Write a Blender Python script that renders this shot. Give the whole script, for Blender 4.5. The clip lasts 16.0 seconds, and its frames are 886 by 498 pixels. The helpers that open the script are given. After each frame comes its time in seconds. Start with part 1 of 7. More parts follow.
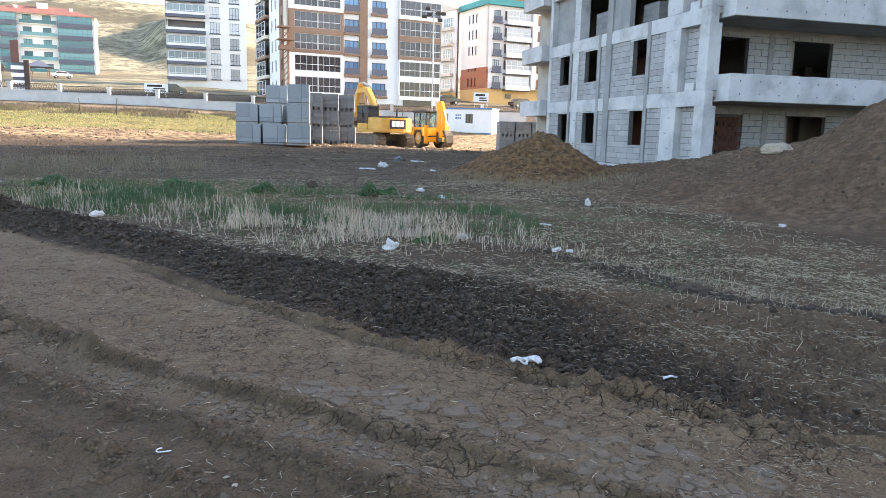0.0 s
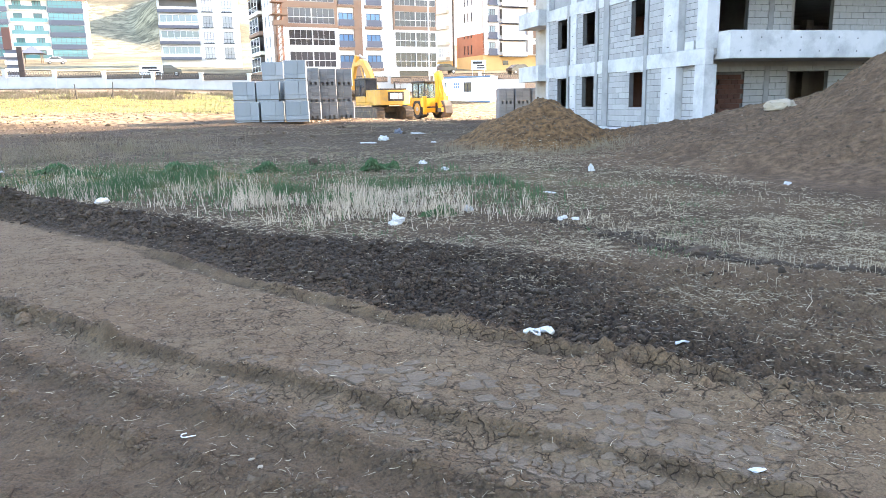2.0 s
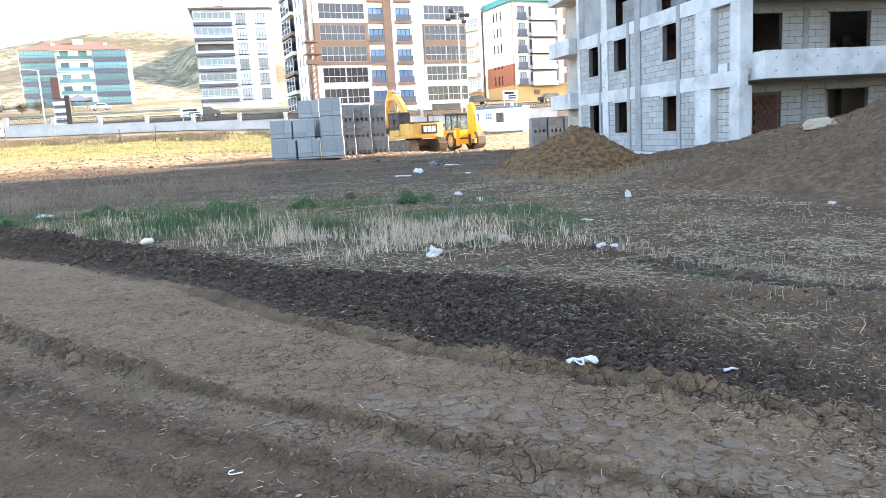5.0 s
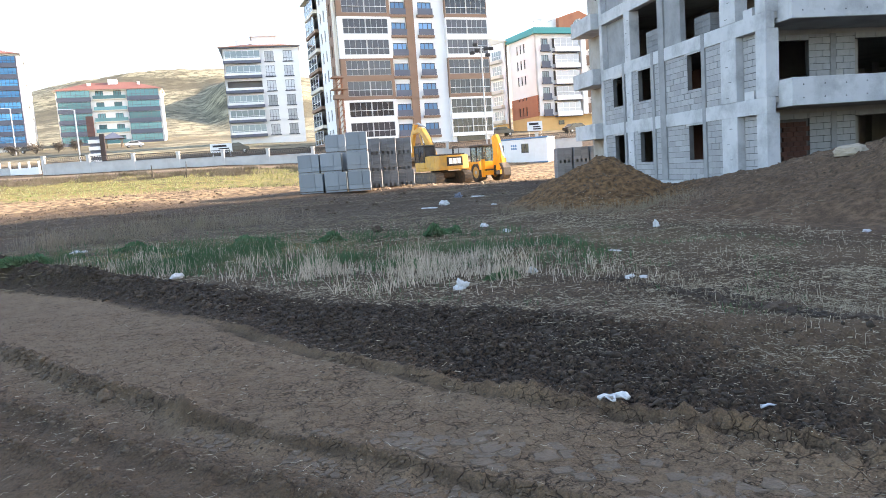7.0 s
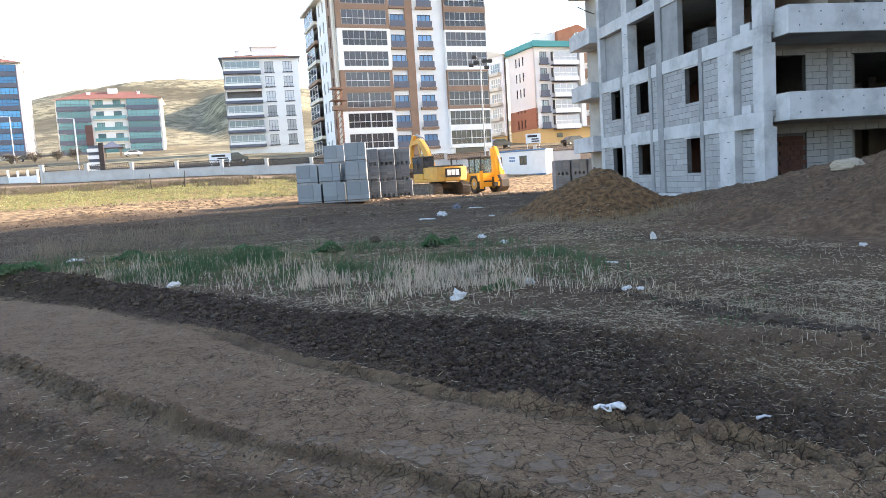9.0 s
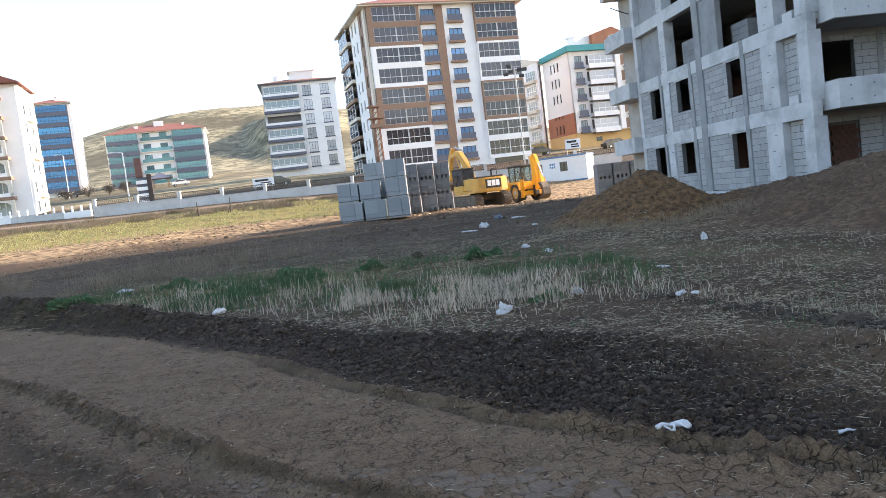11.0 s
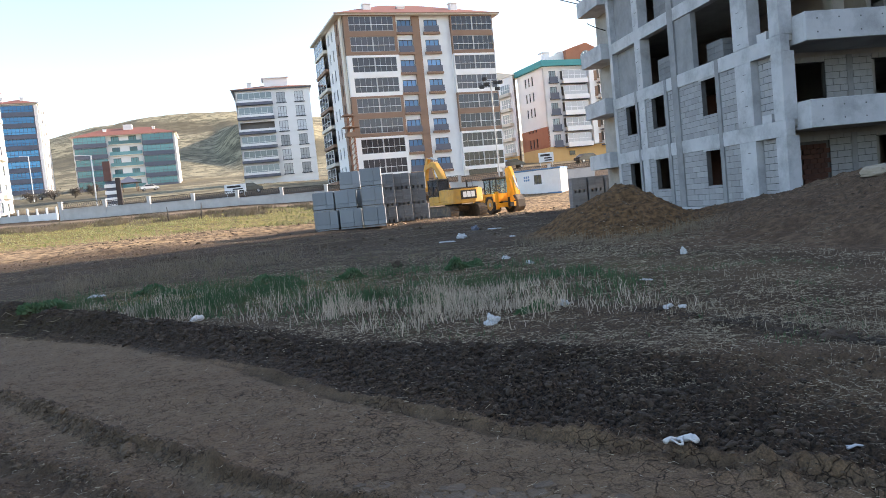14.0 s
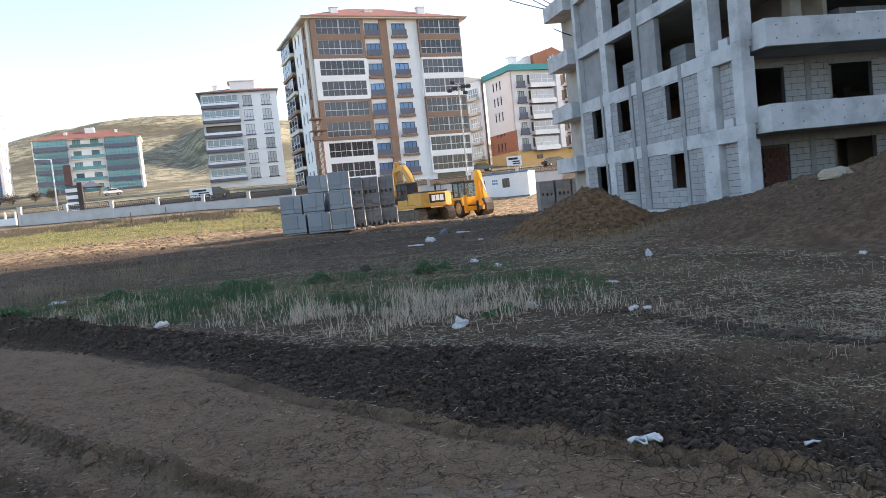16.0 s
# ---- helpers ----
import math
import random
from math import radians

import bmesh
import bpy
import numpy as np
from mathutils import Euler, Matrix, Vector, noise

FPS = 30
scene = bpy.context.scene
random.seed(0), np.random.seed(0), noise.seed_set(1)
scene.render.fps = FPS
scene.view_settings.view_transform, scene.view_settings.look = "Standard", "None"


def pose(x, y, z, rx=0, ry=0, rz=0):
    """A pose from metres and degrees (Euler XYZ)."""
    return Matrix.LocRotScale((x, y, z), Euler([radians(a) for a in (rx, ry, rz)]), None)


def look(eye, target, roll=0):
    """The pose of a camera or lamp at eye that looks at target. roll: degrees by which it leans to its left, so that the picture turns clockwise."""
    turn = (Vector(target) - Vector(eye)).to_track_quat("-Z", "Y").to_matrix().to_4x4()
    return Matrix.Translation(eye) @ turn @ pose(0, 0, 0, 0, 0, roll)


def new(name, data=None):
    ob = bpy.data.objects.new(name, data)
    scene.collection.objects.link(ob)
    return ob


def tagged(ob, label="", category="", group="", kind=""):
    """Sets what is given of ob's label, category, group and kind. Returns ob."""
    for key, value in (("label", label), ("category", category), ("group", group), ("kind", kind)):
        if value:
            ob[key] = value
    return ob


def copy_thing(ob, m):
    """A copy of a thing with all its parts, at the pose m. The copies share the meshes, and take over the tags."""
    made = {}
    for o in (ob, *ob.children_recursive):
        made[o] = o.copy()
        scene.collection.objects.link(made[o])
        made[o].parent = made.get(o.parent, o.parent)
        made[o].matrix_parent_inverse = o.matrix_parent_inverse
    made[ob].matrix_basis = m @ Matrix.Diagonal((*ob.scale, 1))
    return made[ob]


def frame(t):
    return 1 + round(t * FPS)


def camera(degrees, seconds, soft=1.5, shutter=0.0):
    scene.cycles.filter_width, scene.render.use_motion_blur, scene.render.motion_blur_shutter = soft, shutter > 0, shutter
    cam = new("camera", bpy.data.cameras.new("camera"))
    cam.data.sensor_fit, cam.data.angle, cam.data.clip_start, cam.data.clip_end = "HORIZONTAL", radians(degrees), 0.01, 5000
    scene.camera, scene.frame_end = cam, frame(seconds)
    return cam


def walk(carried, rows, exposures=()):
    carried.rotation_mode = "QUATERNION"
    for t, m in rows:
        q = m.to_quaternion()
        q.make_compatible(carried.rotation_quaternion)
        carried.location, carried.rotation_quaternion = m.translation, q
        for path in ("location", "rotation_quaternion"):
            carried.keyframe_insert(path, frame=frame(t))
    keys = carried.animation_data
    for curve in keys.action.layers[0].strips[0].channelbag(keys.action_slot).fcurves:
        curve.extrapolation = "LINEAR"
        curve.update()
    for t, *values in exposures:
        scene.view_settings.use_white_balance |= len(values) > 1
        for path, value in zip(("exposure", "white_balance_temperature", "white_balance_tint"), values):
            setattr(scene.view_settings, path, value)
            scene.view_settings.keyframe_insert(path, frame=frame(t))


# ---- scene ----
cam = camera(64.2, 16.0, soft=0.8)
PATH = [
    (0, (0.144, -0.409, 1.582), (0.662, 1.495, 1.256), 1.3),
    (0.5, (0.104, -0.38, 1.614), (0.604, 1.518, 1.233), 0.4),
    (1, (0.107, -0.394, 1.611), (0.613, 1.503, 1.233), 0.9),
    (1.5, (0.12, -0.407, 1.619), (0.609, 1.491, 1.222), -1.5),
    (2, (0.106, -0.413, 1.62), (0.609, 1.479, 1.212), -1.2),
    (2.5, (0.095, -0.419, 1.618), (0.57, 1.485, 1.23), -2.6),
    (3, (0.086, -0.416, 1.624), (0.588, 1.479, 1.231), -2.4),
    (3.5, (0.082, -0.42, 1.627), (0.559, 1.486, 1.254), -2.3),
    (4, (0.084, -0.417, 1.628), (0.543, 1.495, 1.262), -2.6),
    (6.5, (0.086, -0.4, 1.639), (0.433, 1.556, 1.407), -3.9),
    (7, (0.086, -0.392, 1.654), (0.431, 1.564, 1.426), -4.1),
    (7.5, (0.082, -0.404, 1.659), (0.402, 1.558, 1.442), -3.8),
    (8, (0.086, -0.401, 1.647), (0.412, 1.567, 1.499), -3.6),
    (8.2, (0.088, -0.405, 1.654), (0.434, 1.556, 1.468), -3.4),
    (10.3, (0.11, -0.31, 1.603), (0.453, 1.649, 1.396), -4.1),
    (10.5, (0.122, -0.273, 1.63), (0.428, 1.691, 1.405), -5.0),
    (11, (0.162, -0.156, 1.638), (0.396, 1.824, 1.487), -7.0),
    (11.5, (0.202, -0.105, 1.609), (0.414, 1.879, 1.469), -5.9),
    (12, (0.146, -0.069, 1.642), (0.434, 1.904, 1.484), -3.3),
    (12.5, (0.025, -0.043, 1.632), (0.411, 1.916, 1.523), -4.1),
    (13, (-0.073, -0.055, 1.65), (0.22, 1.921, 1.546), -5.1),
    (13.5, (-0.034, -0.025, 1.632), (0.296, 1.942, 1.477), -5.4),
    (14, (-0.056, -0.049, 1.645), (0.262, 1.922, 1.515), -5.8),
    (14.5, (-0.038, -0.063, 1.636), (0.313, 1.903, 1.519), -5.9),
    (15, (-0.019, -0.062, 1.645), (0.414, 1.886, 1.513), -7.2),
    (15.5, (-0.037, -0.073, 1.646), (0.401, 1.874, 1.518), -7.3),
    (16, (-0.04, -0.063, 1.643), (0.364, 1.891, 1.514), -6.0),
]

# exposure follows the clip's camera: brighter while it looks down at the ground
EXPOSURES = [(t, ev, k, 15) for t, ev, k in ((0, 2.36, 7050), (0.6, 3.17, 7050), (4, 3.1, 7050), (6.5, 2.5, 6950), (8, 2.17, 6900), (10.5, 2.18, 6850), (11, 1.92, 6830), (11.5, 1.76, 6800), (12.5, 1.64, 6750), (16, 1.62, 6750))]
walk(cam, [(t, look(eye, target, roll)) for t, eye, target, roll in PATH], EXPOSURES)

# ---- light: low sun from ahead and to the side, behind the unfinished block ----
SUN_AZ, SUN_EL = radians(10.5), radians(21)      # angle from +x towards +y, and height
sun_way = Vector((math.cos(SUN_AZ) * math.cos(SUN_EL), math.sin(SUN_AZ) * math.cos(SUN_EL), math.sin(SUN_EL)))
world = bpy.data.worlds.new("sky")
scene.world = world
world.use_nodes = True
wn = world.node_tree.nodes
sky = wn.new("ShaderNodeTexSky")
sky.sky_type, sky.sun_disc = "NISHITA", False
sky.sun_elevation, sky.sun_rotation = SUN_EL, math.pi / 2 - SUN_AZ
sky.air_density, sky.dust_density, sky.ozone_density = 1.0, 1.2, 1.0
wn["Background"].inputs["Strength"].default_value = 0.15
world.node_tree.links.new(sky.outputs[0], wn["Background"].inputs["Color"])
sun = new("sun", bpy.data.lights.new("sun", "SUN"))
sun.data.energy, sun.data.angle, sun.data.color = 3.6, radians(0.5), (1.0, 0.9, 0.77)
sun.matrix_basis = look((0, 0, 60), Vector((0, 0, 60)) - sun_way)


# ---- materials ----
def pbr(name, c1, c2, scale=8.0, rough=0.8, bump=0.15, bscale=40.0, metal=0.0, stain=None, sscale=0.7, amount=0.5, rand=0.0, clear=0.0, island=0.0):
    """Two scales of colour variation, fine relief, and a shift from object to object."""
    m = bpy.data.materials.new(name)
    m.use_nodes = True
    nt = m.node_tree
    n, l = nt.nodes, nt.links
    b = n["Principled BSDF"]
    tc = n.new("ShaderNodeTexCoord")
    nz = n.new("ShaderNodeTexNoise")
    nz.inputs["Scale"].default_value, nz.inputs["Detail"].default_value = scale, 6
    l.new(tc.outputs["Object"], nz.inputs["Vector"])
    mix = n.new("ShaderNodeMix")
    mix.data_type = "RGBA"
    mix.inputs["A"].default_value, mix.inputs["B"].default_value = (*c1, 1), (*c2, 1)
    l.new(nz.outputs[0], mix.inputs["Factor"])
    out = mix.outputs["Result"]
    if stain:
        st = n.new("ShaderNodeTexNoise")
        st.inputs["Scale"].default_value, st.inputs["Detail"].default_value, st.inputs["Roughness"].default_value = sscale, 8, 0.65
        l.new(tc.outputs["Object"], st.inputs["Vector"])
        rg = n.new("ShaderNodeMapRange")
        rg.inputs["From Min"].default_value, rg.inputs["From Max"].default_value, rg.inputs["To Max"].default_value = 0.45, 0.7, amount
        l.new(st.outputs[0], rg.inputs["Value"])
        m2 = n.new("ShaderNodeMix")
        m2.data_type = "RGBA"
        m2.inputs["B"].default_value = (*stain, 1)
        l.new(rg.outputs[0], m2.inputs["Factor"])
        l.new(out, m2.inputs["A"])
        out = m2.outputs["Result"]
    if rand or island:
        oi = n.new("ShaderNodeNewGeometry" if island else "ShaderNodeObjectInfo")
        rand = rand or island
        rv = n.new("ShaderNodeMapRange")
        rv.inputs["To Min"].default_value, rv.inputs["To Max"].default_value = 1 - rand, 1 + rand
        l.new(oi.outputs["Random Per Island" if island else "Random"], rv.inputs["Value"])
        hs = n.new("ShaderNodeHueSaturation")
        l.new(rv.outputs[0], hs.inputs["Value"])
        l.new(out, hs.inputs["Color"])
        out = hs.outputs["Color"]
    l.new(out, b.inputs["Base Color"])
    b.inputs["Roughness"].default_value, b.inputs["Metallic"].default_value = rough, metal
    b.inputs["Coat Weight"].default_value = clear
    if bump:
        bn = n.new("ShaderNodeTexNoise")
        bn.inputs["Scale"].default_value, bn.inputs["Detail"].default_value = bscale, 5
        l.new(tc.outputs["Object"], bn.inputs["Vector"])
        bp = n.new("ShaderNodeBump")
        bp.inputs["Strength"].default_value, bp.inputs["Distance"].default_value = bump, 0.02
        l.new(bn.outputs[0], bp.inputs["Height"])
        l.new(bp.outputs[0], b.inputs["Normal"])
    return m


def glazing(name, tint, rough=0.05, clear=0.35):
    m = bpy.data.materials.new(name)
    m.use_nodes = True
    n, l = m.node_tree.nodes, m.node_tree.links
    b = n["Principled BSDF"]
    b.inputs["Roughness"].default_value, b.inputs["Transmission Weight"].default_value = rough, clear
    oi = n.new("ShaderNodeObjectInfo")
    mix = n.new("ShaderNodeMix")
    mix.data_type = "RGBA"
    mix.inputs["A"].default_value = (*tint, 1)
    mix.inputs["B"].default_value = (*[min(1, c * 2.4 + 0.02) for c in tint], 1)
    l.new(oi.outputs["Random"], mix.inputs["Factor"])
    l.new(mix.outputs["Result"], b.inputs["Base Color"])
    return m


CONCRETE = pbr("bare_concrete", (0.4, 0.41, 0.425), (0.53, 0.535, 0.54), 2.0, 0.9, 0.25, 30, stain=(0.22, 0.225, 0.23), sscale=0.9, amount=0.75)
# darker grey for pilasters, door posts and set-back shear walls
CONCRETE_D = pbr("darker_concrete", (0.2, 0.207, 0.215), (0.31, 0.315, 0.32), 2.0, 0.92, 0.25, 30, stain=(0.15, 0.152, 0.155), sscale=1.2, amount=0.6)
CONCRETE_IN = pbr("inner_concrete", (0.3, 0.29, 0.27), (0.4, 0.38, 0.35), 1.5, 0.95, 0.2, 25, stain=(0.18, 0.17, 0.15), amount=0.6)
BLOCK = pbr("aerated_block", (0.25, 0.252, 0.258), (0.345, 0.347, 0.35), 6, 0.95, 0.2, 60, stain=(0.3, 0.3, 0.3), sscale=2, amount=0.35, rand=0.12)
MORTAR = pbr("dark_mortar", (0.07, 0.07, 0.07), (0.13, 0.13, 0.13), 6, 0.95, 0.2, 40)
# brick darkened well below its own tone; shade of the openings is included
BRICK = pbr("hollow_brick", (0.06, 0.026, 0.018), (0.1, 0.042, 0.028), 6, 0.9, 0.25, 50, stain=(0.08, 0.035, 0.025), rand=0.2)
WRAP = pbr("wrapped_block", (0.2, 0.22, 0.24), (0.27, 0.29, 0.31), 3, 0.55, 0.1, 25, stain=(0.16, 0.17, 0.18), sscale=1.5, amount=0.5, rand=0.12)
PUMICE = pbr("pumice_block", (0.15, 0.155, 0.16), (0.22, 0.225, 0.23), 9, 0.97, 0.4, 70, stain=(0.12, 0.12, 0.12), sscale=2, amount=0.4, rand=0.15)
PLASTER = pbr("white_plaster", (0.8, 0.79, 0.77), (0.87, 0.86, 0.84), 0.8, 0.9, 0.1, 30, stain=(0.7, 0.68, 0.64), sscale=0.3, amount=0.3)
CREAM = pbr("cream_plaster", (0.66, 0.6, 0.5), (0.72, 0.66, 0.56), 0.8, 0.9, 0.1, 30, stain=(0.55, 0.5, 0.42), sscale=0.3, amount=0.35)
BROWN = pbr("brown_cladding", (0.24, 0.15, 0.1), (0.3, 0.19, 0.13), 1.0, 0.8, 0.1, 30, stain=(0.2, 0.12, 0.08), amount=0.4)
RUST = pbr("rust_cladding", (0.36, 0.14, 0.08), (0.42, 0.18, 0.1), 1.5, 0.85, 0.15, 30, stain=(0.28, 0.11, 0.07), amount=0.5)
OCHRE = pbr("ochre_plaster", (0.6, 0.38, 0.15), (0.66, 0.44, 0.2), 1.0, 0.9, 0.1, 30, stain=(0.5, 0.33, 0.15), amount=0.4)
TEALP = pbr("teal_cornice", (0.03, 0.26, 0.27), (0.05, 0.32, 0.33), 1, 0.6, 0.05, 20)
SLATE = pbr("slate_balcony", (0.09, 0.1, 0.13), (0.13, 0.14, 0.18), 1.5, 0.6, 0.05, 20)
ROOF = pbr("roof_tile", (0.17, 0.06, 0.045), (0.25, 0.1, 0.07), 3, 0.85, 0.5, 6, stain=(0.22, 0.07, 0.05), sscale=0.5)
FRAME_W = pbr("white_frame", (0.75, 0.75, 0.75), (0.82, 0.82, 0.82), 2, 0.4, 0)
FRAME_D = pbr("dark_frame", (0.04, 0.045, 0.06), (0.07, 0.075, 0.09), 3, 0.5, 0)
GLASS_DARK = glazing("dark_glass", (0.03, 0.035, 0.045))
# light blue tint has the sky's reflection put into it
GLASS_BLUE = glazing("blue_glass", (0.12, 0.24, 0.4))
GLASS_TEAL = glazing("teal_glass", (0.09, 0.21, 0.22))
GLASS_TOWER = glazing("brown_glass", (0.055, 0.052, 0.058))
FRAME_G = pbr("grey_frame", (0.42, 0.41, 0.41), (0.5, 0.49, 0.48), 2, 0.4, 0)
GLASS_DEEP = glazing("deep_blue_glass", (0.06, 0.24, 0.5))
GLASS_CAB = glazing("clear_cab_glass", (0.3, 0.36, 0.36), clear=0.9)
GLASS_NET = glazing("net_curtained_glass", (0.33, 0.335, 0.34), 0.12, 0.1)
GLASS_PALE = glazing("pale_glass", (0.24, 0.29, 0.3))
# plain sheets behind the panes; the rooms' dimness is put into this colour
INSIDE = pbr("painted_dim_room", (0.14, 0.13, 0.12), (0.26, 0.24, 0.22), 0.5, 0.95, 0)
WALLGREY = pbr("grey_render", (0.5, 0.49, 0.475), (0.6, 0.585, 0.56), 1.2, 0.9, 0.2, 20, stain=(0.3, 0.29, 0.27), sscale=0.5, amount=0.5)
IRON = pbr("dark_iron", (0.02, 0.02, 0.022), (0.05, 0.045, 0.04), 8, 0.6, 0.1, 30, metal=0.3)
STEEL = pbr("galvanised_steel", (0.4, 0.41, 0.42), (0.5, 0.5, 0.5), 5, 0.45, 0.05, 20, metal=0.8)
YELLOW = pbr("machine_yellow", (0.55, 0.29, 0.045), (0.64, 0.35, 0.06), 2, 0.42, 0.03, 20, stain=(0.3, 0.2, 0.09), sscale=2.2, amount=0.6)
ORANGE = pbr("loader_yellow", (0.85, 0.36, 0.015), (0.9, 0.42, 0.02), 2, 0.4, 0.03, 20, stain=(0.5, 0.27, 0.06), sscale=1.6, amount=0.35)
BLACK = pbr("black_rubber", (0.015, 0.015, 0.015), (0.035, 0.033, 0.03), 6, 0.75, 0.2, 30, stain=(0.14, 0.1, 0.07), sscale=3, amount=0.5)
TRACKM = pbr("muddy_track_steel", (0.06, 0.05, 0.045), (0.13, 0.1, 0.075), 7, 0.8, 0.3, 30, stain=(0.25, 0.17, 0.1), sscale=2.5, amount=0.7)
WHITE = pbr("white_sheet", (0.72, 0.74, 0.75), (0.8, 0.81, 0.82), 2, 0.5, 0.03, 20, stain=(0.55, 0.54, 0.5), sscale=0.8, amount=0.3)
BLUE = pbr("blue_trim", (0.06, 0.16, 0.32), (0.09, 0.22, 0.4), 2, 0.5, 0.03)
PLASTIC = pbr("white_plastic_film", (0.42, 0.43, 0.44), (0.62, 0.63, 0.64), 14, 0.35, 0.5, 30, stain=(0.27, 0.25, 0.22), sscale=9, amount=0.7)
MUD = pbr("dried_mud", (0.105, 0.075, 0.05), (0.17, 0.122, 0.081), 22, 0.97, 0.9, 50, stain=(0.09, 0.066, 0.044), sscale=7, amount=0.8)
GRIT = pbr("earthy_stone", (0.16, 0.125, 0.095), (0.3, 0.245, 0.19), 9, 1.0, 0.6, 30, stain=(0.12, 0.09, 0.066), sscale=5, amount=0.6, island=0.4)
STONE = pbr("pale_stone", (0.27, 0.225, 0.165), (0.38, 0.325, 0.25), 5, 0.95, 0.6, 14, stain=(0.25, 0.21, 0.16), sscale=3, amount=0.6)
WOOD = pbr("pallet_wood", (0.07, 0.058, 0.046), (0.12, 0.1, 0.08), 6, 0.9, 0.3, 30, rand=0.15)
CLOD = pbr("soil_clod", (0.03, 0.021, 0.014), (0.085, 0.058, 0.038), 14, 1.0, 0.9, 60, stain=(0.03, 0.022, 0.015), sscale=2.5, amount=0.6, island=0.32)
# rubble colour is raised to stand for the sun on it
RUBBLE = pbr("sunlit_rubble", (0.2, 0.13, 0.08), (0.42, 0.3, 0.2), 6, 1.0, 0.8, 30, stain=(0.12, 0.08, 0.05), sscale=2, amount=0.5, island=0.4)
DRY_CLOD = pbr("dry_soil_clod", (0.065, 0.045, 0.029), (0.17, 0.119, 0.077), 14, 1.0, 0.9, 60, stain=(0.05, 0.037, 0.025), sscale=4, amount=0.6, island=0.35)
STRAW = pbr("dry_straw", (0.3, 0.25, 0.18), (0.52, 0.45, 0.34), 7, 0.9, 0.0, stain=(0.2, 0.165, 0.12), sscale=3, amount=0.7, island=0.45)
STUBBLE = pbr("bleached_stubble", (0.42, 0.345, 0.275), (0.66, 0.57, 0.46), 7, 0.9, 0.0, stain=(0.26, 0.215, 0.16), sscale=3, amount=0.7, island=0.35)
GRASS = pbr("green_grass", (0.035, 0.09, 0.036), (0.065, 0.145, 0.06), 6, 0.8, 0.0, stain=(0.15, 0.15, 0.075), sscale=0.9, amount=0.7)
FIELD = pbr("field_grass", (0.34, 0.34, 0.14), (0.55, 0.49, 0.27), 4, 0.9, 0.0, stain=(0.17, 0.25, 0.06), sscale=0.4, amount=0.8)
SCRUB = pbr("dry_scrub", (0.2, 0.158, 0.112), (0.35, 0.285, 0.205), 5, 0.95, 0.0, stain=(0.09, 0.1, 0.045), sscale=0.6, amount=0.7)


# ---- mesh helpers ----
def link(name, me, mat, parent=None, label="", m=None):
    ob = new(name, me)
    if mat and not me.materials:
        me.materials.append(mat)
    if parent:
        ob.parent = parent
    if m:
        ob.matrix_basis = m
    if label:
        ob["label"] = label
    return ob


def part(name, bm, mat, parent, label="", m=None, smooth=False):
    me = bpy.data.meshes.new(name)
    bm.normal_update()
    if smooth:
        for f in bm.faces:
            f.smooth = True
    bm.to_mesh(me)
    bm.free()
    return link(name, me, mat, parent, label, m)


def box(bm, x0, y0, z0, x1, y1, z1, bevel=0.0):
    v = [bm.verts.new((x, y, z)) for z in (z0, z1) for y in (y0, y1) for x in (x0, x1)]
    fs = [bm.faces.new([v[i] for i in f]) for f in ((0, 2, 3, 1), (4, 5, 7, 6), (0, 1, 5, 4), (2, 6, 7, 3), (0, 4, 6, 2), (1, 3, 7, 5))]
    if bevel:
        es = {e for f in fs for e in f.edges}
        bmesh.ops.bevel(bm, geom=list(es), offset=bevel, segments=1, affect="EDGES")


def boxes(name, rows, mat, parent, label="", bevel=0.0, m=None):
    bm = bmesh.new()
    for r in rows:
        box(bm, *r, bevel=bevel)
    return part(name, bm, mat, parent, label, m)


def box_mesh(name, rows, mat, bevel=0.0):
    bm = bmesh.new()
    for r in rows:
        box(bm, *r, bevel=bevel)
    me = bpy.data.meshes.new(name)
    bm.to_mesh(me)
    bm.free()
    me.materials.append(mat)
    return me


def prism(bm, outline, y0, y1):
    """A plate with an outline in x and z, between two depths y."""
    a = [bm.verts.new((x, y0, z)) for x, z in outline]
    b = [bm.verts.new((x, y1, z)) for x, z in outline]
    bm.faces.new(a)
    bm.faces.new(b[::-1])
    k = len(a)
    for i in range(k):
        bm.faces.new((a[i], b[i], b[(i + 1) % k], a[(i + 1) % k]))
    bmesh.ops.recalc_face_normals(bm, faces=bm.faces)


def tube(bm, p, q, r0, r1=None, sides=10):
    p, q = Vector(p), Vector(q)
    r1 = r0 if r1 is None else r1
    turn = (q - p).to_track_quat("Z", "Y").to_matrix()
    rings = []
    for c, r in ((p, r0), (q, r1)):
        rings.append([bm.verts.new(c + turn @ Vector((r * math.cos(i * 2 * math.pi / sides), r * math.sin(i * 2 * math.pi / sides), 0))) for i in range(sides)])
    for i in range(sides):
        j = (i + 1) % sides
        bm.faces.new((rings[0][i], rings[0][j], rings[1][j], rings[1][i]))
    bm.faces.new(rings[0][::-1])
    bm.faces.new(rings[1])


def thing(name, m, label, category, group="", kind=""):
    e = new(name)
    e.empty_display_size = 0.3
    e.matrix_basis = m
    return tagged(e, label, category, group, kind)


# ---- ground ----
EDGE_Y = [-40, 0, 3.16, 3.81, 4.7, 6.17, 8.24, 11.1, 13.9, 20.9, 60]
EDGE_X = [38, 4.4, 1.98, 1.54, 0.91, 0.18, -0.95, -3.1, -5.8, -12.5, -52]


def across(x, y):
    """Metres beyond the far edge of the dirt track."""
    return (x - np.interp(y, EDGE_Y, EDGE_X)) * 0.76


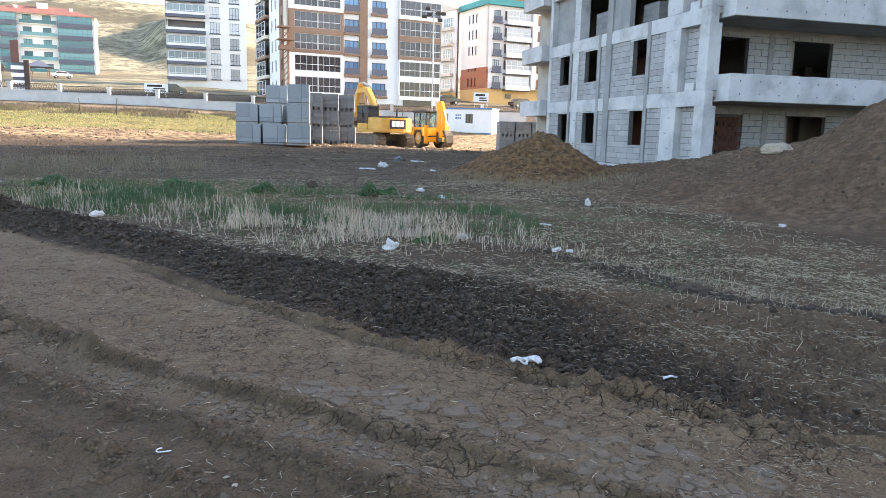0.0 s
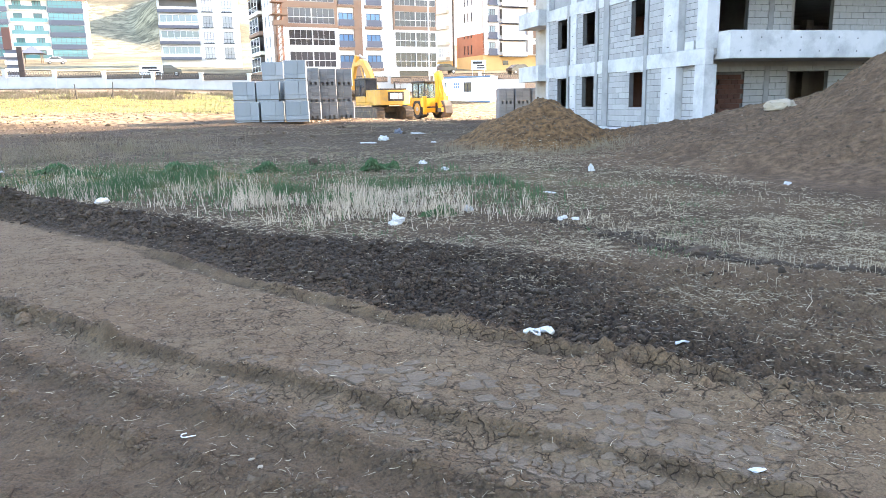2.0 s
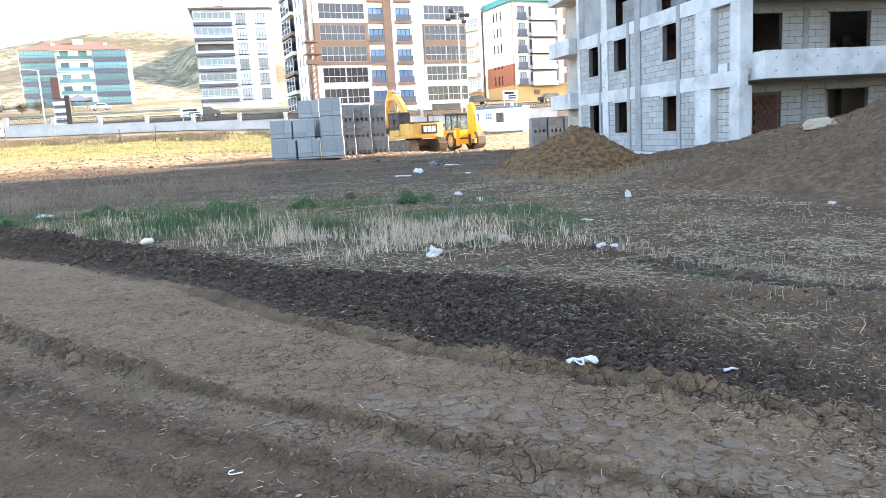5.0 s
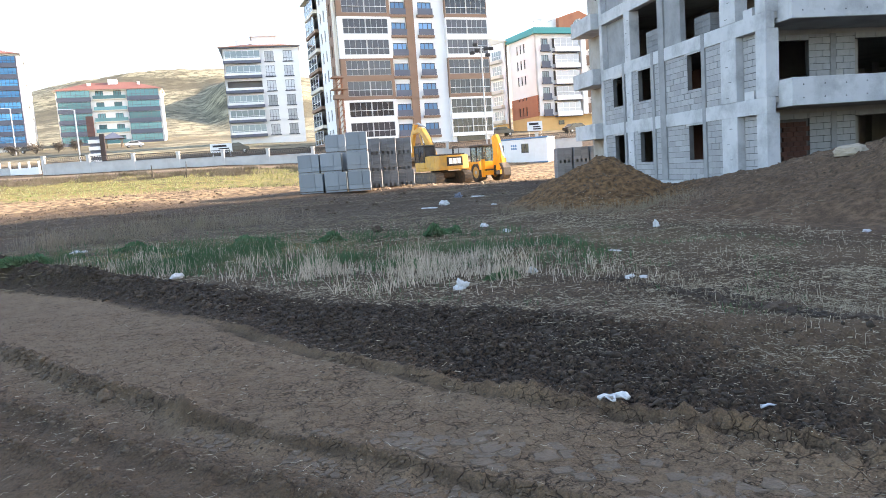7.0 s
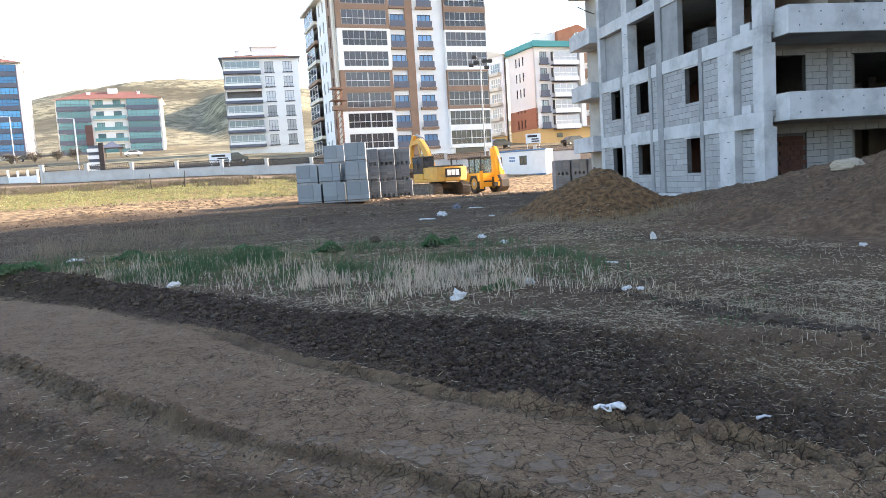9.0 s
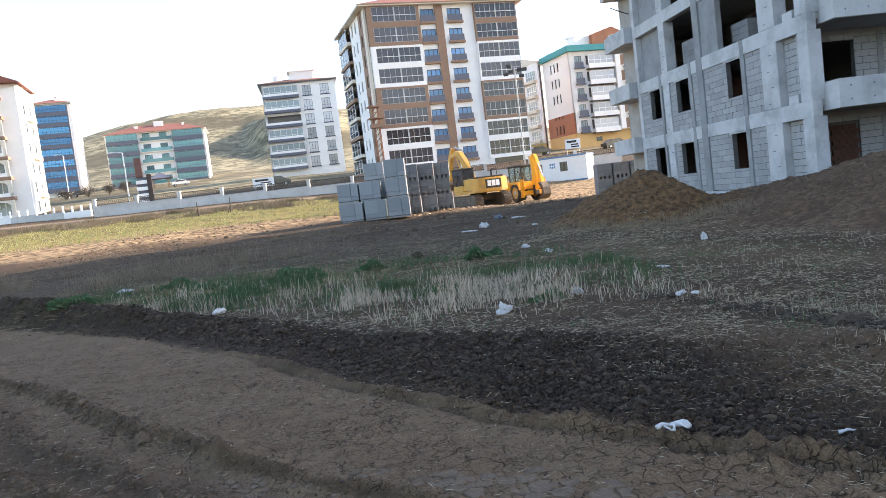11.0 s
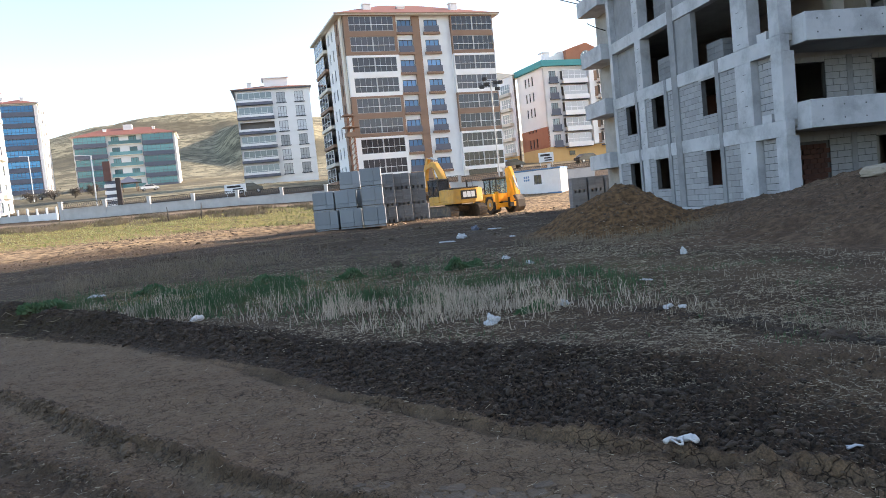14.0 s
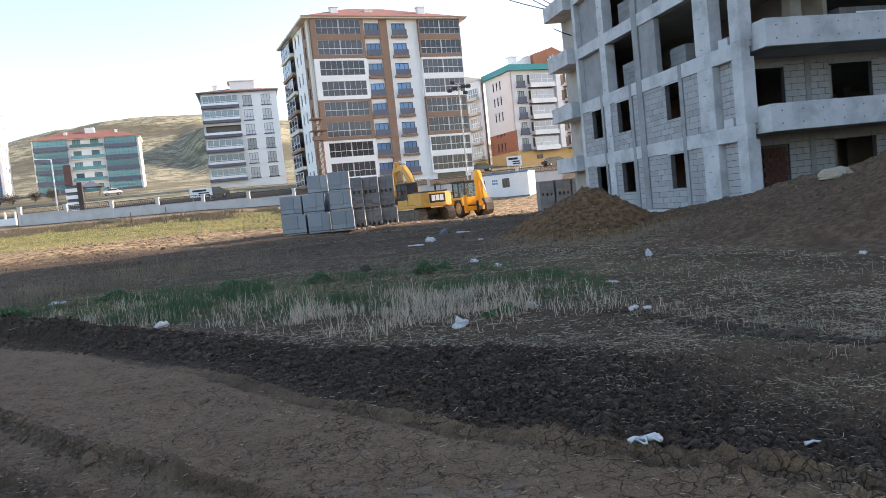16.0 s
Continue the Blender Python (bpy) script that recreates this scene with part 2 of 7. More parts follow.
def fbm(x, y, scale, octaves=4, seed=0.0):
    """Cheap value noise on arrays, about -1 to 1."""
    out, amp, total = np.zeros_like(x), 1.0, 0.0
    for o in range(octaves):
        u, v = x / scale + 17.3 * o + seed, y / scale - 9.1 * o + seed * 1.7
        iu, iv = np.floor(u), np.floor(v)
        fu, fv = u - iu, v - iv
        fu, fv = fu * fu * (3 - 2 * fu), fv * fv * (3 - 2 * fv)

        def h(a, b):
            s = np.sin(a * 127.1 + b * 311.7 + seed) * 43758.5453
            return (s - np.floor(s)) * 2 - 1
        out += amp * ((h(iu, iv) * (1 - fu) + h(iu + 1, iv) * fu) * (1 - fv) + (h(iu, iv + 1) * (1 - fu) + h(iu + 1, iv + 1) * fu) * fv)
        total += amp
        amp, scale = amp * 0.5, scale * 0.5
    return out / total


def step(v, a, b):
    t = np.clip((v - a) / (b - a), 0, 1)
    return t * t * (3 - 2 * t)


def bell(v, c, w):
    return np.exp(-((v - c) / w) ** 2)


def cells(x, y, size, seed=0.0):
    """Distance to the nearest of many jittered points, in cells: packed round lumps."""
    u, v = x / size, y / size
    iu, iv = np.floor(u), np.floor(v)
    best = np.full_like(u, 9.0)
    for a in (-1, 0, 1):
        for b in (-1, 0, 1):
            p, q = iu + a, iv + b
            h1 = np.sin(p * 127.1 + q * 311.7 + seed) * 43758.5453
            h2 = np.sin(p * 269.5 + q * 183.3 + seed) * 23421.631
            best = np.minimum(best, np.hypot(p + h1 - np.floor(h1) - u, q + h2 - np.floor(h2) - v))
    return best


def clod_width(y):
    return np.interp(y, [3, 4.6, 6, 7.5, 8.6, 12, 30], [3.2, 2.6, 1.9, 1.6, 0.95, 1.2, 1.4])


def rut(x, y):
    """Metres beyond the first wheel ridge, which draws away from the edge."""
    return across(x, y) - np.interp(y, [1, 3.1, 4.1, 4.9, 5.8, 9], [-0.5, -0.95, -1.2, -1.37, -1.66, -2.2]) + 0.07 * fbm(x, y, 1.3, 3, 5.0) + 0.022 * fbm(x, y, 0.22, 3, 18.0)


def shoulder(x, y):
    """Metres beyond the low step at the rim of the track."""
    return across(x, y) - np.interp(y, [1, 3.5, 6.5, 12], [0.6, 0.3, -0.16, -0.2]) + 0.05 * fbm(x, y, 1.1, 3, 5.0) + 0.02 * fbm(x, y, 0.2, 3, 18.0)


def height(x, y):
    x, y = np.asarray(x, float), np.asarray(y, float)
    z = np.interp(y, [-4000, -60, 0, 15, 30, 40, 55, 70, 80, 105, 150, 213, 300, 480, 1200, 4000], [-60, -2, 0, 0, 0.25, 0.66, 1.15, 2.2, 3.05, 5.2, 8.8, 13.2, 19, 30, 45, 60])
    z = z + 0.25 * step(-x, 0, 12) * step(y, 25, 50) - 0.9 * step(x, 2, 12) * bell(y, 60, 17)
    z = z + 46 * bell(x, -80, 170) * bell(y, 500, 150) + 6.0 * fbm(x, y, 75, 5, 3.0) * step(y, 260, 420)
    # steep gully side on the far hill
    z = z + 11 * step(x + 0.15 * (y - 330), -45, -33) * (1 - step(x, -27, 40)) * bell(y, 335, 42)
    s = across(x, y)
    near = 1 - step(np.hypot(x, y), 22, 40)
    q, e = rut(x, y), shoulder(x, y)
    crumb = fbm(x, y, 0.11, 3, 14.0)
    left = step(-x + 0.4 * (y - 4.2), 0.2, 1.2)
    ruts = 0.05 * step(q, -0.05, 0.015) * (1 - step(q, 0.1, 0.7)) + (0.02 + 0.055 * left) * bell(q, 0.0, 0.06) - 0.045 * bell(q, -0.22, 0.12)
    ruts = ruts + 0.038 * bell(q, -0.55, 0.07) + 0.02 * bell(q, -0.42, 0.05) - 0.05 * bell(q, -0.74, 0.1) + 0.042 * bell(q, -0.98, 0.08) - 0.05 * bell(q, -1.3, 0.2)
    ruts = ruts + (1 - step(y, 7.0, 10.5)) * (0.042 * bell(e, 0.03, 0.04) - 0.025 * bell(e, -0.06, 0.04) + 0.02 * step(e, -0.02, 0.03))
    ruts = ruts + 0.045 * crumb * (bell(q, 0, 0.09) * (0.5 + 0.5 * left) + bell(q, -0.55, 0.1) + bell(q, -0.98, 0.1) + 0.5 * bell(e, 0.05, 0.06))
    band = step(s, 0.0, 0.25) * (1 - step(s - clod_width(y), -0.1, 0.4))
    berm = (0.12 + 0.4 * step(-x, 1.5, 5.5)) * bell(s, 0.62, 0.4) * step(y, 8.4, 11) * (0.8 + 0.4 * fbm(x, y, 1.1, 3, 8.0))
    lumpy = np.maximum(0, 0.75 - cells(x, y, 0.085)) * 0.062 + np.maximum(0, 0.7 - cells(x, y, 0.19, 2.0)) * 0.07
    rough = (lumpy - 0.03 + 0.05 * fbm(x, y, 0.5, 3, 1.0)) * band + 0.024 * fbm(x, y, 0.35, 5, 2.0) + 0.018 * fbm(x, y, 0.08, 3, 16.0) * (1 - step(np.hypot(x, y), 7, 13)) + 0.03 * fbm(x, y, 1.4, 3, 6.0) * step(s, 0.4, 1.5)
    z = z + near * (ruts * (0.75 + 0.5 * fbm(x, y, 0.5, 3, 9.0)) + berm + rough + 0.02 * band)
    z = z + 0.05 * fbm(x, y, 3.0, 4, 4.0) * step(y, 14, 24) + 0.24 * fbm(x * 0.3, y, 1.6, 5, 15.0) * step(y, 24, 32) * (1 - step(y, 50, 60))
    # low ridge with stubble beyond the tilled strip
    z = z + near * 0.07 * bell(s - clod_width(y), 0.35, 0.35) * step(x, 2.0, 4.0)
    # conical spoil heap
    r = np.hypot((x - 9.8) * np.where(x > 9.8, 1.35, 0.95), y - 22.7) + 0.35 * fbm(x, y, 1.5, 4, 7.0)
    hp = 1.75 * np.clip(1 - r / 3.05, 0, 1) ** 1.15
    z = z + hp / (1 + (hp / 1.55) ** 5) ** 0.2 + 0.05 * (0.6 - cells(x, y, 0.45, 5.0)) * step(3.6 - r, 0, 0.6)
    # long bank of excavated soil
    ax, ay, bx, by = 14.3, 21.2, 17.2, 12.2
    dx, dy = bx - ax, by - ay
    ln = math.hypot(dx, dy)
    t = np.clip(((x - ax) * dx + (y - ay) * dy) / ln ** 2, 0, 1.6)
    side = ((x - ax) * -dy + (y - ay) * dx) / ln
    d = np.hypot(x - ax - t * dx, y - ay - t * dy) + 0.45 * fbm(x, y, 2.2, 4, 11.0)
    w = 4.4 + 2.4 * step(-side, -1.0, 2.0) - 1.6 * (1 - step(t, 0.0, 0.3))
    crest = 0.75 + 1.6 * t + 1.55 * step(t, 0.48, 0.85)
    z = z + crest * np.clip(1 - d / w, 0, 1) ** 1.25 + (0.14 * fbm(x, y, 0.9, 5, 12.0) + 0.05 * fbm(x, y, 0.2, 3, 13.0) + 0.06 * (0.6 - cells(x, y, 0.4, 7.0))) * np.maximum(step(w - d, 0, 1.5), step(3.3 - r, 0, 1))
    return z


def ground_material():
    m = bpy.data.materials.new("soil_and_grass_ground")
    m.use_nodes = True
    n, l = m.node_tree.nodes, m.node_tree.links
    b = n["Principled BSDF"]
    geo = n.new("ShaderNodeTexCoord")

    def noise_tex(scale, detail=5, rough=0.58):
        q = n.new("ShaderNodeTexNoise")
        q.inputs["Scale"].default_value, q.inputs["Detail"].default_value, q.inputs["Roughness"].default_value = scale, detail, rough
        l.new(geo.outputs["Object"], q.inputs["Vector"])
        return q.outputs[0]

    def ranged(v, a, b_, lo=0.0, hi=1.0):
        q = n.new("ShaderNodeMapRange")
        for key, val in (("From Min", a), ("From Max", b_), ("To Min", lo), ("To Max", hi)):
            q.inputs[key].default_value = val
        l.new(v, q.inputs["Value"])
        return q.outputs[0]

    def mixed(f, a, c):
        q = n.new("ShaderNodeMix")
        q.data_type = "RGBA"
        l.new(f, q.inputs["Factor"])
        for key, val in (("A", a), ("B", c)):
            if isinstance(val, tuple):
                q.inputs[key].default_value = (val[0] * 0.95, val[1] * 0.755, val[2] * 0.575, 1)     # warmer, darker tint on every ground colour
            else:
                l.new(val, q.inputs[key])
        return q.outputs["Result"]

    def attr(name):
        q = n.new("ShaderNodeAttribute")
        q.attribute_name = name
        return q.outputs["Fac"]

    def times(a, c):
        q = n.new("ShaderNodeMath")
        q.operation = "MULTIPLY"
        l.new(a, q.inputs[0])
        l.new(c, q.inputs[1])
        return q.outputs[0]

    fine, mid, big = noise_tex(42, 3, 0.55), noise_tex(6), noise_tex(0.7)
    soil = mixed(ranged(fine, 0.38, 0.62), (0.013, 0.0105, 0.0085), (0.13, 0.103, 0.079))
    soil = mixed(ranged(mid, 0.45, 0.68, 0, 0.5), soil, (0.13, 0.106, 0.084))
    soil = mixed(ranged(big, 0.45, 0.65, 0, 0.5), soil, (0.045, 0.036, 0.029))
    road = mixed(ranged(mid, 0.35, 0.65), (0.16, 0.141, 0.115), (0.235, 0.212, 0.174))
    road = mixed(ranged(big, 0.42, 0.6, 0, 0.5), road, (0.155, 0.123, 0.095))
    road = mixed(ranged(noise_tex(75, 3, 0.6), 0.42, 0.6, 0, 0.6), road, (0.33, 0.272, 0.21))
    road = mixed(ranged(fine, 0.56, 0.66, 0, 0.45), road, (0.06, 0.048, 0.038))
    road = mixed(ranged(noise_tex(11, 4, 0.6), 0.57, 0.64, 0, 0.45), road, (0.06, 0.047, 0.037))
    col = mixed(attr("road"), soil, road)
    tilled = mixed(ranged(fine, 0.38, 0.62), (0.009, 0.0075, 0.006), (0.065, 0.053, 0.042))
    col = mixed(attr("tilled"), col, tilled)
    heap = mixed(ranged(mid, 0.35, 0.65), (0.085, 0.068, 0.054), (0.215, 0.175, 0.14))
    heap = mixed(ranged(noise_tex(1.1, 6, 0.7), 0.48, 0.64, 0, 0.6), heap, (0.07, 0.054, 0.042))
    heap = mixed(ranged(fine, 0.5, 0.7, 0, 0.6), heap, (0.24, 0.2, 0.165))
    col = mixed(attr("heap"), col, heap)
    # reddish soil with sunlight put into its brighter colour
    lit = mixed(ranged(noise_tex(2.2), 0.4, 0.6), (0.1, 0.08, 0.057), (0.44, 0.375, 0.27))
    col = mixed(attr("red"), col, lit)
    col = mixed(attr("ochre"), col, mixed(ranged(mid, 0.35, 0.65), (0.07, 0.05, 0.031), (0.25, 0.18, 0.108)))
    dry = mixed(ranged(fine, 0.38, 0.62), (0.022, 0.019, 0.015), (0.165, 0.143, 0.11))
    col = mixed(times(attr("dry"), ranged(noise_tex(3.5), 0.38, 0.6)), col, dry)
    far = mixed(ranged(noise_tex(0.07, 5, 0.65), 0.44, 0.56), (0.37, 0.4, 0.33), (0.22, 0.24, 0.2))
    # dark hill patches: scrub, with hillside shade put into the colour as well
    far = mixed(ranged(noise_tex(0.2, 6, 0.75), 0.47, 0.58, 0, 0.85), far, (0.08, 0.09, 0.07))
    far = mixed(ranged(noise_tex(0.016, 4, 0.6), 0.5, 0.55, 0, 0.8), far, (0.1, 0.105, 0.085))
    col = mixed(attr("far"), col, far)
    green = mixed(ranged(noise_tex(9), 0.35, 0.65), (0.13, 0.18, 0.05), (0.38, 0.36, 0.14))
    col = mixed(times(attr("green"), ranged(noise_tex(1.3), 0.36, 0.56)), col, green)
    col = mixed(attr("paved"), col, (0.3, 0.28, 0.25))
    b.inputs["Specular IOR Level"].default_value = 0.25
    # drying cracks on the packed mud, the shade of their depth painted dark
    warp = n.new("ShaderNodeVectorMath")
    warp.operation = "ADD"
    wt = n.new("ShaderNodeTexNoise")
    wt.inputs["Scale"].default_value = 9
    l.new(geo.outputs["Object"], wt.inputs["Vector"])
    sc = n.new("ShaderNodeVectorMath")
    sc.operation = "SCALE"
    sc.inputs["Scale"].default_value = 0.1
    l.new(wt.outputs["Color"], sc.inputs[0])
    l.new(geo.outputs["Object"], warp.inputs[0])
    l.new(sc.outputs[0], warp.inputs[1])
    vo = n.new("ShaderNodeTexVoronoi")
    vo.feature = "DISTANCE_TO_EDGE"
    vo.inputs["Scale"].default_value = 4.5
    l.new(warp.outputs[0], vo.inputs["Vector"])
    vo2 = n.new("ShaderNodeTexVoronoi")
    vo2.feature = "DISTANCE_TO_EDGE"
    vo2.inputs["Scale"].default_value = 11
    l.new(warp.outputs[0], vo2.inputs["Vector"])
    small = times(ranged(vo2.outputs["Distance"], 0.0, 0.045, 0.95, 0), times(attr("road"), times(ranged(noise_tex(2.6), 0.42, 0.54), ranged(noise_tex(17, 3), 0.38, 0.5))))
    crack = times(ranged(vo.outputs["Distance"], 0.0, 0.026, 0.95, 0), times(attr("road"), times(ranged(noise_tex(1.4), 0.44, 0.54), ranged(noise_tex(12, 3), 0.38, 0.5))))
    mx = n.new("ShaderNodeMath")
    mx.operation = "MAXIMUM"
    l.new(crack, mx.inputs[0])
    l.new(small, mx.inputs[1])
    crack = mx.outputs[0]
    col = mixed(crack, col, (0.022, 0.017, 0.013))
    l.new(col, b.inputs["Base Color"])
    b.inputs["Roughness"].default_value = 0.97
    add = n.new("ShaderNodeMath")
    add.operation = "MULTIPLY_ADD"
    l.new(crack, add.inputs[0])
    add.inputs[1].default_value = -0.9
    hb = n.new("ShaderNodeMath")
    hb.operation = "MULTIPLY_ADD"
    hb.inputs[1].default_value = 5.0
    l.new(times(attr("heap"), noise_tex(3.2, 8, 0.7)), hb.inputs[0])
    l.new(noise_tex(26, 6, 0.72), hb.inputs[2])
    l.new(hb.outputs[0], add.inputs[2])
    bp = n.new("ShaderNodeBump")
    bp.inputs["Strength"].default_value, bp.inputs["Distance"].default_value = 1.0, 0.05
    l.new(add.outputs[0], bp.inputs["Height"])
    l.new(bp.outputs[0], b.inputs["Normal"])
    return m


def build_ground():
    ang = np.radians(np.concatenate([np.arange(-180, -32, 4.0), np.arange(-30, 52, 0.125), np.arange(54, 180, 4.0)]))
    rad = np.concatenate([[0.02, 0.5, 1.0, 1.4], np.geomspace(1.8, 34, 520), np.geomspace(35, 120, 90), np.geomspace(124, 4200, 90)])
    a, r = np.meshgrid(ang, rad)
    x, y = r * np.sin(a), r * np.cos(a)
    z = height(x, y)
    k, c = len(rad), len(ang)
    me = bpy.data.meshes.new("ground")
    i = np.arange(k * c).reshape(k, c)
    nxt = np.roll(i, -1, axis=1)
    quads = np.stack([i[:-1], i[1:], nxt[1:], nxt[:-1]], -1).reshape(-1, 4)[:, ::-1]
    me.vertices.add(k * c)
    me.vertices.foreach_set("co", np.stack([x, y, z], -1).ravel())
    me.loops.add(quads.size)
    me.loops.foreach_set("vertex_index", quads.ravel())
    me.polygons.add(len(quads))
    me.polygons.foreach_set("loop_start", np.arange(0, quads.size, 4))
    me.polygons.foreach_set("use_smooth", np.ones(len(quads), bool))
    me.update(calc_edges=True)
    s = across(x, y)
    hard = 1 - step(y, 26, 34)
    cw = clod_width(y)
    lump = 0.3 * fbm(x, y, 0.9, 4, 21.0)
    q, e = rut(x, y), shoulder(x, y)
    # darker bands beside the rut ridges and in the dip at the shoulder
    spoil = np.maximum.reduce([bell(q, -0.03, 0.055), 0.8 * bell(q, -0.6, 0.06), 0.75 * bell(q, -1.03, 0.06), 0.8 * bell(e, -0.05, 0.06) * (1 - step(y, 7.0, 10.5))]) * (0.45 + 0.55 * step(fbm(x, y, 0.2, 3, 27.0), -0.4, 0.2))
    slope = np.maximum(step(3.5 - np.hypot(x - 9.9, y - 22.7), 0, 0.8), step(x + 0.25 * y + 3 * lump, 11.2, 13.0) * step(28 - y, 0, 4) * step(y, 3, 6))
    cover = {
        "road": (1 - step(e + 0.4 * lump, -0.05, 0.1)) * hard * 0.9 * (1 - 0.5 * step(-q + 0.5 * lump, 0.15, 0.6)) + 0.4 * step(e, 0.0, 0.2) * step(x + 2 * lump, 2.2, 3.6) * (1 - step(y, 4.5, 7)) + 0.5 * bell(x - 0.28 * (12 - y), 6.6, 0.9) * step(20 - y, 0, 5),
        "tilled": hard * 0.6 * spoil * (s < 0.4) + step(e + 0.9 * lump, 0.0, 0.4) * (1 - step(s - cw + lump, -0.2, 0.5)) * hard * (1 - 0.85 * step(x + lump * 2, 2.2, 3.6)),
        # streaks and bands of painted sunlight before the field and round the machines
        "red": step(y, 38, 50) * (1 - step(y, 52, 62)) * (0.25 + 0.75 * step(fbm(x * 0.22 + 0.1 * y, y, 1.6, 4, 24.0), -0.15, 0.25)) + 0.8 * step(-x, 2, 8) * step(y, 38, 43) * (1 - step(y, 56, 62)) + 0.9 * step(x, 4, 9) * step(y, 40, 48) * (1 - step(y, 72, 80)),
        "ochre": step(3.5 - np.hypot(x - 9.9, y - 22.7), 0, 0.8),
        "heap": slope,
        "dry": step(s - cw + lump, 0, 0.6) * (1 - slope) * (1 - step(y, 30, 36)) * 0.6 + step(y, 48, 56) * (1 - step(y, 92, 110)) * step(8 - x, 0, 6) * 0.7,
        "green": 0.6 * bell(x, -3.2, 4.0) * bell(y + 0.3 * x, 16.5, 3.0) + 0.85 * step(y, 52, 57) * (1 - step(y, 74, 79)) * step(6 - x, 0, 5) + 0.12 * bell(x, 4.5, 3) * bell(y, 13, 3),
        "far": step(y, 100, 150),
        "paved": bell(y + 0.23 * x, 78.5, 1.3) * 0.9 * step(30 - x, 0, 4),
    }
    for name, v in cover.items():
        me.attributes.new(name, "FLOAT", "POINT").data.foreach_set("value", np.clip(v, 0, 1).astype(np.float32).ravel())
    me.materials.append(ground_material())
    return tagged(new("ground", me), "brown building-site soil with a rutted dirt track and weeds", "ground", kind="structure")


build_ground()


def zg(x, y):
    return float(height(np.array([x]), np.array([y]))[0])


# ---- unfinished concrete block ----
def wall_cells(openings, x0, x1, z0, z1):
    """Rectangles that fill a wall round its openings (x0, x1, z0, z1)."""
    xs = sorted({x0, x1, *[v for o in openings for v in o[:2]]})
    xs = [v for v in xs if x0 <= v <= x1]
    out = []
    for a, b in zip(xs, xs[1:]):
        mid = (a + b) / 2
        spans = sorted((o[2], o[3]) for o in openings if o[0] < mid < o[1])
        z = z0
        for p, q in spans:
            if p > z + 1e-4:
                out.append((a, b, z, p))
            z = max(z, q)
        if z < z1 - 1e-4:
            out.append((a, b, z, z1))
    return out


def block_courses(x0, x1, z0, z1, shift, bw=0.6, bh=0.25):
    """Blocks of a half-bond wall, as (x0, x1, z0, z1)."""
    out, row, z = [], 0, z0
    while z < z1 - 0.05:
        top = min(z + bh, z1)
        x = x0 - (bw / 2 if (row + shift) % 2 else 0)
        while x < x1 - 0.02:
            a, b = max(x, x0), min(x + bw, x1)
            if b - a > 0.04:
                out.append((a, b, z, top))
            x += bw
        z += bh
        row += 1
    return out


# top floors and far end are out of view, sized to shade the site
PITCH, FLOORS = 3.0, 7
SX, FY, BY, EX = 16.41, 22.9, 41.0, 62.0     # side plane, front plane, back, far end


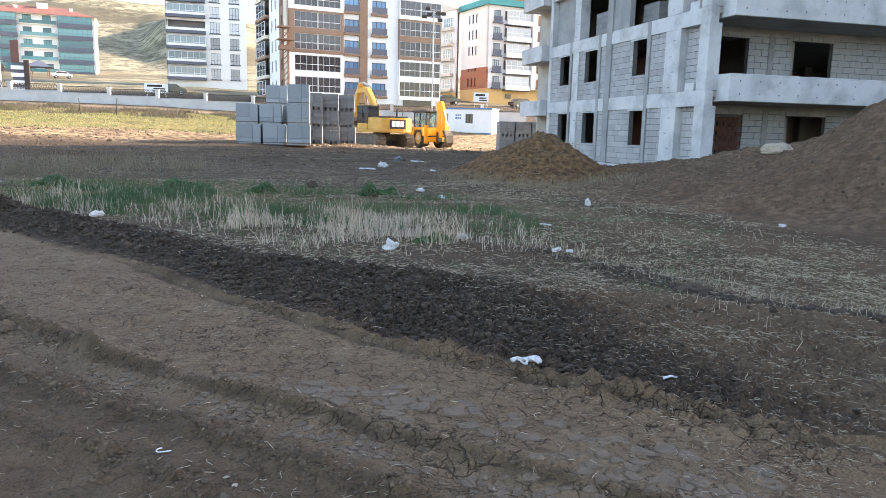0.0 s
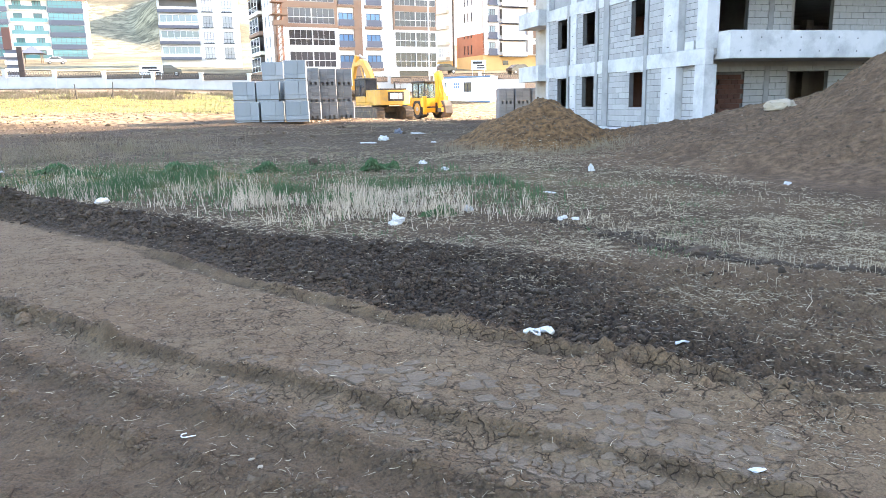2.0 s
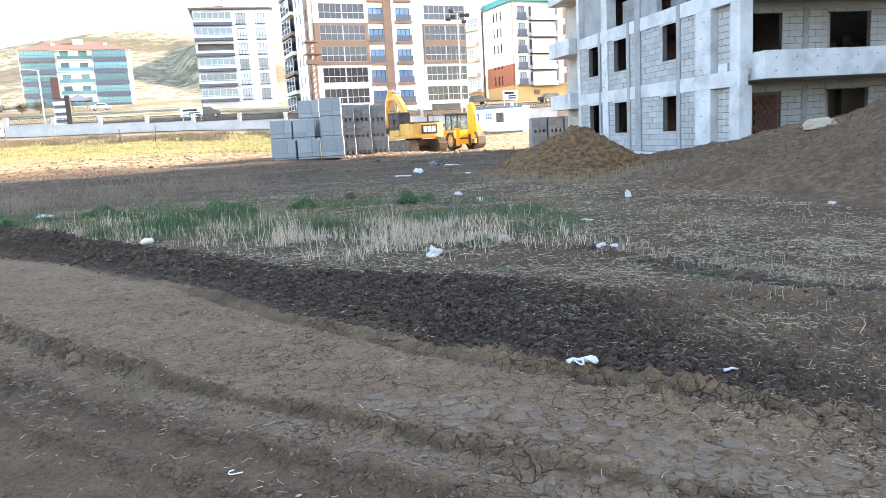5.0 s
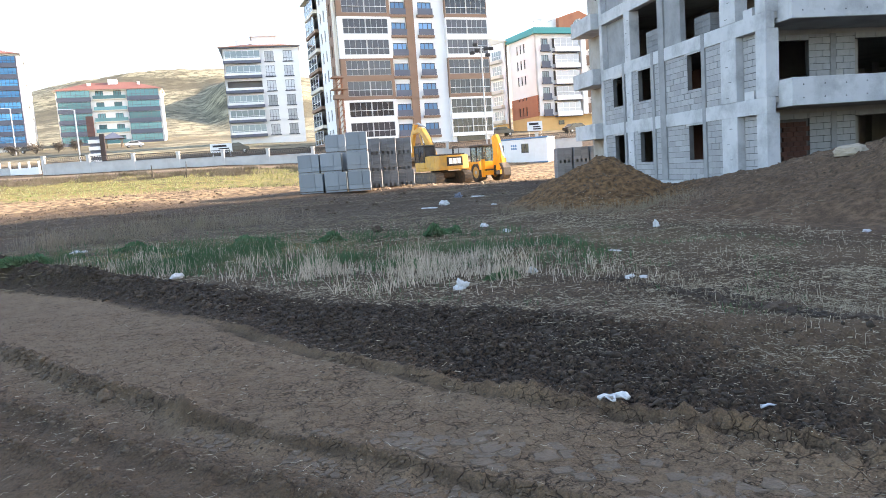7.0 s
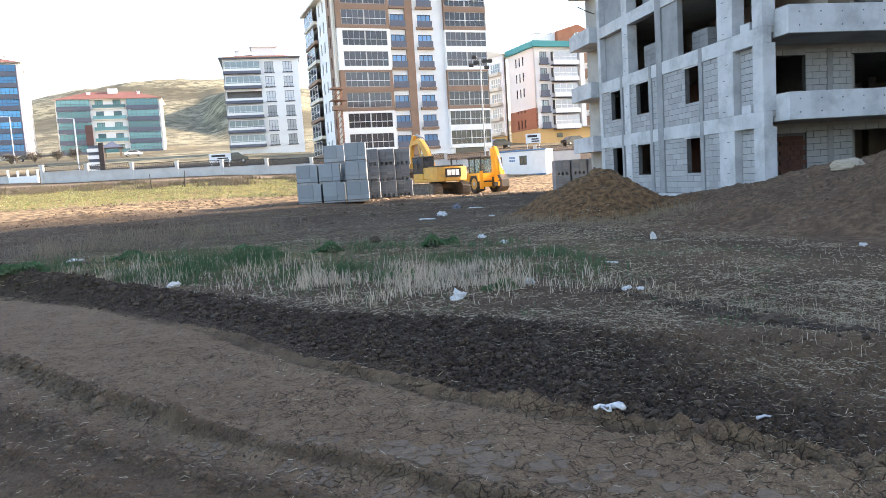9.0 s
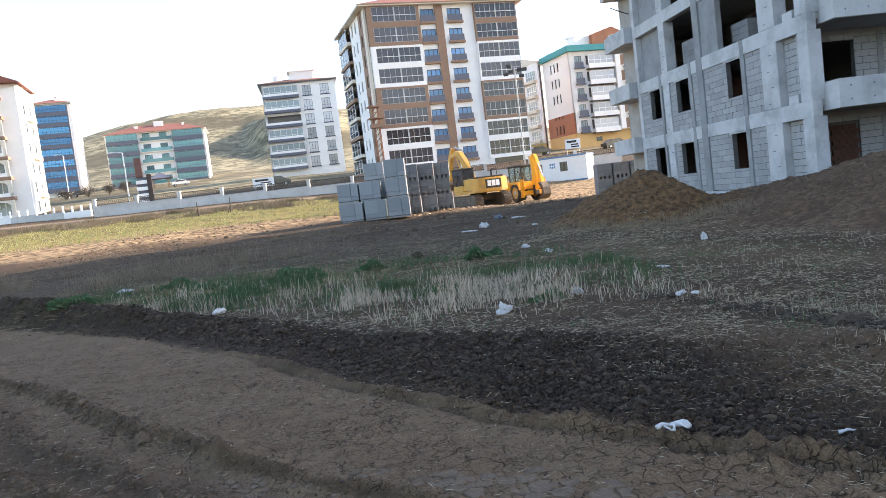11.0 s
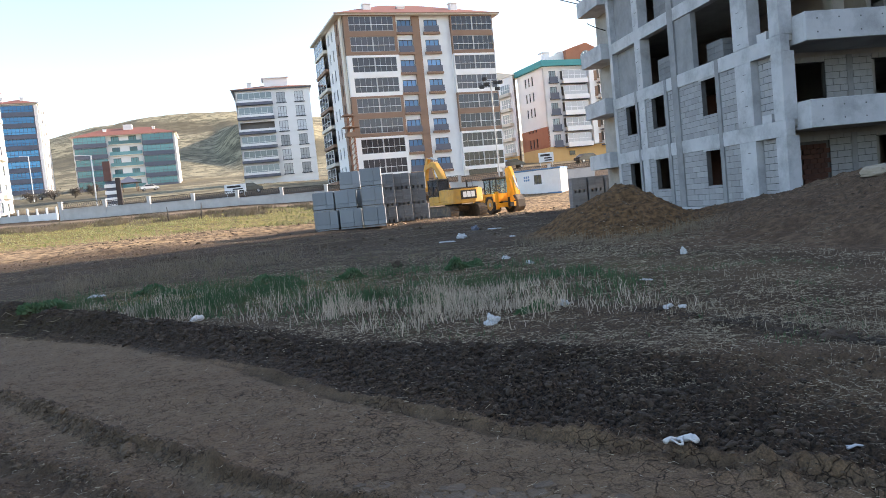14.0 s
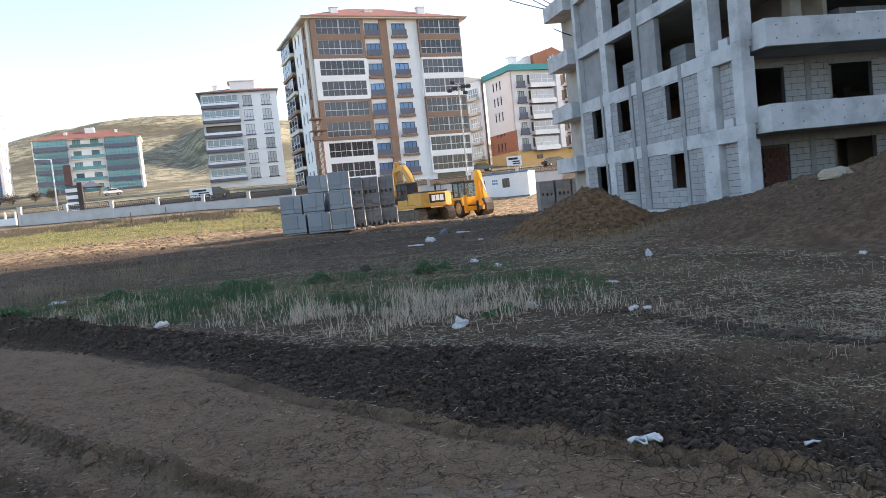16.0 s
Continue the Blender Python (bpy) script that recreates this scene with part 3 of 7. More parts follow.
def build_block():
    t = thing("concrete_building", pose(0, 0, 0), "unfinished grey concrete apartment block with bare block infill walls", "building")
    for k in range(1, FLOORS + 1):
        z = k * PITCH
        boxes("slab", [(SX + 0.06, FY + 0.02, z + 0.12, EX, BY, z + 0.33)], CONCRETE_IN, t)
        # edge beams along the side, stepped out a little between the columns
        boxes("edge_beam", [(SX - 0.02, FY - 0.005, z - 0.23, SX + 0.34, 37.55, z + 0.35)], CONCRETE, t, bevel=0.01)
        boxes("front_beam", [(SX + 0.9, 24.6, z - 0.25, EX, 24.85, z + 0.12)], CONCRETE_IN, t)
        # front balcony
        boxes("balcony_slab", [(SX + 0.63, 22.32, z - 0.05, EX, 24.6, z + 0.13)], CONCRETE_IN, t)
        boxes("balcony_parapet", [(SX + 0.46, 22.15, z - 0.06, EX, 22.31, z + 0.92)], CONCRETE, t, "cast concrete balcony parapet with tie holes", bevel=0.012)
        boxes("balcony_cheek", [(SX + 0.47, 22.312, z - 0.06, SX + 0.62, 23.5, z + 0.92)], CONCRETE, t, bevel=0.01)
        boxes("parapet_end", [(SX + 0.02, 23.72, z + 0.35, SX + 0.2, 24.3, z + 0.66)], CONCRETE, t, bevel=0.01)
        # corner balcony at the back
        boxes("corner_balcony", [(15.95, 37.6, z - 0.35, 17.6, 40.6, z - 0.17), (15.95, 37.6, z - 0.17, 16.1, 40.6, z + 0.5), (16.1, 37.6, z - 0.17, 16.42, 37.75, z + 0.5)], CONCRETE, t)
    # columns: (y0, y1, how far proud)
    for k in range(FLOORS):
        z0, z1 = k * PITCH + (0.35 if k else -0.6), k * PITCH + 2.77
        for y0, y1, p in ((22.9, 23.5, 0.03), (24.72, 25.76, 0.035), (33.72, 34.36, 0.03), (37.2, 37.55, 0.01)):
            d = 0.5
            boxes("column", [(SX - p, y0, z0, SX + d, y1, z1)], CONCRETE, t, bevel=0.012)
        if k >= 2:
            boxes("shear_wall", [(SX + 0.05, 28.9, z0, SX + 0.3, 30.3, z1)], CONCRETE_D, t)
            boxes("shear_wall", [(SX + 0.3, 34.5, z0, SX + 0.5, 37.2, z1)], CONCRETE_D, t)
        for x in (20.5, 26.5, 33, 40, 47, 54, 61):
            for y in (25.0, 31.0, 36.5, 40.4):
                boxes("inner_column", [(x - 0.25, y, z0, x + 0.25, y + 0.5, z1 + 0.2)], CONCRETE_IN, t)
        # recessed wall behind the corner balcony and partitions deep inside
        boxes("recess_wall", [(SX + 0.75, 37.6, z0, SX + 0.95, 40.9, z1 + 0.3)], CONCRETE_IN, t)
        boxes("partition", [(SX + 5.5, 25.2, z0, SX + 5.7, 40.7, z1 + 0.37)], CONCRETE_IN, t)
        # back and end walls added out of view to stop sun leaking through
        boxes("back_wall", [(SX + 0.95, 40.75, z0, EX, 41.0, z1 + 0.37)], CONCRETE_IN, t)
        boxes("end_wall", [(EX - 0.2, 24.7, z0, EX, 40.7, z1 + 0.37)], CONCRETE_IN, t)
    # tie holes left by the shuttering: dark plates painted for their shaded depth
    tie = box_mesh("tie_hole", [(0, -0.09, -0.012, 0.004, 0.09, 0.012)], MORTAR)
    for k in range(FLOORS):
        for yc, p in ((25.24, 0.035), (34.04, 0.03)):
            for i in range(4):
                link("tie_hole", tie, None, t, "", pose(SX - p - 0.003, yc + 0.1 * (-1) ** i, k * PITCH + 0.55 + i * 0.6))
    dot = box_mesh("tie_hole", [(-0.025, 0, -0.025, 0.025, 0.004, 0.025)], MORTAR)
    for k in range(1, 4):
        for i in range(7):
            for q in (0.2, 0.66):
                link("tie_hole", dot, None, t, "", pose(SX + 0.9 + i * 0.85, 22.147, k * PITCH + q + 0.03 * math.sin(i * 3)))
    for y0, y1, top in ((30.3, 30.82, FLOORS * PITCH), (26.92, 27.18, 6.36), (31.36, 31.6, 6.36), (34.56, 34.78, 6.36)):
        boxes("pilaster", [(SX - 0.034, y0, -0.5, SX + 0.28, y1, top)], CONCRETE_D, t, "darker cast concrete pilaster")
    boxes("foundation_edge", [(SX - 0.06, 22.9, -1.0, SX + 0.4, 37.6, 0.32)], CONCRETE, t)
    return t


BUILDING = build_block()


def unseen_shade_block():
    """An unseen block added beside the camera; its shade covers the foreground."""
    t = thing("concrete_building", pose(42, -16, 0), "unseen grey concrete block added to shade the foreground", "building")
    for k in range(8):
        boxes("slab", [(0, 0, k * PITCH, 20, 37.9, k * PITCH + 0.3)], CONCRETE, t)
        boxes("infill_wall", [(0.1, 0.1, k * PITCH + 0.301, 0.4, 37.8, (k + 1) * PITCH - 0.001), (0.401, 0.1, k * PITCH + 0.301, 19.9, 0.4, (k + 1) * PITCH - 0.001), (0.401, 37.5, k * PITCH + 0.301, 19.9, 37.8, (k + 1) * PITCH - 0.001)], CONCRETE, t)


unseen_shade_block()


# ---- finished apartment houses beyond the site ----
def window_kind(name, w, h, cols, rails, frame_mat, glass_mat, fr=0.07):
    """Shared meshes of a window: a frame with mullions and rails, and its panes."""
    rows = [(0, 0, 0, fr, 0.1, h), (w - fr, 0, 0, w, 0.1, h), (fr, 0, 0, w - fr, 0.1, fr), (fr, 0, h - fr, w - fr, 0.1, h)]
    for i in range(1, cols):
        rows.append((w * i / cols - fr / 2, 0.01, fr, w * i / cols + fr / 2, 0.09, h - fr))
    for r in rails:
        rows.append((fr, 0.015, h * r - fr / 2, w - fr, 0.085, h * r + fr / 2))
    frame_me = box_mesh(name + "_frame", rows, frame_mat)
    pane_me = box_mesh(name + "_pane", [(fr * 0.6, 0.05, fr * 0.6, w - fr * 0.6, 0.07, h - fr * 0.6)], glass_mat)
    return name, frame_me, pane_me


def put_window(kind, parent, x, z, y=0.12, rz=0.0, label=""):
    name, f, p = kind
    ob = link("window", f, None, parent, label, pose(x, y, z, 0, 0, rz))
    link("pane", p, None, ob)
    return ob


def wall_part(name, openings, x0, x1, z0, z1, mat, parent, depth=(0.0, 0.3), m=None, label=""):
    bm = bmesh.new()
    for a, b, c, d in wall_cells(openings, x0, x1, z0, z1):
        box(bm, a, depth[0], c, b, depth[1], d)
    return part(name, bm, mat, parent, label, m)


def hip_roof(w, d, z, rise, over, parent, mat=None, eaves=None):
    bm = bmesh.new()
    x0, x1, y0, y1 = -over, w + over, -over, d + over
    inset = min(w, d) / 2 + over
    v = [bm.verts.new(p) for p in ((x0, y0, z), (x1, y0, z), (x1, y1, z), (x0, y1, z), (x0 + inset, (y0 + y1) / 2, z + rise), (x1 - inset, (y0 + y1) / 2, z + rise))]
    for f in ((0, 1, 5, 4), (1, 2, 5), (2, 3, 4, 5), (3, 0, 4), (3, 2, 1, 0)):
        bm.faces.new([v[i] for i in f])
    roof = part("roof", bm, mat or ROOF, parent)
    boxes("eave", [(x0, y0, z - 0.28, x1, y1, z - 0.01)], eaves or CREAM, parent)
    boxes("gutter", [(x0 - 0.1, y0 - 0.1, z - 0.12, x1 + 0.1, y0 - 0.005, z + 0.02)], BROWN, parent)
    return roof


def chimney(parent, x, y, z, w=1.0, h=1.6):
    return boxes("chimney", [(x, y, z, x + w, y + w * 0.8, z + h), (x - 0.12, y - 0.1, z + h, x + w + 0.12, y + w * 0.8 + 0.1, z + h + 0.15)], PLASTER, parent, "white rendered chimney", bevel=0.03)


def tower():
    """Nine storeys, brown and white, with glazed balcony bays."""
    X, Y, A, W, D, H = 5.2, 105.78, 11.0, 24.3, 18.5, 26.2
    base = 4.4
    t = thing("apartment_tower", pose(X, Y, base, 0, 0, A), "tall white and brown apartment tower with glazed balconies", "building")
    top = 30.45 - base
    rows = [29.98 - base - 2.05 - i * 3.0 for i in range(8)]          # sill of each bay window
    bayL, bayR = (0.35, 8.35), (17.2, 24.2)
    big = window_kind("bay", 6.8, 2.15, 8, (0.42,), FRAME_G, GLASS_TOWER, 0.05)
    small = window_kind("window_small", 2.2, 1.75, 3, (), FRAME_D, GLASS_BLUE, 0.1)
    sidew = window_kind("side_window", 0.75, 1.7, 1, (), FRAME_D, GLASS_DARK)
    # middle wall with small windows
    ops = [(x, x + 2.2, r + 0.0, r + 1.75) for r in rows for x in (8.7, 13.0)]
    wall_part("wall", ops, 8.35, 17.2, 0, top, PLASTER, t)
    boxes("pilaster", [(10.95, -0.25, 0, 12.2, -0.003, top - 0.3)], BROWN, t, "brown pilaster")
    for r in rows:
        for x in (8.7, 13.0):
            put_window(small, t, x, r)
            boxes("balcony_rail", [(x - 0.1, -0.32, r - 0.12, x + 2.3, -0.26, r + 0.78)], SLATE, t, "dark glazed french-balcony rail")
            boxes("sill_moulding", [(x - 0.25, -0.4, r - 0.5, x + 2.4, -0.004, r - 0.16)], BROWN, t)
    # projecting bays: brown above and in the middle, white between
    for b0, b1, wx in ((*bayL, 1.1), (*bayR, 17.3)):
        for i, r in enumerate(rows):
            mat = PLASTER if i in (2, 3, 6, 7) else BROWN
            op = [(wx, wx + 6.8, r, r + 2.15)]
            wall_part("bay_front", op, b0, b1, r - 0.55, r + 2.45, mat, t, (-0.6, -0.38))
            boxes("bay_floor", [(b0, -0.375, r - 0.55, b1, -0.004, r - 0.3)], mat, t)
            put_window(big, t, wx, r, -0.56)
            boxes("mullion", [(wx + 3.3, -0.62, r + 0.004, wx + 3.5, -0.565, r + 2.146)], FRAME_G, t, "wide light grey mullion")
            boxes("bay_rail", [(wx + 0.05, -0.66, r + 0.86, wx + 6.75, -0.625, r + 0.93)], FRAME_W, t, "pale handrail")
            side = wall_part("bay_side", [], 0.0, 0.59, r - 0.55, r + 2.45, mat, t, (0.0, 0.12), pose(b0 - 0.004, -0.005, 0, 0, 0, -90))
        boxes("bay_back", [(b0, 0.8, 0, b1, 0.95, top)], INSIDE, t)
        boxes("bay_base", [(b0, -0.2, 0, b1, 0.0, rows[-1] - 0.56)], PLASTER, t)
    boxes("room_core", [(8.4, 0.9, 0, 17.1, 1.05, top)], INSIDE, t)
    boxes("end_wall", [(24.2, 0, 0, 24.5, D, top)], BROWN, t)
    # side wall, seen at a slant
    sops = [(v, v + 0.75, r + 0.1, r + 1.8) for r in rows for v in (2.2, 6.0, 8.4)]
    for n_, a, b, mat in (("corner_strip", 0.0, 1.3, CREAM), ("side_wall", 1.3, 4.0, BROWN), ("side_wall", 4.0, 10.5, PLASTER)):
        wall_part(n_, [o for o in sops if a <= o[0] < b], a, b, 0, top, mat, t, (0, 0.3), pose(0, D, 0, 0, 0, -90) @ pose(D, 0, 0, 0, 0, 180) @ pose(0, -0.3, 0))
    for v, r in ((o[0], o[2]) for o in sops):
        put_window(sidew, t, 0.12, r, v + 0.75, -90)
    # glazed side balconies at the rear
    loggia = window_kind("loggia", 6.4, 2.2, 3, (0.4,), FRAME_W, GLASS_DARK)
    for i, r in enumerate(rows):
        boxes("loggia_floor", [(-0.6, 10.6, r - 0.6, 0.3, D, r - 0.1)], BROWN if i % 2 else CREAM, t)
        put_window(loggia, t, -0.55, r - 0.1, D - 0.5, -90)
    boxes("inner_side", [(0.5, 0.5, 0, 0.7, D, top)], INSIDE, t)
    boxes("rear_wall", [(0.0, D, 0, 24.5, D + 0.3, top)], PLASTER, t)
    boxes("shop_front", [(18.0, -0.3, 0.2, 22.8, -0.21, 2.5)], GLASS_DARK, t, "dark glazed ground-floor entrance")
    hip_roof(24.4, D, top + 0.05, 4.0, 0.95, t)
    for x, y in ((4.6, 3.0), (10.5, 4.5), (18.6, 2.4)):
        chimney(t, x, y, top + 0.6, 1.2, 1.8)
    return t


def white_house():
    X, Y, A, W, D, base = -15.66, 153.0, 3.0, 15.0, 17.0, 7.6
    t = thing("apartment_house", pose(X, Y, base, 0, 0, A), "white apartment house with dark balcony edges and red roof", "building")
    top = 29.1 - base
    bal = window_kind("balcony_glazing", 7.0, 1.75, 6, (0.3,), FRAME_W, GLASS_PALE, 0.06)
    fr = window_kind("french_window", 1.8, 2.1, 3, (0.32,), FRAME_D, GLASS_NET, 0.06)
    sw = window_kind("side_window", 0.9, 1.5, 1, (), FRAME_D, GLASS_DARK)
    rows = [26.55 - base - i * 3.0 for i in range(6)]
    ops = [(x, x + 1.8, r - 0.4, r + 1.7) for r in rows for x in (8.35, 12.1)] + [(0.4, 7.4, r + 0.0, r + 1.75) for r in rows]
    wall_part("wall", ops, 0, W, 0, top, PLASTER, t)
    for i, r in enumerate(rows):
        for x in (8.35, 12.1):
            put_window(fr, t, x, r - 0.4)
            boxes("cornice", [(x - 0.2, -0.15, r - 0.62, x + 2.0, -0.004, r - 0.44)], FRAME_D, t)
        if i != 2:
            put_window(bal, t, 0.4, r, -0.9)
        boxes("balcony_edge", [(0.0, -1.05, r - 0.75, 7.5, -0.004, r - 0.2)], SLATE, t, "dark balcony edge")
        boxes("balcony_parapet", [(0.05, -1.0, r - 0.19, 7.45, -0.92, r + 0.28)], PLASTER, t)
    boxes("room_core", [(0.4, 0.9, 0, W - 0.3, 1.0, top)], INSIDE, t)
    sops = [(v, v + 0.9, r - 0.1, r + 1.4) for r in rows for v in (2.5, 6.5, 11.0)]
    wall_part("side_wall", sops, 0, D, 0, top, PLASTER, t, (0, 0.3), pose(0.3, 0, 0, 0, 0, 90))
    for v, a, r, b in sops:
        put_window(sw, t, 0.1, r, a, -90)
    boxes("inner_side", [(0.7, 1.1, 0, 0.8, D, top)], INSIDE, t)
    boxes("end_wall", [(W, 0.0, 0, W + 0.3, D, top)], PLASTER, t)
    hip_roof(W, D, top + 0.05, 2.2, 0.7, t, eaves=SLATE)
    boxes("roof_dormer", [(6.0, 3.0, top + 0.8, 11.0, 7.0, top + 2.6), (5.6, 2.6, top + 2.6, 11.4, 7.4, top + 2.8)], PLASTER, t)
    chimney(t, 2.6, 3, top + 0.4, 0.8, 1.5)
    return t


def teal_house():
    X, Y, A, W, D, base = -68.16, 217.06, 8.0, 27.0, 15.0, 11.6
    t = thing("apartment_house", pose(X, Y, base, 0, 0, A), "wide apartment house with teal glazed balconies and red roof", "building")
    top = 30.5 - base
    gl = window_kind("balcony_glazing", 8.4, 1.9, 7, (0.35,), SLATE, GLASS_TEAL, 0.09)
    fr = window_kind("french_window", 2.1, 2.1, 3, (), FRAME_D, GLASS_TEAL, 0.12)
    rows = [28.45 - base - i * 3.17 for i in range(5)]
    ops = [(x, x + 2.1, r - 0.3, r + 1.8) for r in rows for x in (9.9, 14.6)]
    wall_part("wall", ops, 8.9, 18.1, 0, top, PLASTER, t)
    for r in rows:
        for x in (9.9, 14.6):
            put_window(fr, t, x, r - 0.3)
        boxes("glass_rail", [(9.2, -0.35, r - 0.45, 17.9, -0.28, r + 0.5)], GLASS_TEAL, t, "teal glass balcony rail")
        boxes("balcony_slab", [(9.0, -0.5, r - 0.75, 18.0, -0.005, r - 0.46)], CREAM, t)
        for x in (0.2, 18.3):
            put_window(gl, t, x, r, -1.0)
            boxes("balcony_band", [(x - 0.15, -1.15, r - 1.2, x + 8.55, -0.9, r - 0.02)], SLATE, t, "dark slate balcony band")
    boxes("bay_back", [(0.0, 0.0, 0, 8.9, 0.3, top)], PLASTER, t)
    boxes("bay_back", [(18.1, 0.0, 0, W, 0.3, top)], PLASTER, t)
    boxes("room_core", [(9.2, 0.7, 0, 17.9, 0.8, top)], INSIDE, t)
    boxes("shop_front", [(1.0, -0.1, 0.4, 7.6, -0.02, 2.6)], GLASS_PALE, t)
    boxes("shop_front", [(20, -0.1, 0.4, 25, -0.02, 2.6)], GLASS_PALE, t)
    boxes("end_wall", [(W, 0, 0, W + 0.3, D, top)], PLASTER, t)
    boxes("end_wall", [(-0.3, 0, 0, 0, D, top)], PLASTER, t)
    hip_roof(W, D, top + 0.05, 3.0, 0.9, t)
    chimney(t, 7.5, 4.0, top + 0.9, 0.9, 1.5)
    boxes("water_tank", [(13, 5, top + 1.9, 15.5, 7, top + 3.7)], PLASTER, t)
    chimney(t, 21, 4.0, top + 0.9, 0.7, 1.6)
    return t


def blue_house():
    X, Y, A, W, D, base = -82.5, 204.0, 11.0, 10.0, 11.0, 12.0
    t = thing("apartment_house", pose(X, Y, base, 0, 0, A), "tall apartment house with deep blue glazed balconies", "building")
    top = 39.1 - base
    gl = window_kind("balcony_glazing", 7.6, 1.75, 8, (0.35,), FRAME_D, GLASS_DEEP, 0.07)
    sm = window_kind("window_small", 1.2, 1.3, 2, (), FRAME_D, GLASS_DARK)
    rows = [36.7 - base - i * 2.95 for i in range(8)]
    wall_part("wall", [(-3.6, -2.4, r, r + 1.3) for r in rows], -4.2, W + 0.2, 0, top, PLASTER, t)
    for r in rows:
        put_window(gl, t, 1.7, r, -0.9)
        boxes("balcony_band", [(1.5, -1.0, r - 1.15, 9.5, -0.82, r - 0.02)], SLATE, t, "dark slate balcony band")
        boxes("balcony_side", [(9.3, -0.81, r - 1.15, 9.5, -0.004, r + 1.75)], SLATE, t)
        put_window(sm, t, -3.6, r)
    boxes("pilaster", [(-0.2, -0.4, 0, 1.2, -0.004, top)], CREAM, t)
    boxes("room_core", [(-4, 0.7, 0, W, 0.8, top)], INSIDE, t)
    ops = [(v, v + 1.2, r, r + 1.4) for r in rows for v in (3.0, 7.0)]
    wall_part("side_wall", ops, 0, D, 0, top, WALLGREY, t, (0, 0.3), pose(W + 0.5, 0.3, 0, 0, 0, 90))
    for v, a, r, b in ops:
        put_window(sm, t, W + 0.4, r, v + 0.3, 90)
    hip_roof(W, D, top + 0.05, 2.0, 0.6, t)
    chimney(t, 6, 3, top + 0.6, 0.8, 1.5)
    chimney(t, 1, 3, top + 0.6, 0.8, 1.5)
    return t


def pink_house():
    """Corner of a white house with brown balcony slabs and arches."""
    X, Y, A, D, base = -47.2, 113.3, 11.0, 9.5, 3.6
    t = thing("apartment_house", pose(X, Y, base, 0, 0, A), "white and peach apartment house with brown balcony slabs", "building")
    top = 25.8 - base
    rows = [23.7 - base - i * 2.95 for i in range(6)]
    sm = window_kind("window_small", 1.3, 1.6, 2, (), FRAME_D, GLASS_PALE)
    door = window_kind("balcony_door", 2.2, 2.2, 3, (), FRAME_W, GLASS_PALE)
    ops = [(-5.2, -3.0, r - 2.5, r - 0.3) for r in rows] + [(-9.5, -7.3, r - 2.5, r - 0.3) for r in rows]
    wall_part("wall", ops, -16, 0, 0, top, PLASTER, t)
    for r in rows:
        for x in (-5.2, -9.5):
            put_window(door, t, x, r - 2.5)
        boxes("balcony_slab", [(-12, -1.6, r - 0.25, -2.0, -0.004, r + 0.22)], BROWN, t, "brown balcony slab")
        boxes("balcony_parapet", [(-11.9, -1.5, r + 0.23, -2.1, -1.35, r + 0.75)], PLASTER, t)
        bm = bmesh.new()
        prism(bm, [(-5.9, r - 2.7), (-5.9, r - 0.3), (-2.1, r - 0.3), (-2.1, r - 2.7), (-2.5, r - 2.7), (-2.5, r - 1.2), (-3.1, r - 0.7), (-4.0, r - 0.55), (-4.9, r - 0.7), (-5.5, r - 1.2), (-5.5, r - 2.7)], -1.5, -1.3)
        part("arch", bm, CREAM, t, "peach plastered arch")
    boxes("room_core", [(-15.5, 0.8, 0, -0.5, 0.9, top)], INSIDE, t)
    ops = [(v, v + 1.3, r - 2.2, r - 0.6) for r in rows for v in (1.6, 5.6)]
    wall_part("side_wall", ops, 0, D, 0, top, PLASTER, t, (0, 0.3), pose(0.3, 0.3, 0, 0, 0, 90))
    for v, a, r, b in ops:
        put_window(sm, t, 0.2, r, v + 0.3, 90)
    boxes("inner_side", [(-0.7, 1.0, 0, -0.5, D, top)], INSIDE, t)
    for r in rows[::2]:
        boxes("side_balcony", [(0.31, 3.4, r - 3.0, 0.9, 7.2, r - 2.3)], CREAM, t, "peach side balcony")
    bm = bmesh.new()
    prism(bm, [(-17, top), (0.8, top), (0.8, top + 0.15), (-8, top + 3.6), (-17, top + 3.6)], -1.2, D)
    part("roof", bm, ROOF, t)
    return t


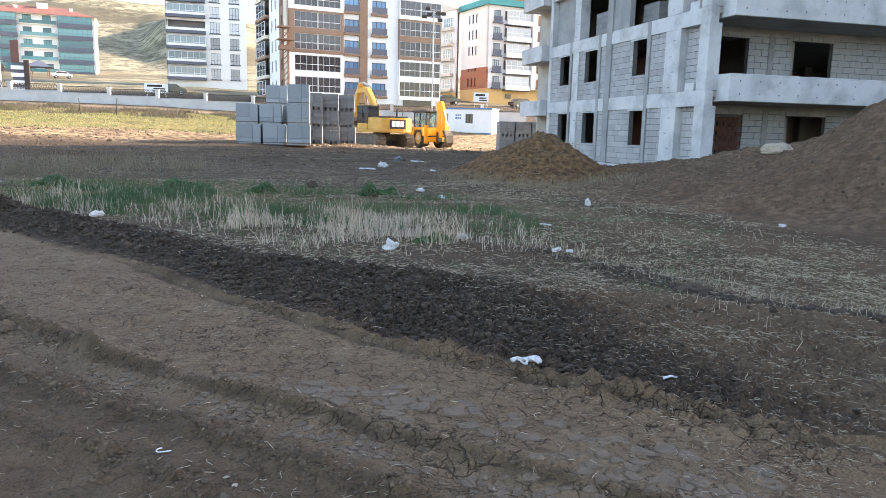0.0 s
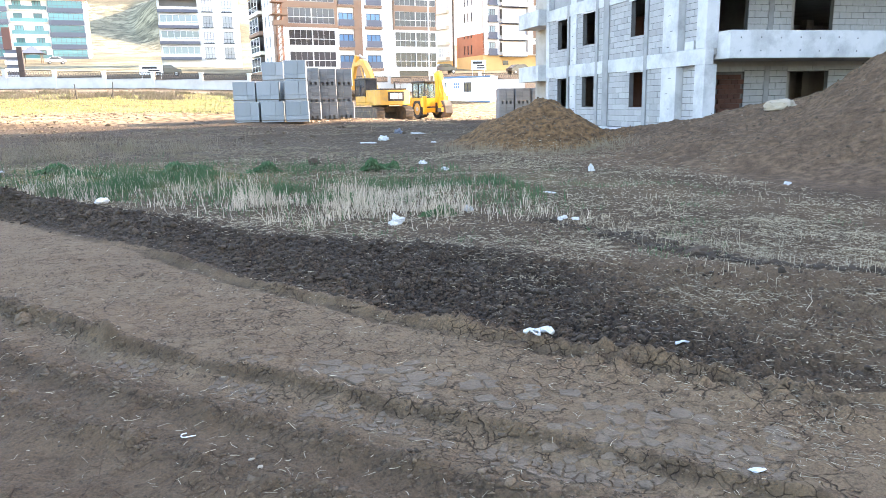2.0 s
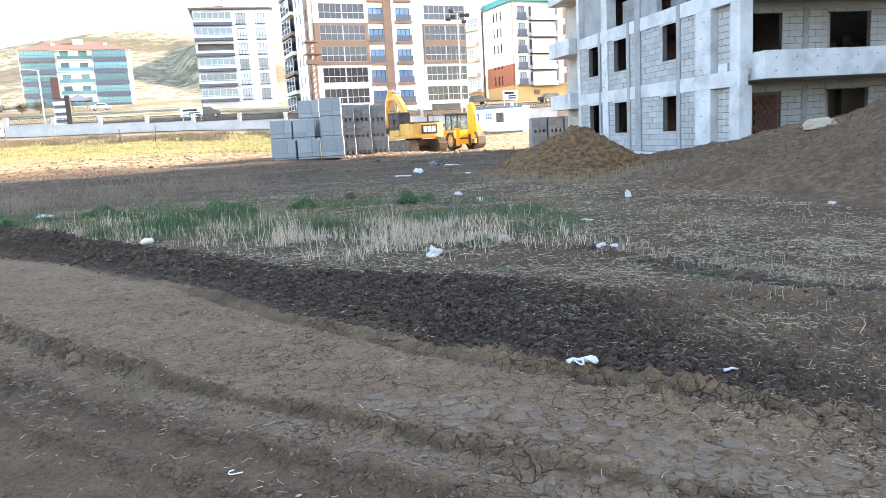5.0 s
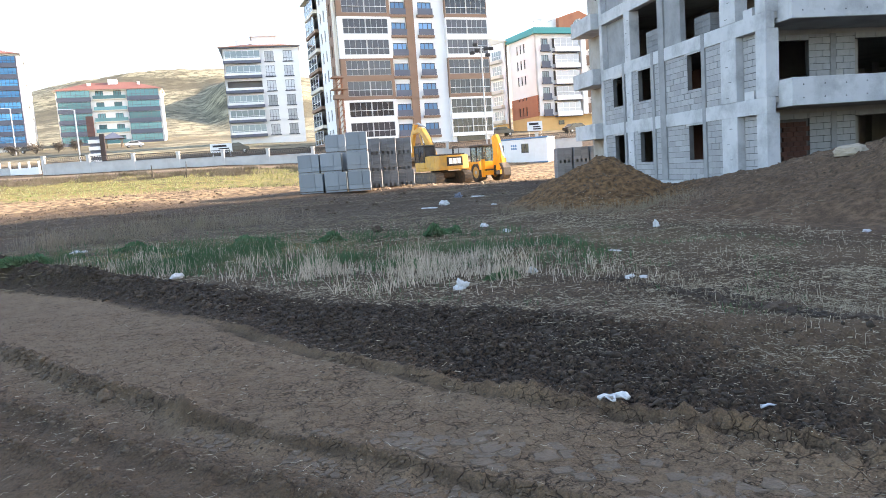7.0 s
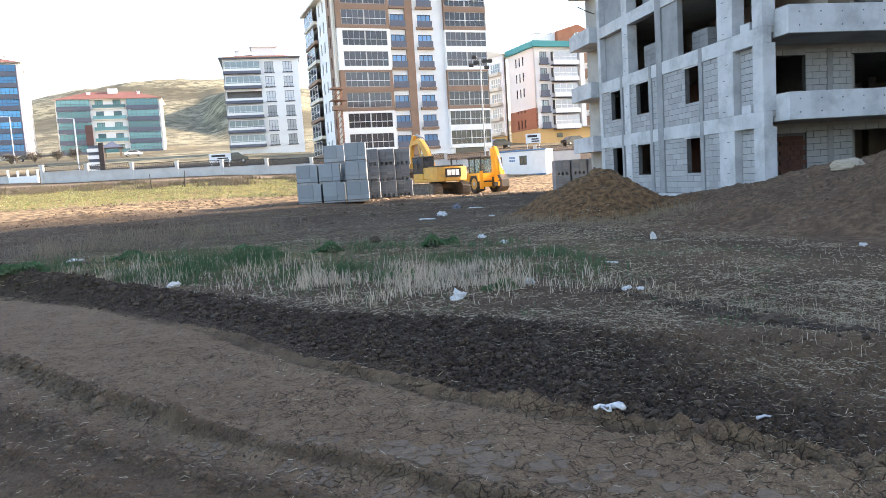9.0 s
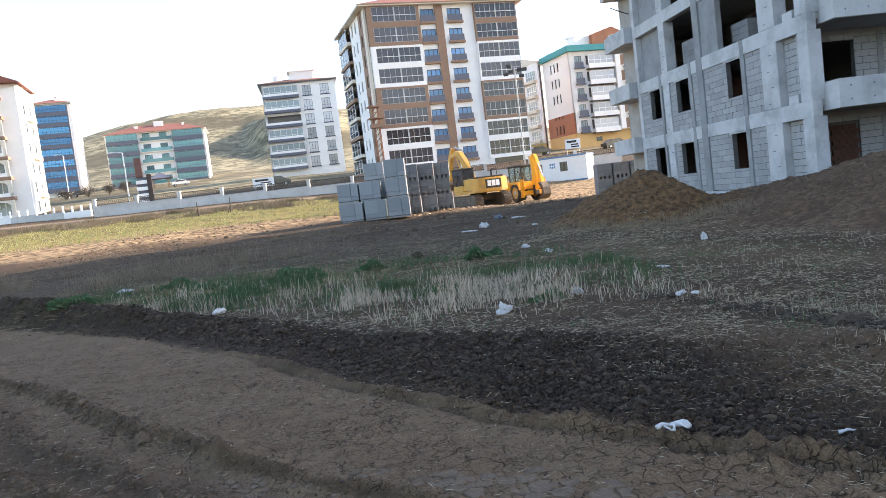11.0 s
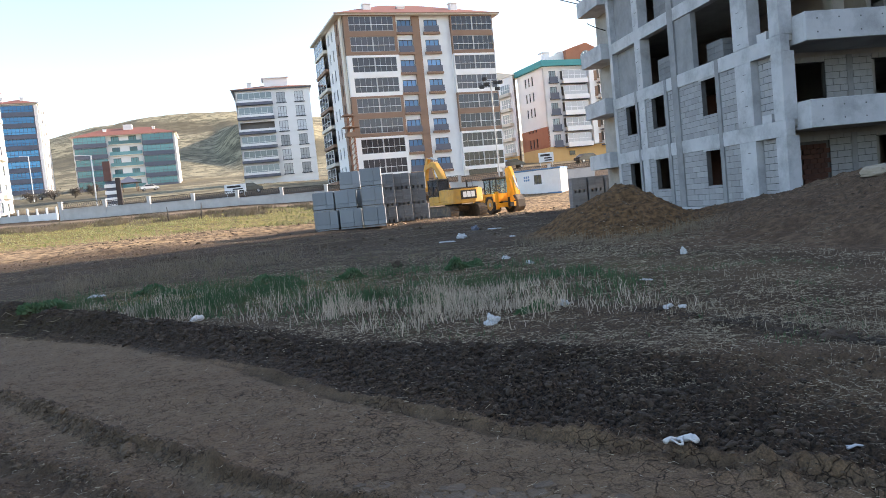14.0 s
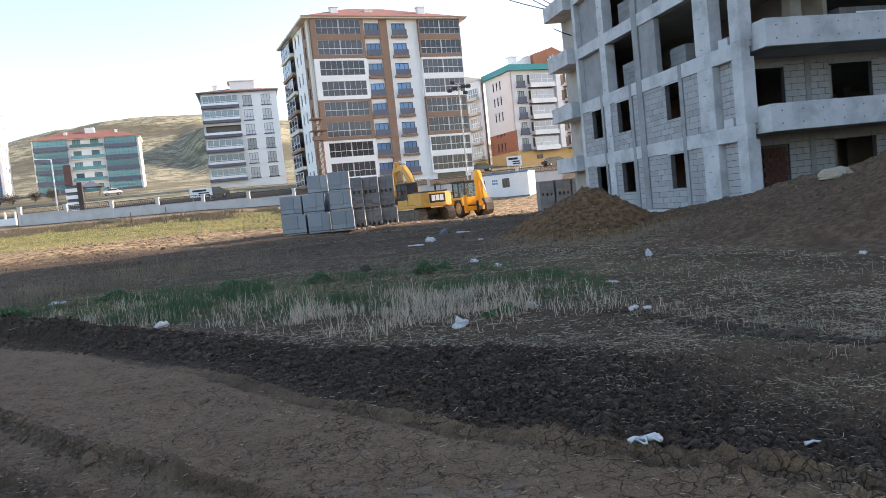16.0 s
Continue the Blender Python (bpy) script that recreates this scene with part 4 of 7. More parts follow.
def cornice_house():
    """White house with a teal cornice over an ochre ground floor, rust panel on its flank."""
    X, Y, A, W, D, base = 42.87, 128.53, 11.0, 24.0, 10.6, 6.6
    t = thing("apartment_house", pose(X, Y, base, 0, 0, A), "white apartment house with teal cornice and rust-brown flank", "building")
    top = 25.0 - base
    rows = [22.3 - base - i * 2.98 for i in range(5)]
    bal = window_kind("balcony_glazing", 5.2, 1.7, 4, (0.4,), FRAME_W, GLASS_NET, 0.08)
    fr = window_kind("french_window", 1.5, 2.1, 3, (0.35,), FRAME_D, GLASS_PALE, 0.08)
    sl = window_kind("slim_window", 0.55, 1.7, 1, (), FRAME_D, GLASS_DARK)
    gr = 10.0 - base
    ops = [(1.2, 2.7, r - 0.2, r + 1.9) for r in rows] + [(x, x + 5.2, r + 0.2, r + 1.9) for r in rows for x in (3.6, 11.6)]
    wall_part("wall", ops, 0, W, gr, top, PLASTER, t)
    boxes("ground_floor", [(0.05, 0.02, 0, W, 0.3, gr - 0.01)], OCHRE, t, "ochre plastered ground floor")
    boxes("shop_front", [(12.5, -0.1, 0.6, 15.0, 0.01, 2.4)], GLASS_DARK, t)
    boxes("shop_front", [(4.2, -0.1, 1.6, 5.4, 0.01, 2.4)], GLASS_DARK, t)
    boxes("pilaster", [(9.2, -1.2, gr, 10.2, -0.004, top)], PLASTER, t)
    for i, r in enumerate(rows):
        put_window(fr, t, 1.2, r - 0.2)
        boxes("balcony_rail", [(1.05, -0.4, r - 0.25, 2.85, -0.34, r + 0.75)], SLATE, t)
        boxes("balcony_edge", [(1.0, -0.5, r - 0.5, 3.0, -0.004, r - 0.26)], SLATE, t)
        for x in (3.5, 11.5):
            put_window(bal, t, x + 0.1, r + 0.2, -0.9)
            boxes("balcony_parapet", [(x, -1.3, r - 0.65, x + 5.4, -1.15, r + 0.18)], PLASTER, t)
            boxes("balcony_slab", [(x, -1.14, r - 0.75, x + 5.4, -0.004, r - 0.55)], SLATE, t)
        boxes("brown_panel", [(10.4, -0.6, r - 0.2, 11.3, -0.004, r + 1.6)], BROWN, t)
    boxes("room_core", [(0.4, 0.8, 0, W, 0.9, top)], INSIDE, t)
    # flank: rust below, white above, groups of three slim windows
    split = 13.9 - base
    side = [(v, v + 0.55, r, r + 1.7) for r in rows for v in (4.2, 5.6, 7.0)]
    m = pose(0.3, 0, 0, 0, 0, 90)
    wall_part("flank", [o for o in side if o[2] > split], 0, D, split, top, PLASTER, t, (0, 0.3), m)
    wall_part("flank", [o for o in side if o[2] < split], 0, D, gr, split - 0.02, RUST, t, (-0.004, 0.34), m, "rust-brown clad flank")
    boxes("flank_base", [(0.0, 0.31, 0, 0.3, D, gr - 0.01)], OCHRE, t)
    for v, b, r, q in side:
        put_window(sl, t, 0.1, r, b, -90)
    boxes("inner_side", [(0.7, 1.0, 0, 0.8, D, top)], INSIDE, t)
    boxes("cornice", [(-0.7, -0.9, top, 9.2, -0.1, top + 1.05), (-0.7, -0.09, top, 0.2, D, top + 1.05)], TEALP, t, "teal painted cornice")
    bm = bmesh.new()
    prism(bm, [(0.0, top + 1.06), (8.8, top + 1.06), (8.8, top + 4.2), (0.2, top + 1.3)], 1.6, 9)
    part("attic", bm, PLASTER, t)
    bm = bmesh.new()
    prism(bm, [(5.7, top + 1.06), (14.6, top + 1.06), (14.6, top + 2.6), (10.1, top + 4.5), (5.7, top + 3.2)], 0.6, 8)
    part("gable", bm, RUST, t, "rust-brown gable")
    bm = bmesh.new()
    prism(bm, [(8.7 + 1.5 * math.cos(k * math.pi / 10) + 1.4, top + 1.3 + 1.7 * math.sin(k * math.pi / 10)) for k in range(11)], 0.52, 0.59)
    fan = part("fan_window", bm, GLASS_PALE, t, "semicircular attic window")
    bm = bmesh.new()
    for k in range(1, 6):
        a = k * math.pi / 6
        tube(bm, (10.1, 0.5, top + 1.3), (10.1 + 1.5 * math.cos(a), 0.5, top + 1.3 + 1.7 * math.sin(a)), 0.05, sides=5)
    part("glazing_bar", bm, FRAME_W, fan)
    for x in (2.2, 5.8):
        boxes("chimney", [(x, 3, top + 2.0, x + 1.2, 4.2, top + 3.2), (x - 0.4, 2.6, top + 3.2, x + 1.6, 4.6, top + 3.35)], PLASTER, t)
    # wing further back with glazed balconies
    wing = [(v, v + 3.0, r, r + 1.8) for r in rows for v in (1.0, 5.0, 9.0)]
    wall_part("wing_wall", wing, 0, 13, gr - 0.5, top + 0.5, PLASTER, t, (0, 0.3), pose(-0.9, D, 0, 0, 0, 101))
    wg = window_kind("wing_window", 3.0, 1.8, 4, (0.4,), FRAME_W, GLASS_PALE, 0.08)
    for v, a, r, b in wing:
        ob = put_window(wg, t, 0, 0)
        ob.matrix_basis = pose(-0.9, D, 0, 0, 0, 101) @ pose(a, 0.45, r, 0, 0, 180)
    for r in rows:
        boxes("wing_balcony", [(0.6, 0.31, r - 0.7, 12.4, 1.2, r - 0.1)], CREAM, t, m=pose(-0.9, D, 0, 0, 0, 101))
    boxes("wing_core", [(0.0, -0.5, 0, 13, -0.4, top)], INSIDE, t, m=pose(-0.9, D, 0, 0, 0, 101))
    boxes("wing_base", [(0.0, 0.0, 0, 13, 0.3, gr - 0.51)], OCHRE, t, m=pose(-0.9, D, 0, 0, 0, 101))
    bm = bmesh.new()
    prism(bm, [(-1.0, top + 0.5), (14, top + 0.5), (6.5, top + 2.6)], -4, 0.5)
    part("wing_roof", bm, CREAM, t, m=pose(-0.9, D, 0, 0, 0, 101))
    return t


tower(), white_house(), teal_house(), blue_house(), pink_house(), cornice_house()


# ---- boundary wall with railing ----
def boundary_wall():
    ax, ay, bx, by = -30.2, 88.6, 31.0, 77.6
    ln, n = math.hypot(bx - ax, by - ay), 12
    t = thing("boundary_wall", pose(ax, ay, 0, 0, 0, math.degrees(math.atan2(by - ay, bx - ax))), "grey rendered boundary wall with iron railing and pillars", "wall")
    seg = ln / n
    for i in range(n):
        u = (i + 0.5) / n
        z = 4.15 + (2.45 - 4.15) * min(1, u * 1.25) + (0.3 if u > 0.8 else 0)
        boxes("wall_panel", [(i * seg, 0, z - 1.5, (i + 1) * seg, 0.25, z + 1.2)], WALLGREY, t)
        boxes("coping", [(i * seg, -0.04, z + 1.204, (i + 1) * seg, 0.29, z + 1.27)], CONCRETE, t)
        boxes("pillar", [(i * seg - 0.17, -0.06, z - 1.5, i * seg + 0.17, 0.31, z + 2.05), (i * seg - 0.22, -0.1, z + 2.05, i * seg + 0.22, 0.35, z + 2.15)], WALLGREY, t, "rendered pillar with cap")
        rows = [(0.2, 0.1, 0.04, seg - 0.2, 0.14, 0.09), (0.2, 0.1, 0.62, seg - 0.2, 0.14, 0.68)]
        x = 0.3
        bm = bmesh.new()
        for r in rows:
            box(bm, *r)
        while x < seg - 0.3:
            tube(bm, (x, 0.12, 0.09), (x + 0.22, 0.12, 0.62), 0.022, sides=4)
            tube(bm, (x + 0.22, 0.12, 0.09), (x, 0.12, 0.62), 0.022, sides=4)
            x += 0.26
        part("railing", bm, IRON, t, "dark lattice railing", pose(i * seg, 0, z + 1.3))
    return t


boundary_wall()


def garden_wall():
    ax, ay, bx, by = -31.5, 91.5, -62.0, 104.0
    t = thing("garden_wall", pose(ax, ay, 0, 0, 0, math.degrees(math.atan2(by - ay, bx - ax))), "low pale garden wall with short posts", "wall")
    ln = math.hypot(bx - ax, by - ay)
    for i in range(8):
        z = zg(ax + (bx - ax) * (i + 0.5) / 8, ay + (by - ay) * (i + 0.5) / 8)
        a = i * ln / 8
        boxes("wall_panel", [(a, 0, z - 1.0, a + ln / 8, 0.22, z + 0.8)], WALLGREY if i % 3 else PLASTER, t)
        for k in range(3):
            boxes("post", [(a + k * ln / 24, 0.05, z + 0.801, a + k * ln / 24 + 0.18, 0.2, z + 1.5)], PLASTER, t)
    return t


garden_wall()


# ---- stacked block pallets ----
def wrapped_pallet():
    t = thing("block_pallet", pose(0, 0, -50), "grey film-wrapped pallet of aerated concrete blocks", "block pallet", "wrapped block pallets beside the excavator")
    w, d = 1.2, 1.0
    random.seed(5)
    wide = box_mesh("block", [(0.004, 0, 0, w * 0.64 - 0.004, d, 0.242)], WRAP, 0.01)
    slim = box_mesh("block", [(0.004, 0, 0, w * 0.36 - 0.004, d, 0.242)], WRAP, 0.01)
    for i in range(2):
        for k, lay in enumerate((0.12, 0.345)):
            j = random.uniform(-0.008, 0.008)
            link("block", (wide, slim)[i], None, t, "", pose(i * w * 0.64 + j, j, lay) @ Matrix.Diagonal((1, 1, (0.9, 3.08)[k], 1)))
    boxes("pallet_board", [(0.0, 0.0, 0.085, w, 0.12, 0.115), (0.0, 0.44, 0.085, w, 0.56, 0.115), (0.0, 0.88, 0.085, w, 1.0, 0.115)], WOOD, t)
    boxes("pallet_runner", [(0.0, 0.02, 0, 0.1, 0.98, 0.084), (0.55, 0.02, 0, 0.65, 0.98, 0.084), (1.1, 0.02, 0, 1.2, 0.98, 0.084)], WOOD, t)
    boxes("film_skirt", [(0.012, 0.012, 0.003, w - 0.012, d - 0.012, 0.08)], WRAP, t, "grey film wrapped round the pallet")
    return t


def bare_pallet():
    t = thing("block_pallet", pose(0, 0, -50), "bare grey pumice blocks stacked with fork slots below", "block pallet", "bare block stacks beside the excavator")
    w, d = 1.0, 1.0
    whole = box_mesh("block", [(0.003, 0, 0.002, 0.497, d, 0.198)], PUMICE, 0.006)
    foot = box_mesh("block", [(0.0, 0, 0.002, 0.15, d, 0.198)], PUMICE, 0.006)
    for k in range(1, 5):
        for i in range(2):
            link("block", whole, None, t, "", pose(i * 0.5, 0.004 * ((k + i) % 3), k * 0.2))
    for x in (0.0, 0.283, 0.567, 0.85):
        link("block", foot, None, t, "", pose(x, 0.0, 0))
    # filler added deep in the fork slots so that they read as shadow
    boxes("block_core", [(0.02, 0.35, 0.01, 0.98, 0.65, 0.19)], PUMICE, t)
    return t


WP, BP = wrapped_pallet(), bare_pallet()
random.seed(11)
used = set()


def place(proto, x, y, z, sx=1.0, rz=None):
    m = pose(x, y, z, 0, 0, random.uniform(-2, 2) - 8 if rz is None else rz)
    if proto.name not in used:
        used.add(proto.name)
        proto.matrix_basis = m
        return proto
    return copy_thing(proto, m)


H1 = 1.105
for x, y, lev in ((-0.55, 39.7, 0), (0.75, 39.5, 0), (2.02, 38.75, 0), (-0.68, 41.1, 0), (0.58, 40.9, 0), (2.1, 40.4, 0), (-0.66, 41.1, 1), (0.6, 40.85, 1), (2.1, 40.3, 1),
                  (0.95, 42.3, 0), (0.95, 42.3, 1), (1.0, 42.25, 2), (2.1, 41.6, 0), (2.1, 41.6, 1), (2.12, 40.5, 2)):
    place(WP, x, y, zg(0.9, 40.5) - 0.02 + lev * H1)
for x, y, lev in ((3.3, 43.3, 0), (3.3, 43.3, 1), (3.3, 43.3, 2), (4.4, 44.0, 0), (4.38, 44.0, 1), (4.36, 44.0, 2), (5.5, 44.7, 0), (5.42, 44.8, 1), (5.46, 44.8, 2)):
    place(BP, x, y, zg(4.6, 44.0) + 0.03 + lev * 1.0)
for i in range(4):
    for lev in range(2):
        place(BP, 16.2 + i * 1.08, 44.8 - i * 0.25, zg(18, 44.5) + lev * 1.0, rz=-6)


# ---- machines ----
def plate(bm, pts, x0, x1):
    """A plate with an outline in y and z, between two places along x."""
    a = [bm.verts.new((x0, y, z)) for y, z in pts]
    b = [bm.verts.new((x1, y, z)) for y, z in pts]
    bm.faces.new(a)
    bm.faces.new(b[::-1])
    for i in range(len(a)):
        j = (i + 1) % len(a)
        bm.faces.new((a[i], b[i], b[j], a[j]))
    bmesh.ops.recalc_face_normals(bm, faces=bm.faces)


def plate_part(name, pts, x0, x1, mat, parent, label="", bevel=0.03):
    bm = bmesh.new()
    plate(bm, pts, x0, x1)
    if bevel:
        bmesh.ops.bevel(bm, geom=list(bm.edges), offset=bevel, segments=2, affect="EDGES")
    return part(name, bm, mat, parent, label)


def tubes(name, rows, mat, parent, label="", sides=10):
    bm = bmesh.new()
    for p, q, r in rows:
        tube(bm, p, q, r, sides=sides)
    return part(name, bm, mat, parent, label, smooth=False)


def excavator():
    x, y = 9.5, 52.1
    t = thing("excavator", pose(x, y, zg(x, y) - 0.03, 0, 0, 15), "yellow crawler excavator with raised boom on muddy tracks", "excavator")
    for sx in (-1, 1):
        cx = sx * 1.15
        loop = [(-2.05 - 0.42 * math.cos(a), 0.47 - 0.45 * math.sin(a)) for a in np.linspace(math.pi / 2, -math.pi / 2, 9)]
        loop += [(2.05 + 0.42 * math.cos(a), 0.47 + 0.45 * math.sin(a)) for a in np.linspace(math.pi / 2, -math.pi / 2, 9)]
        tr = plate_part("track", loop, cx - 0.28, cx + 0.28, TRACKM, t, "mud-caked crawler track", 0.0)
        pad = box_mesh("track_pad", [(-0.32, -0.085, 0, 0.32, 0.085, 0.04), (-0.32, -0.02, 0.04, 0.32, 0.02, 0.075)], TRACKM)
        n = 17
        for i in range(n):
            yy = -2.0 + 4.0 * i / (n - 1)
            link("track_pad", pad, None, tr, "", pose(cx, yy, 0.92))
            link("track_pad", pad, None, tr, "", pose(cx, yy, 0.025, 180))
        for k in range(1, 6):
            a = math.pi * k / 6
            link("track_pad", pad, None, tr, "", pose(cx, -2.05 - 0.44 * math.sin(a), 0.47 + 0.45 * math.cos(a), math.degrees(a)))
            link("track_pad", pad, None, tr, "", pose(cx, 2.05 + 0.44 * math.sin(a), 0.47 + 0.45 * math.cos(a), -math.degrees(a)))
        for yy in (-2.05, 2.05):
            tubes("sprocket", [((cx - 0.3, yy, 0.47), (cx + 0.3, yy, 0.47), 0.27)], TRACKM, t, sides=16)
        boxes("track_frame", [(cx - 0.3, -1.6, 0.25, cx + 0.3, 1.6, 0.7)], TRACKM, t, bevel=0.04)
    boxes("car_body", [(-0.9, -0.9, 0.5, 0.9, 0.9, 0.92)], TRACKM, t, bevel=0.06)
    tubes("slew_ring", [((0, 0, 0.9), (0, 0, 1.1), 0.65)], IRON, t, sides=24)
    boxes("deck", [(-1.35, -1.7, 1.08, 1.35, 1.35, 1.28)], YELLOW, t, bevel=0.03)
    # rounded counterweight
    bm = bmesh.new()
    prof = [(-1.36, -1.55), (-1.36, -2.2), (-1.15, -2.52), (-0.6, -2.68), (0.6, -2.68), (1.15, -2.52), (1.36, -2.2), (1.36, -1.55)]
    lo = [bm.verts.new((px, py, 1.1)) for px, py in prof]
    hi = [bm.verts.new((px * 0.99, py, 2.12)) for px, py in prof]
    bm.faces.new(lo[::-1]), bm.faces.new(hi)
    for i in range(8):
        bm.faces.new((lo[i], lo[(i + 1) % 8], hi[(i + 1) % 8], hi[i]))
    bmesh.ops.recalc_face_normals(bm, faces=bm.faces)
    bmesh.ops.bevel(bm, geom=list(bm.edges), offset=0.06, segments=2, affect="EDGES")
    cw = part("counterweight", bm, YELLOW, t, "yellow cast counterweight with dark emblem panel")
    boxes("emblem_panel", [(-0.62, -2.705, 1.36, 0.62, -2.683, 2.0)], IRON, cw, "dark panel")
    # plain light shapes where the maker's mark sits
    bm = bmesh.new()
    for a in (-0.47, -0.14, 0.19):
        box(bm, a, -2.72, 1.5, a + 0.28, -2.707, 1.9)
    part("emblem", bm, FRAME_W, cw, "plain white emblem shapes")
    boxes("engine_hood", [(-1.3, -1.55, 1.28, 1.3, -0.35, 2.16)], YELLOW, t, bevel=0.06)
    boxes("hood_cover", [(-1.0, -2.2, 2.13, 1.1, -0.5, 2.24)], IRON, t, "black engine cover", bevel=0.03)
    tubes("handrail", [((0.55, -1.5, 2.2), (0.55, -1.5, 2.75), 0.025), ((0.95, -1.5, 2.2), (0.95, -1.5, 2.75), 0.025), ((0.55, -1.5, 2.75), (0.95, -1.5, 2.75), 0.025), ((0.95, -1.5, 2.75), (0.95, -0.5, 2.75), 0.025), ((0.95, -0.5, 2.75), (0.95, -0.5, 2.2), 0.025)], IRON, t, sides=6)
    tubes("exhaust", [((0.75, -1.0, 2.1), (0.75, -1.0, 2.7), 0.07)], IRON, t)
    boxes("side_locker", [(0.75, -0.35, 1.28, 1.33, 1.2, 1.95)], YELLOW, t, bevel=0.04)
    # cab
    boxes("cab_base", [(-1.36, -0.4, 1.28, -0.42, 1.35, 1.75)], YELLOW, t, bevel=0.03)
    posts = [(-1.36, -0.4), (-0.46, -0.4), (-1.36, 0.5), (-1.36, 1.3), (-0.46, 1.3)]
    for px, py in posts:
        boxes("cab_post", [(px, py, 1.7, px + 0.08, py + 0.08, 2.92)], IRON, t)
    boxes("cab_roof", [(-1.38, -0.42, 2.9, -0.36, 1.4, 3.02)], IRON, t, bevel=0.03)
    boxes("cab_glass", [(-1.34, -0.36, 1.74, -1.32, 1.32, 2.9), (-1.28, 1.32, 1.74, -0.44, 1.34, 2.9), (-1.28, -0.37, 1.9, -0.44, -0.35, 2.9)], GLASS_DARK, t, "dark cab glass")
    boxes("seat", [(-1.15, 0.1, 1.75, -0.65, 0.6, 2.05), (-1.15, 0.05, 2.05, -0.65, 0.17, 2.7)], BLACK, t, bevel=0.04)
    # bent boom, stick, rams and bucket
    boom = plate_part("boom", [(0.35, 1.45), (0.2, 1.8), (1.4, 3.55), (2.4, 4.4), (3.1, 4.55), (4.5, 4.2), (4.55, 4.0), (3.0, 4.15), (2.4, 3.75), (0.9, 1.7)], -0.17, 0.2, YELLOW, t, "bent yellow boom", 0.035)
    plate_part("stick", [(3.7, 4.8), (4.05, 4.9), (4.7, 4.1), (5.05, 2.3), (4.85, 2.2), (4.35, 3.7)], -0.13, 0.15, YELLOW, t, "yellow stick", 0.03)
    tubes("boom_ram", [((-0.38, 1.1, 1.5), (-0.38, 2.0, 3.2), 0.085), ((0.4, 1.1, 1.5), (0.4, 2.0, 3.2), 0.085), ((-0.38, 2.0, 3.2), (-0.38, 2.4, 3.95), 0.05), ((0.4, 2.0, 3.2), (0.4, 2.4, 3.95), 0.05)], YELLOW, t)
    tubes("stick_ram", [((0.0, 2.4, 4.55), (0.0, 3.3, 4.85), 0.08), ((0.0, 3.3, 4.85), (0.0, 3.85, 4.82), 0.045)], STEEL, t)
    tubes("bucket_ram", [((0, 4.75, 4.0), (0, 5.2, 2.9), 0.07), ((0, 5.2, 2.9), (0, 5.3, 2.4), 0.04)], STEEL, t)
    tubes("hydraulic_hose", [((0.12, 0.6, 2.3), (0.12, 1.6, 4.1), 0.02), ((0.12, 1.6, 4.1), (0.12, 2.5, 4.6), 0.02), ((0.12, 2.5, 4.6), (0.12, 4.0, 4.45), 0.02)], BLACK, t, sides=6)
    plate_part("bucket", [(4.75, 2.25), (5.1, 2.35), (5.45, 1.9), (5.4, 1.2), (4.95, 0.7), (4.5, 0.75), (4.55, 0.9), (4.95, 1.1), (5.15, 1.5), (5.05, 1.85), (4.75, 1.95)], -0.55, 0.57, TRACKM, t, "worn steel bucket", 0.02)
    tubes("mirror_arm", [((-1.4, 1.2, 1.8), (-1.75, 1.3, 2.2), 0.02), ((-1.75, 1.3, 2.2), (-1.75, 1.3, 2.55), 0.07)], IRON, t, sides=8)
    return t


def wheel(parent, x, y, r, w, name="wheel"):
    bm = bmesh.new()
    n = 24
    prof = [(-w / 2, r * 0.62), (-w / 2, r * 0.9), (-w * 0.38, r), (w * 0.38, r), (w / 2, r * 0.9), (w / 2, r * 0.62)]
    rings = [[bm.verts.new((px, rr * math.cos(2 * math.pi * i / n), rr * math.sin(2 * math.pi * i / n))) for i in range(n)] for px, rr in prof]
    for a, b in zip(rings, rings[1:] + rings[:1]):
        for i in range(n):
            bm.faces.new((a[i], b[i], b[(i + 1) % n], a[(i + 1) % n]))
    bmesh.ops.recalc_face_normals(bm, faces=bm.faces)
    wh = part(name, bm, BLACK, parent, "", pose(x, y, r))
    tubes("rim", [((-w * 0.4, 0, 0), (w * 0.4, 0, 0), r * 0.62)], YELLOW, wh, sides=20)
    tubes("hub", [((-w * 0.48, 0, 0), (w * 0.48, 0, 0), r * 0.2)], STEEL, wh, sides=12)
    return wh


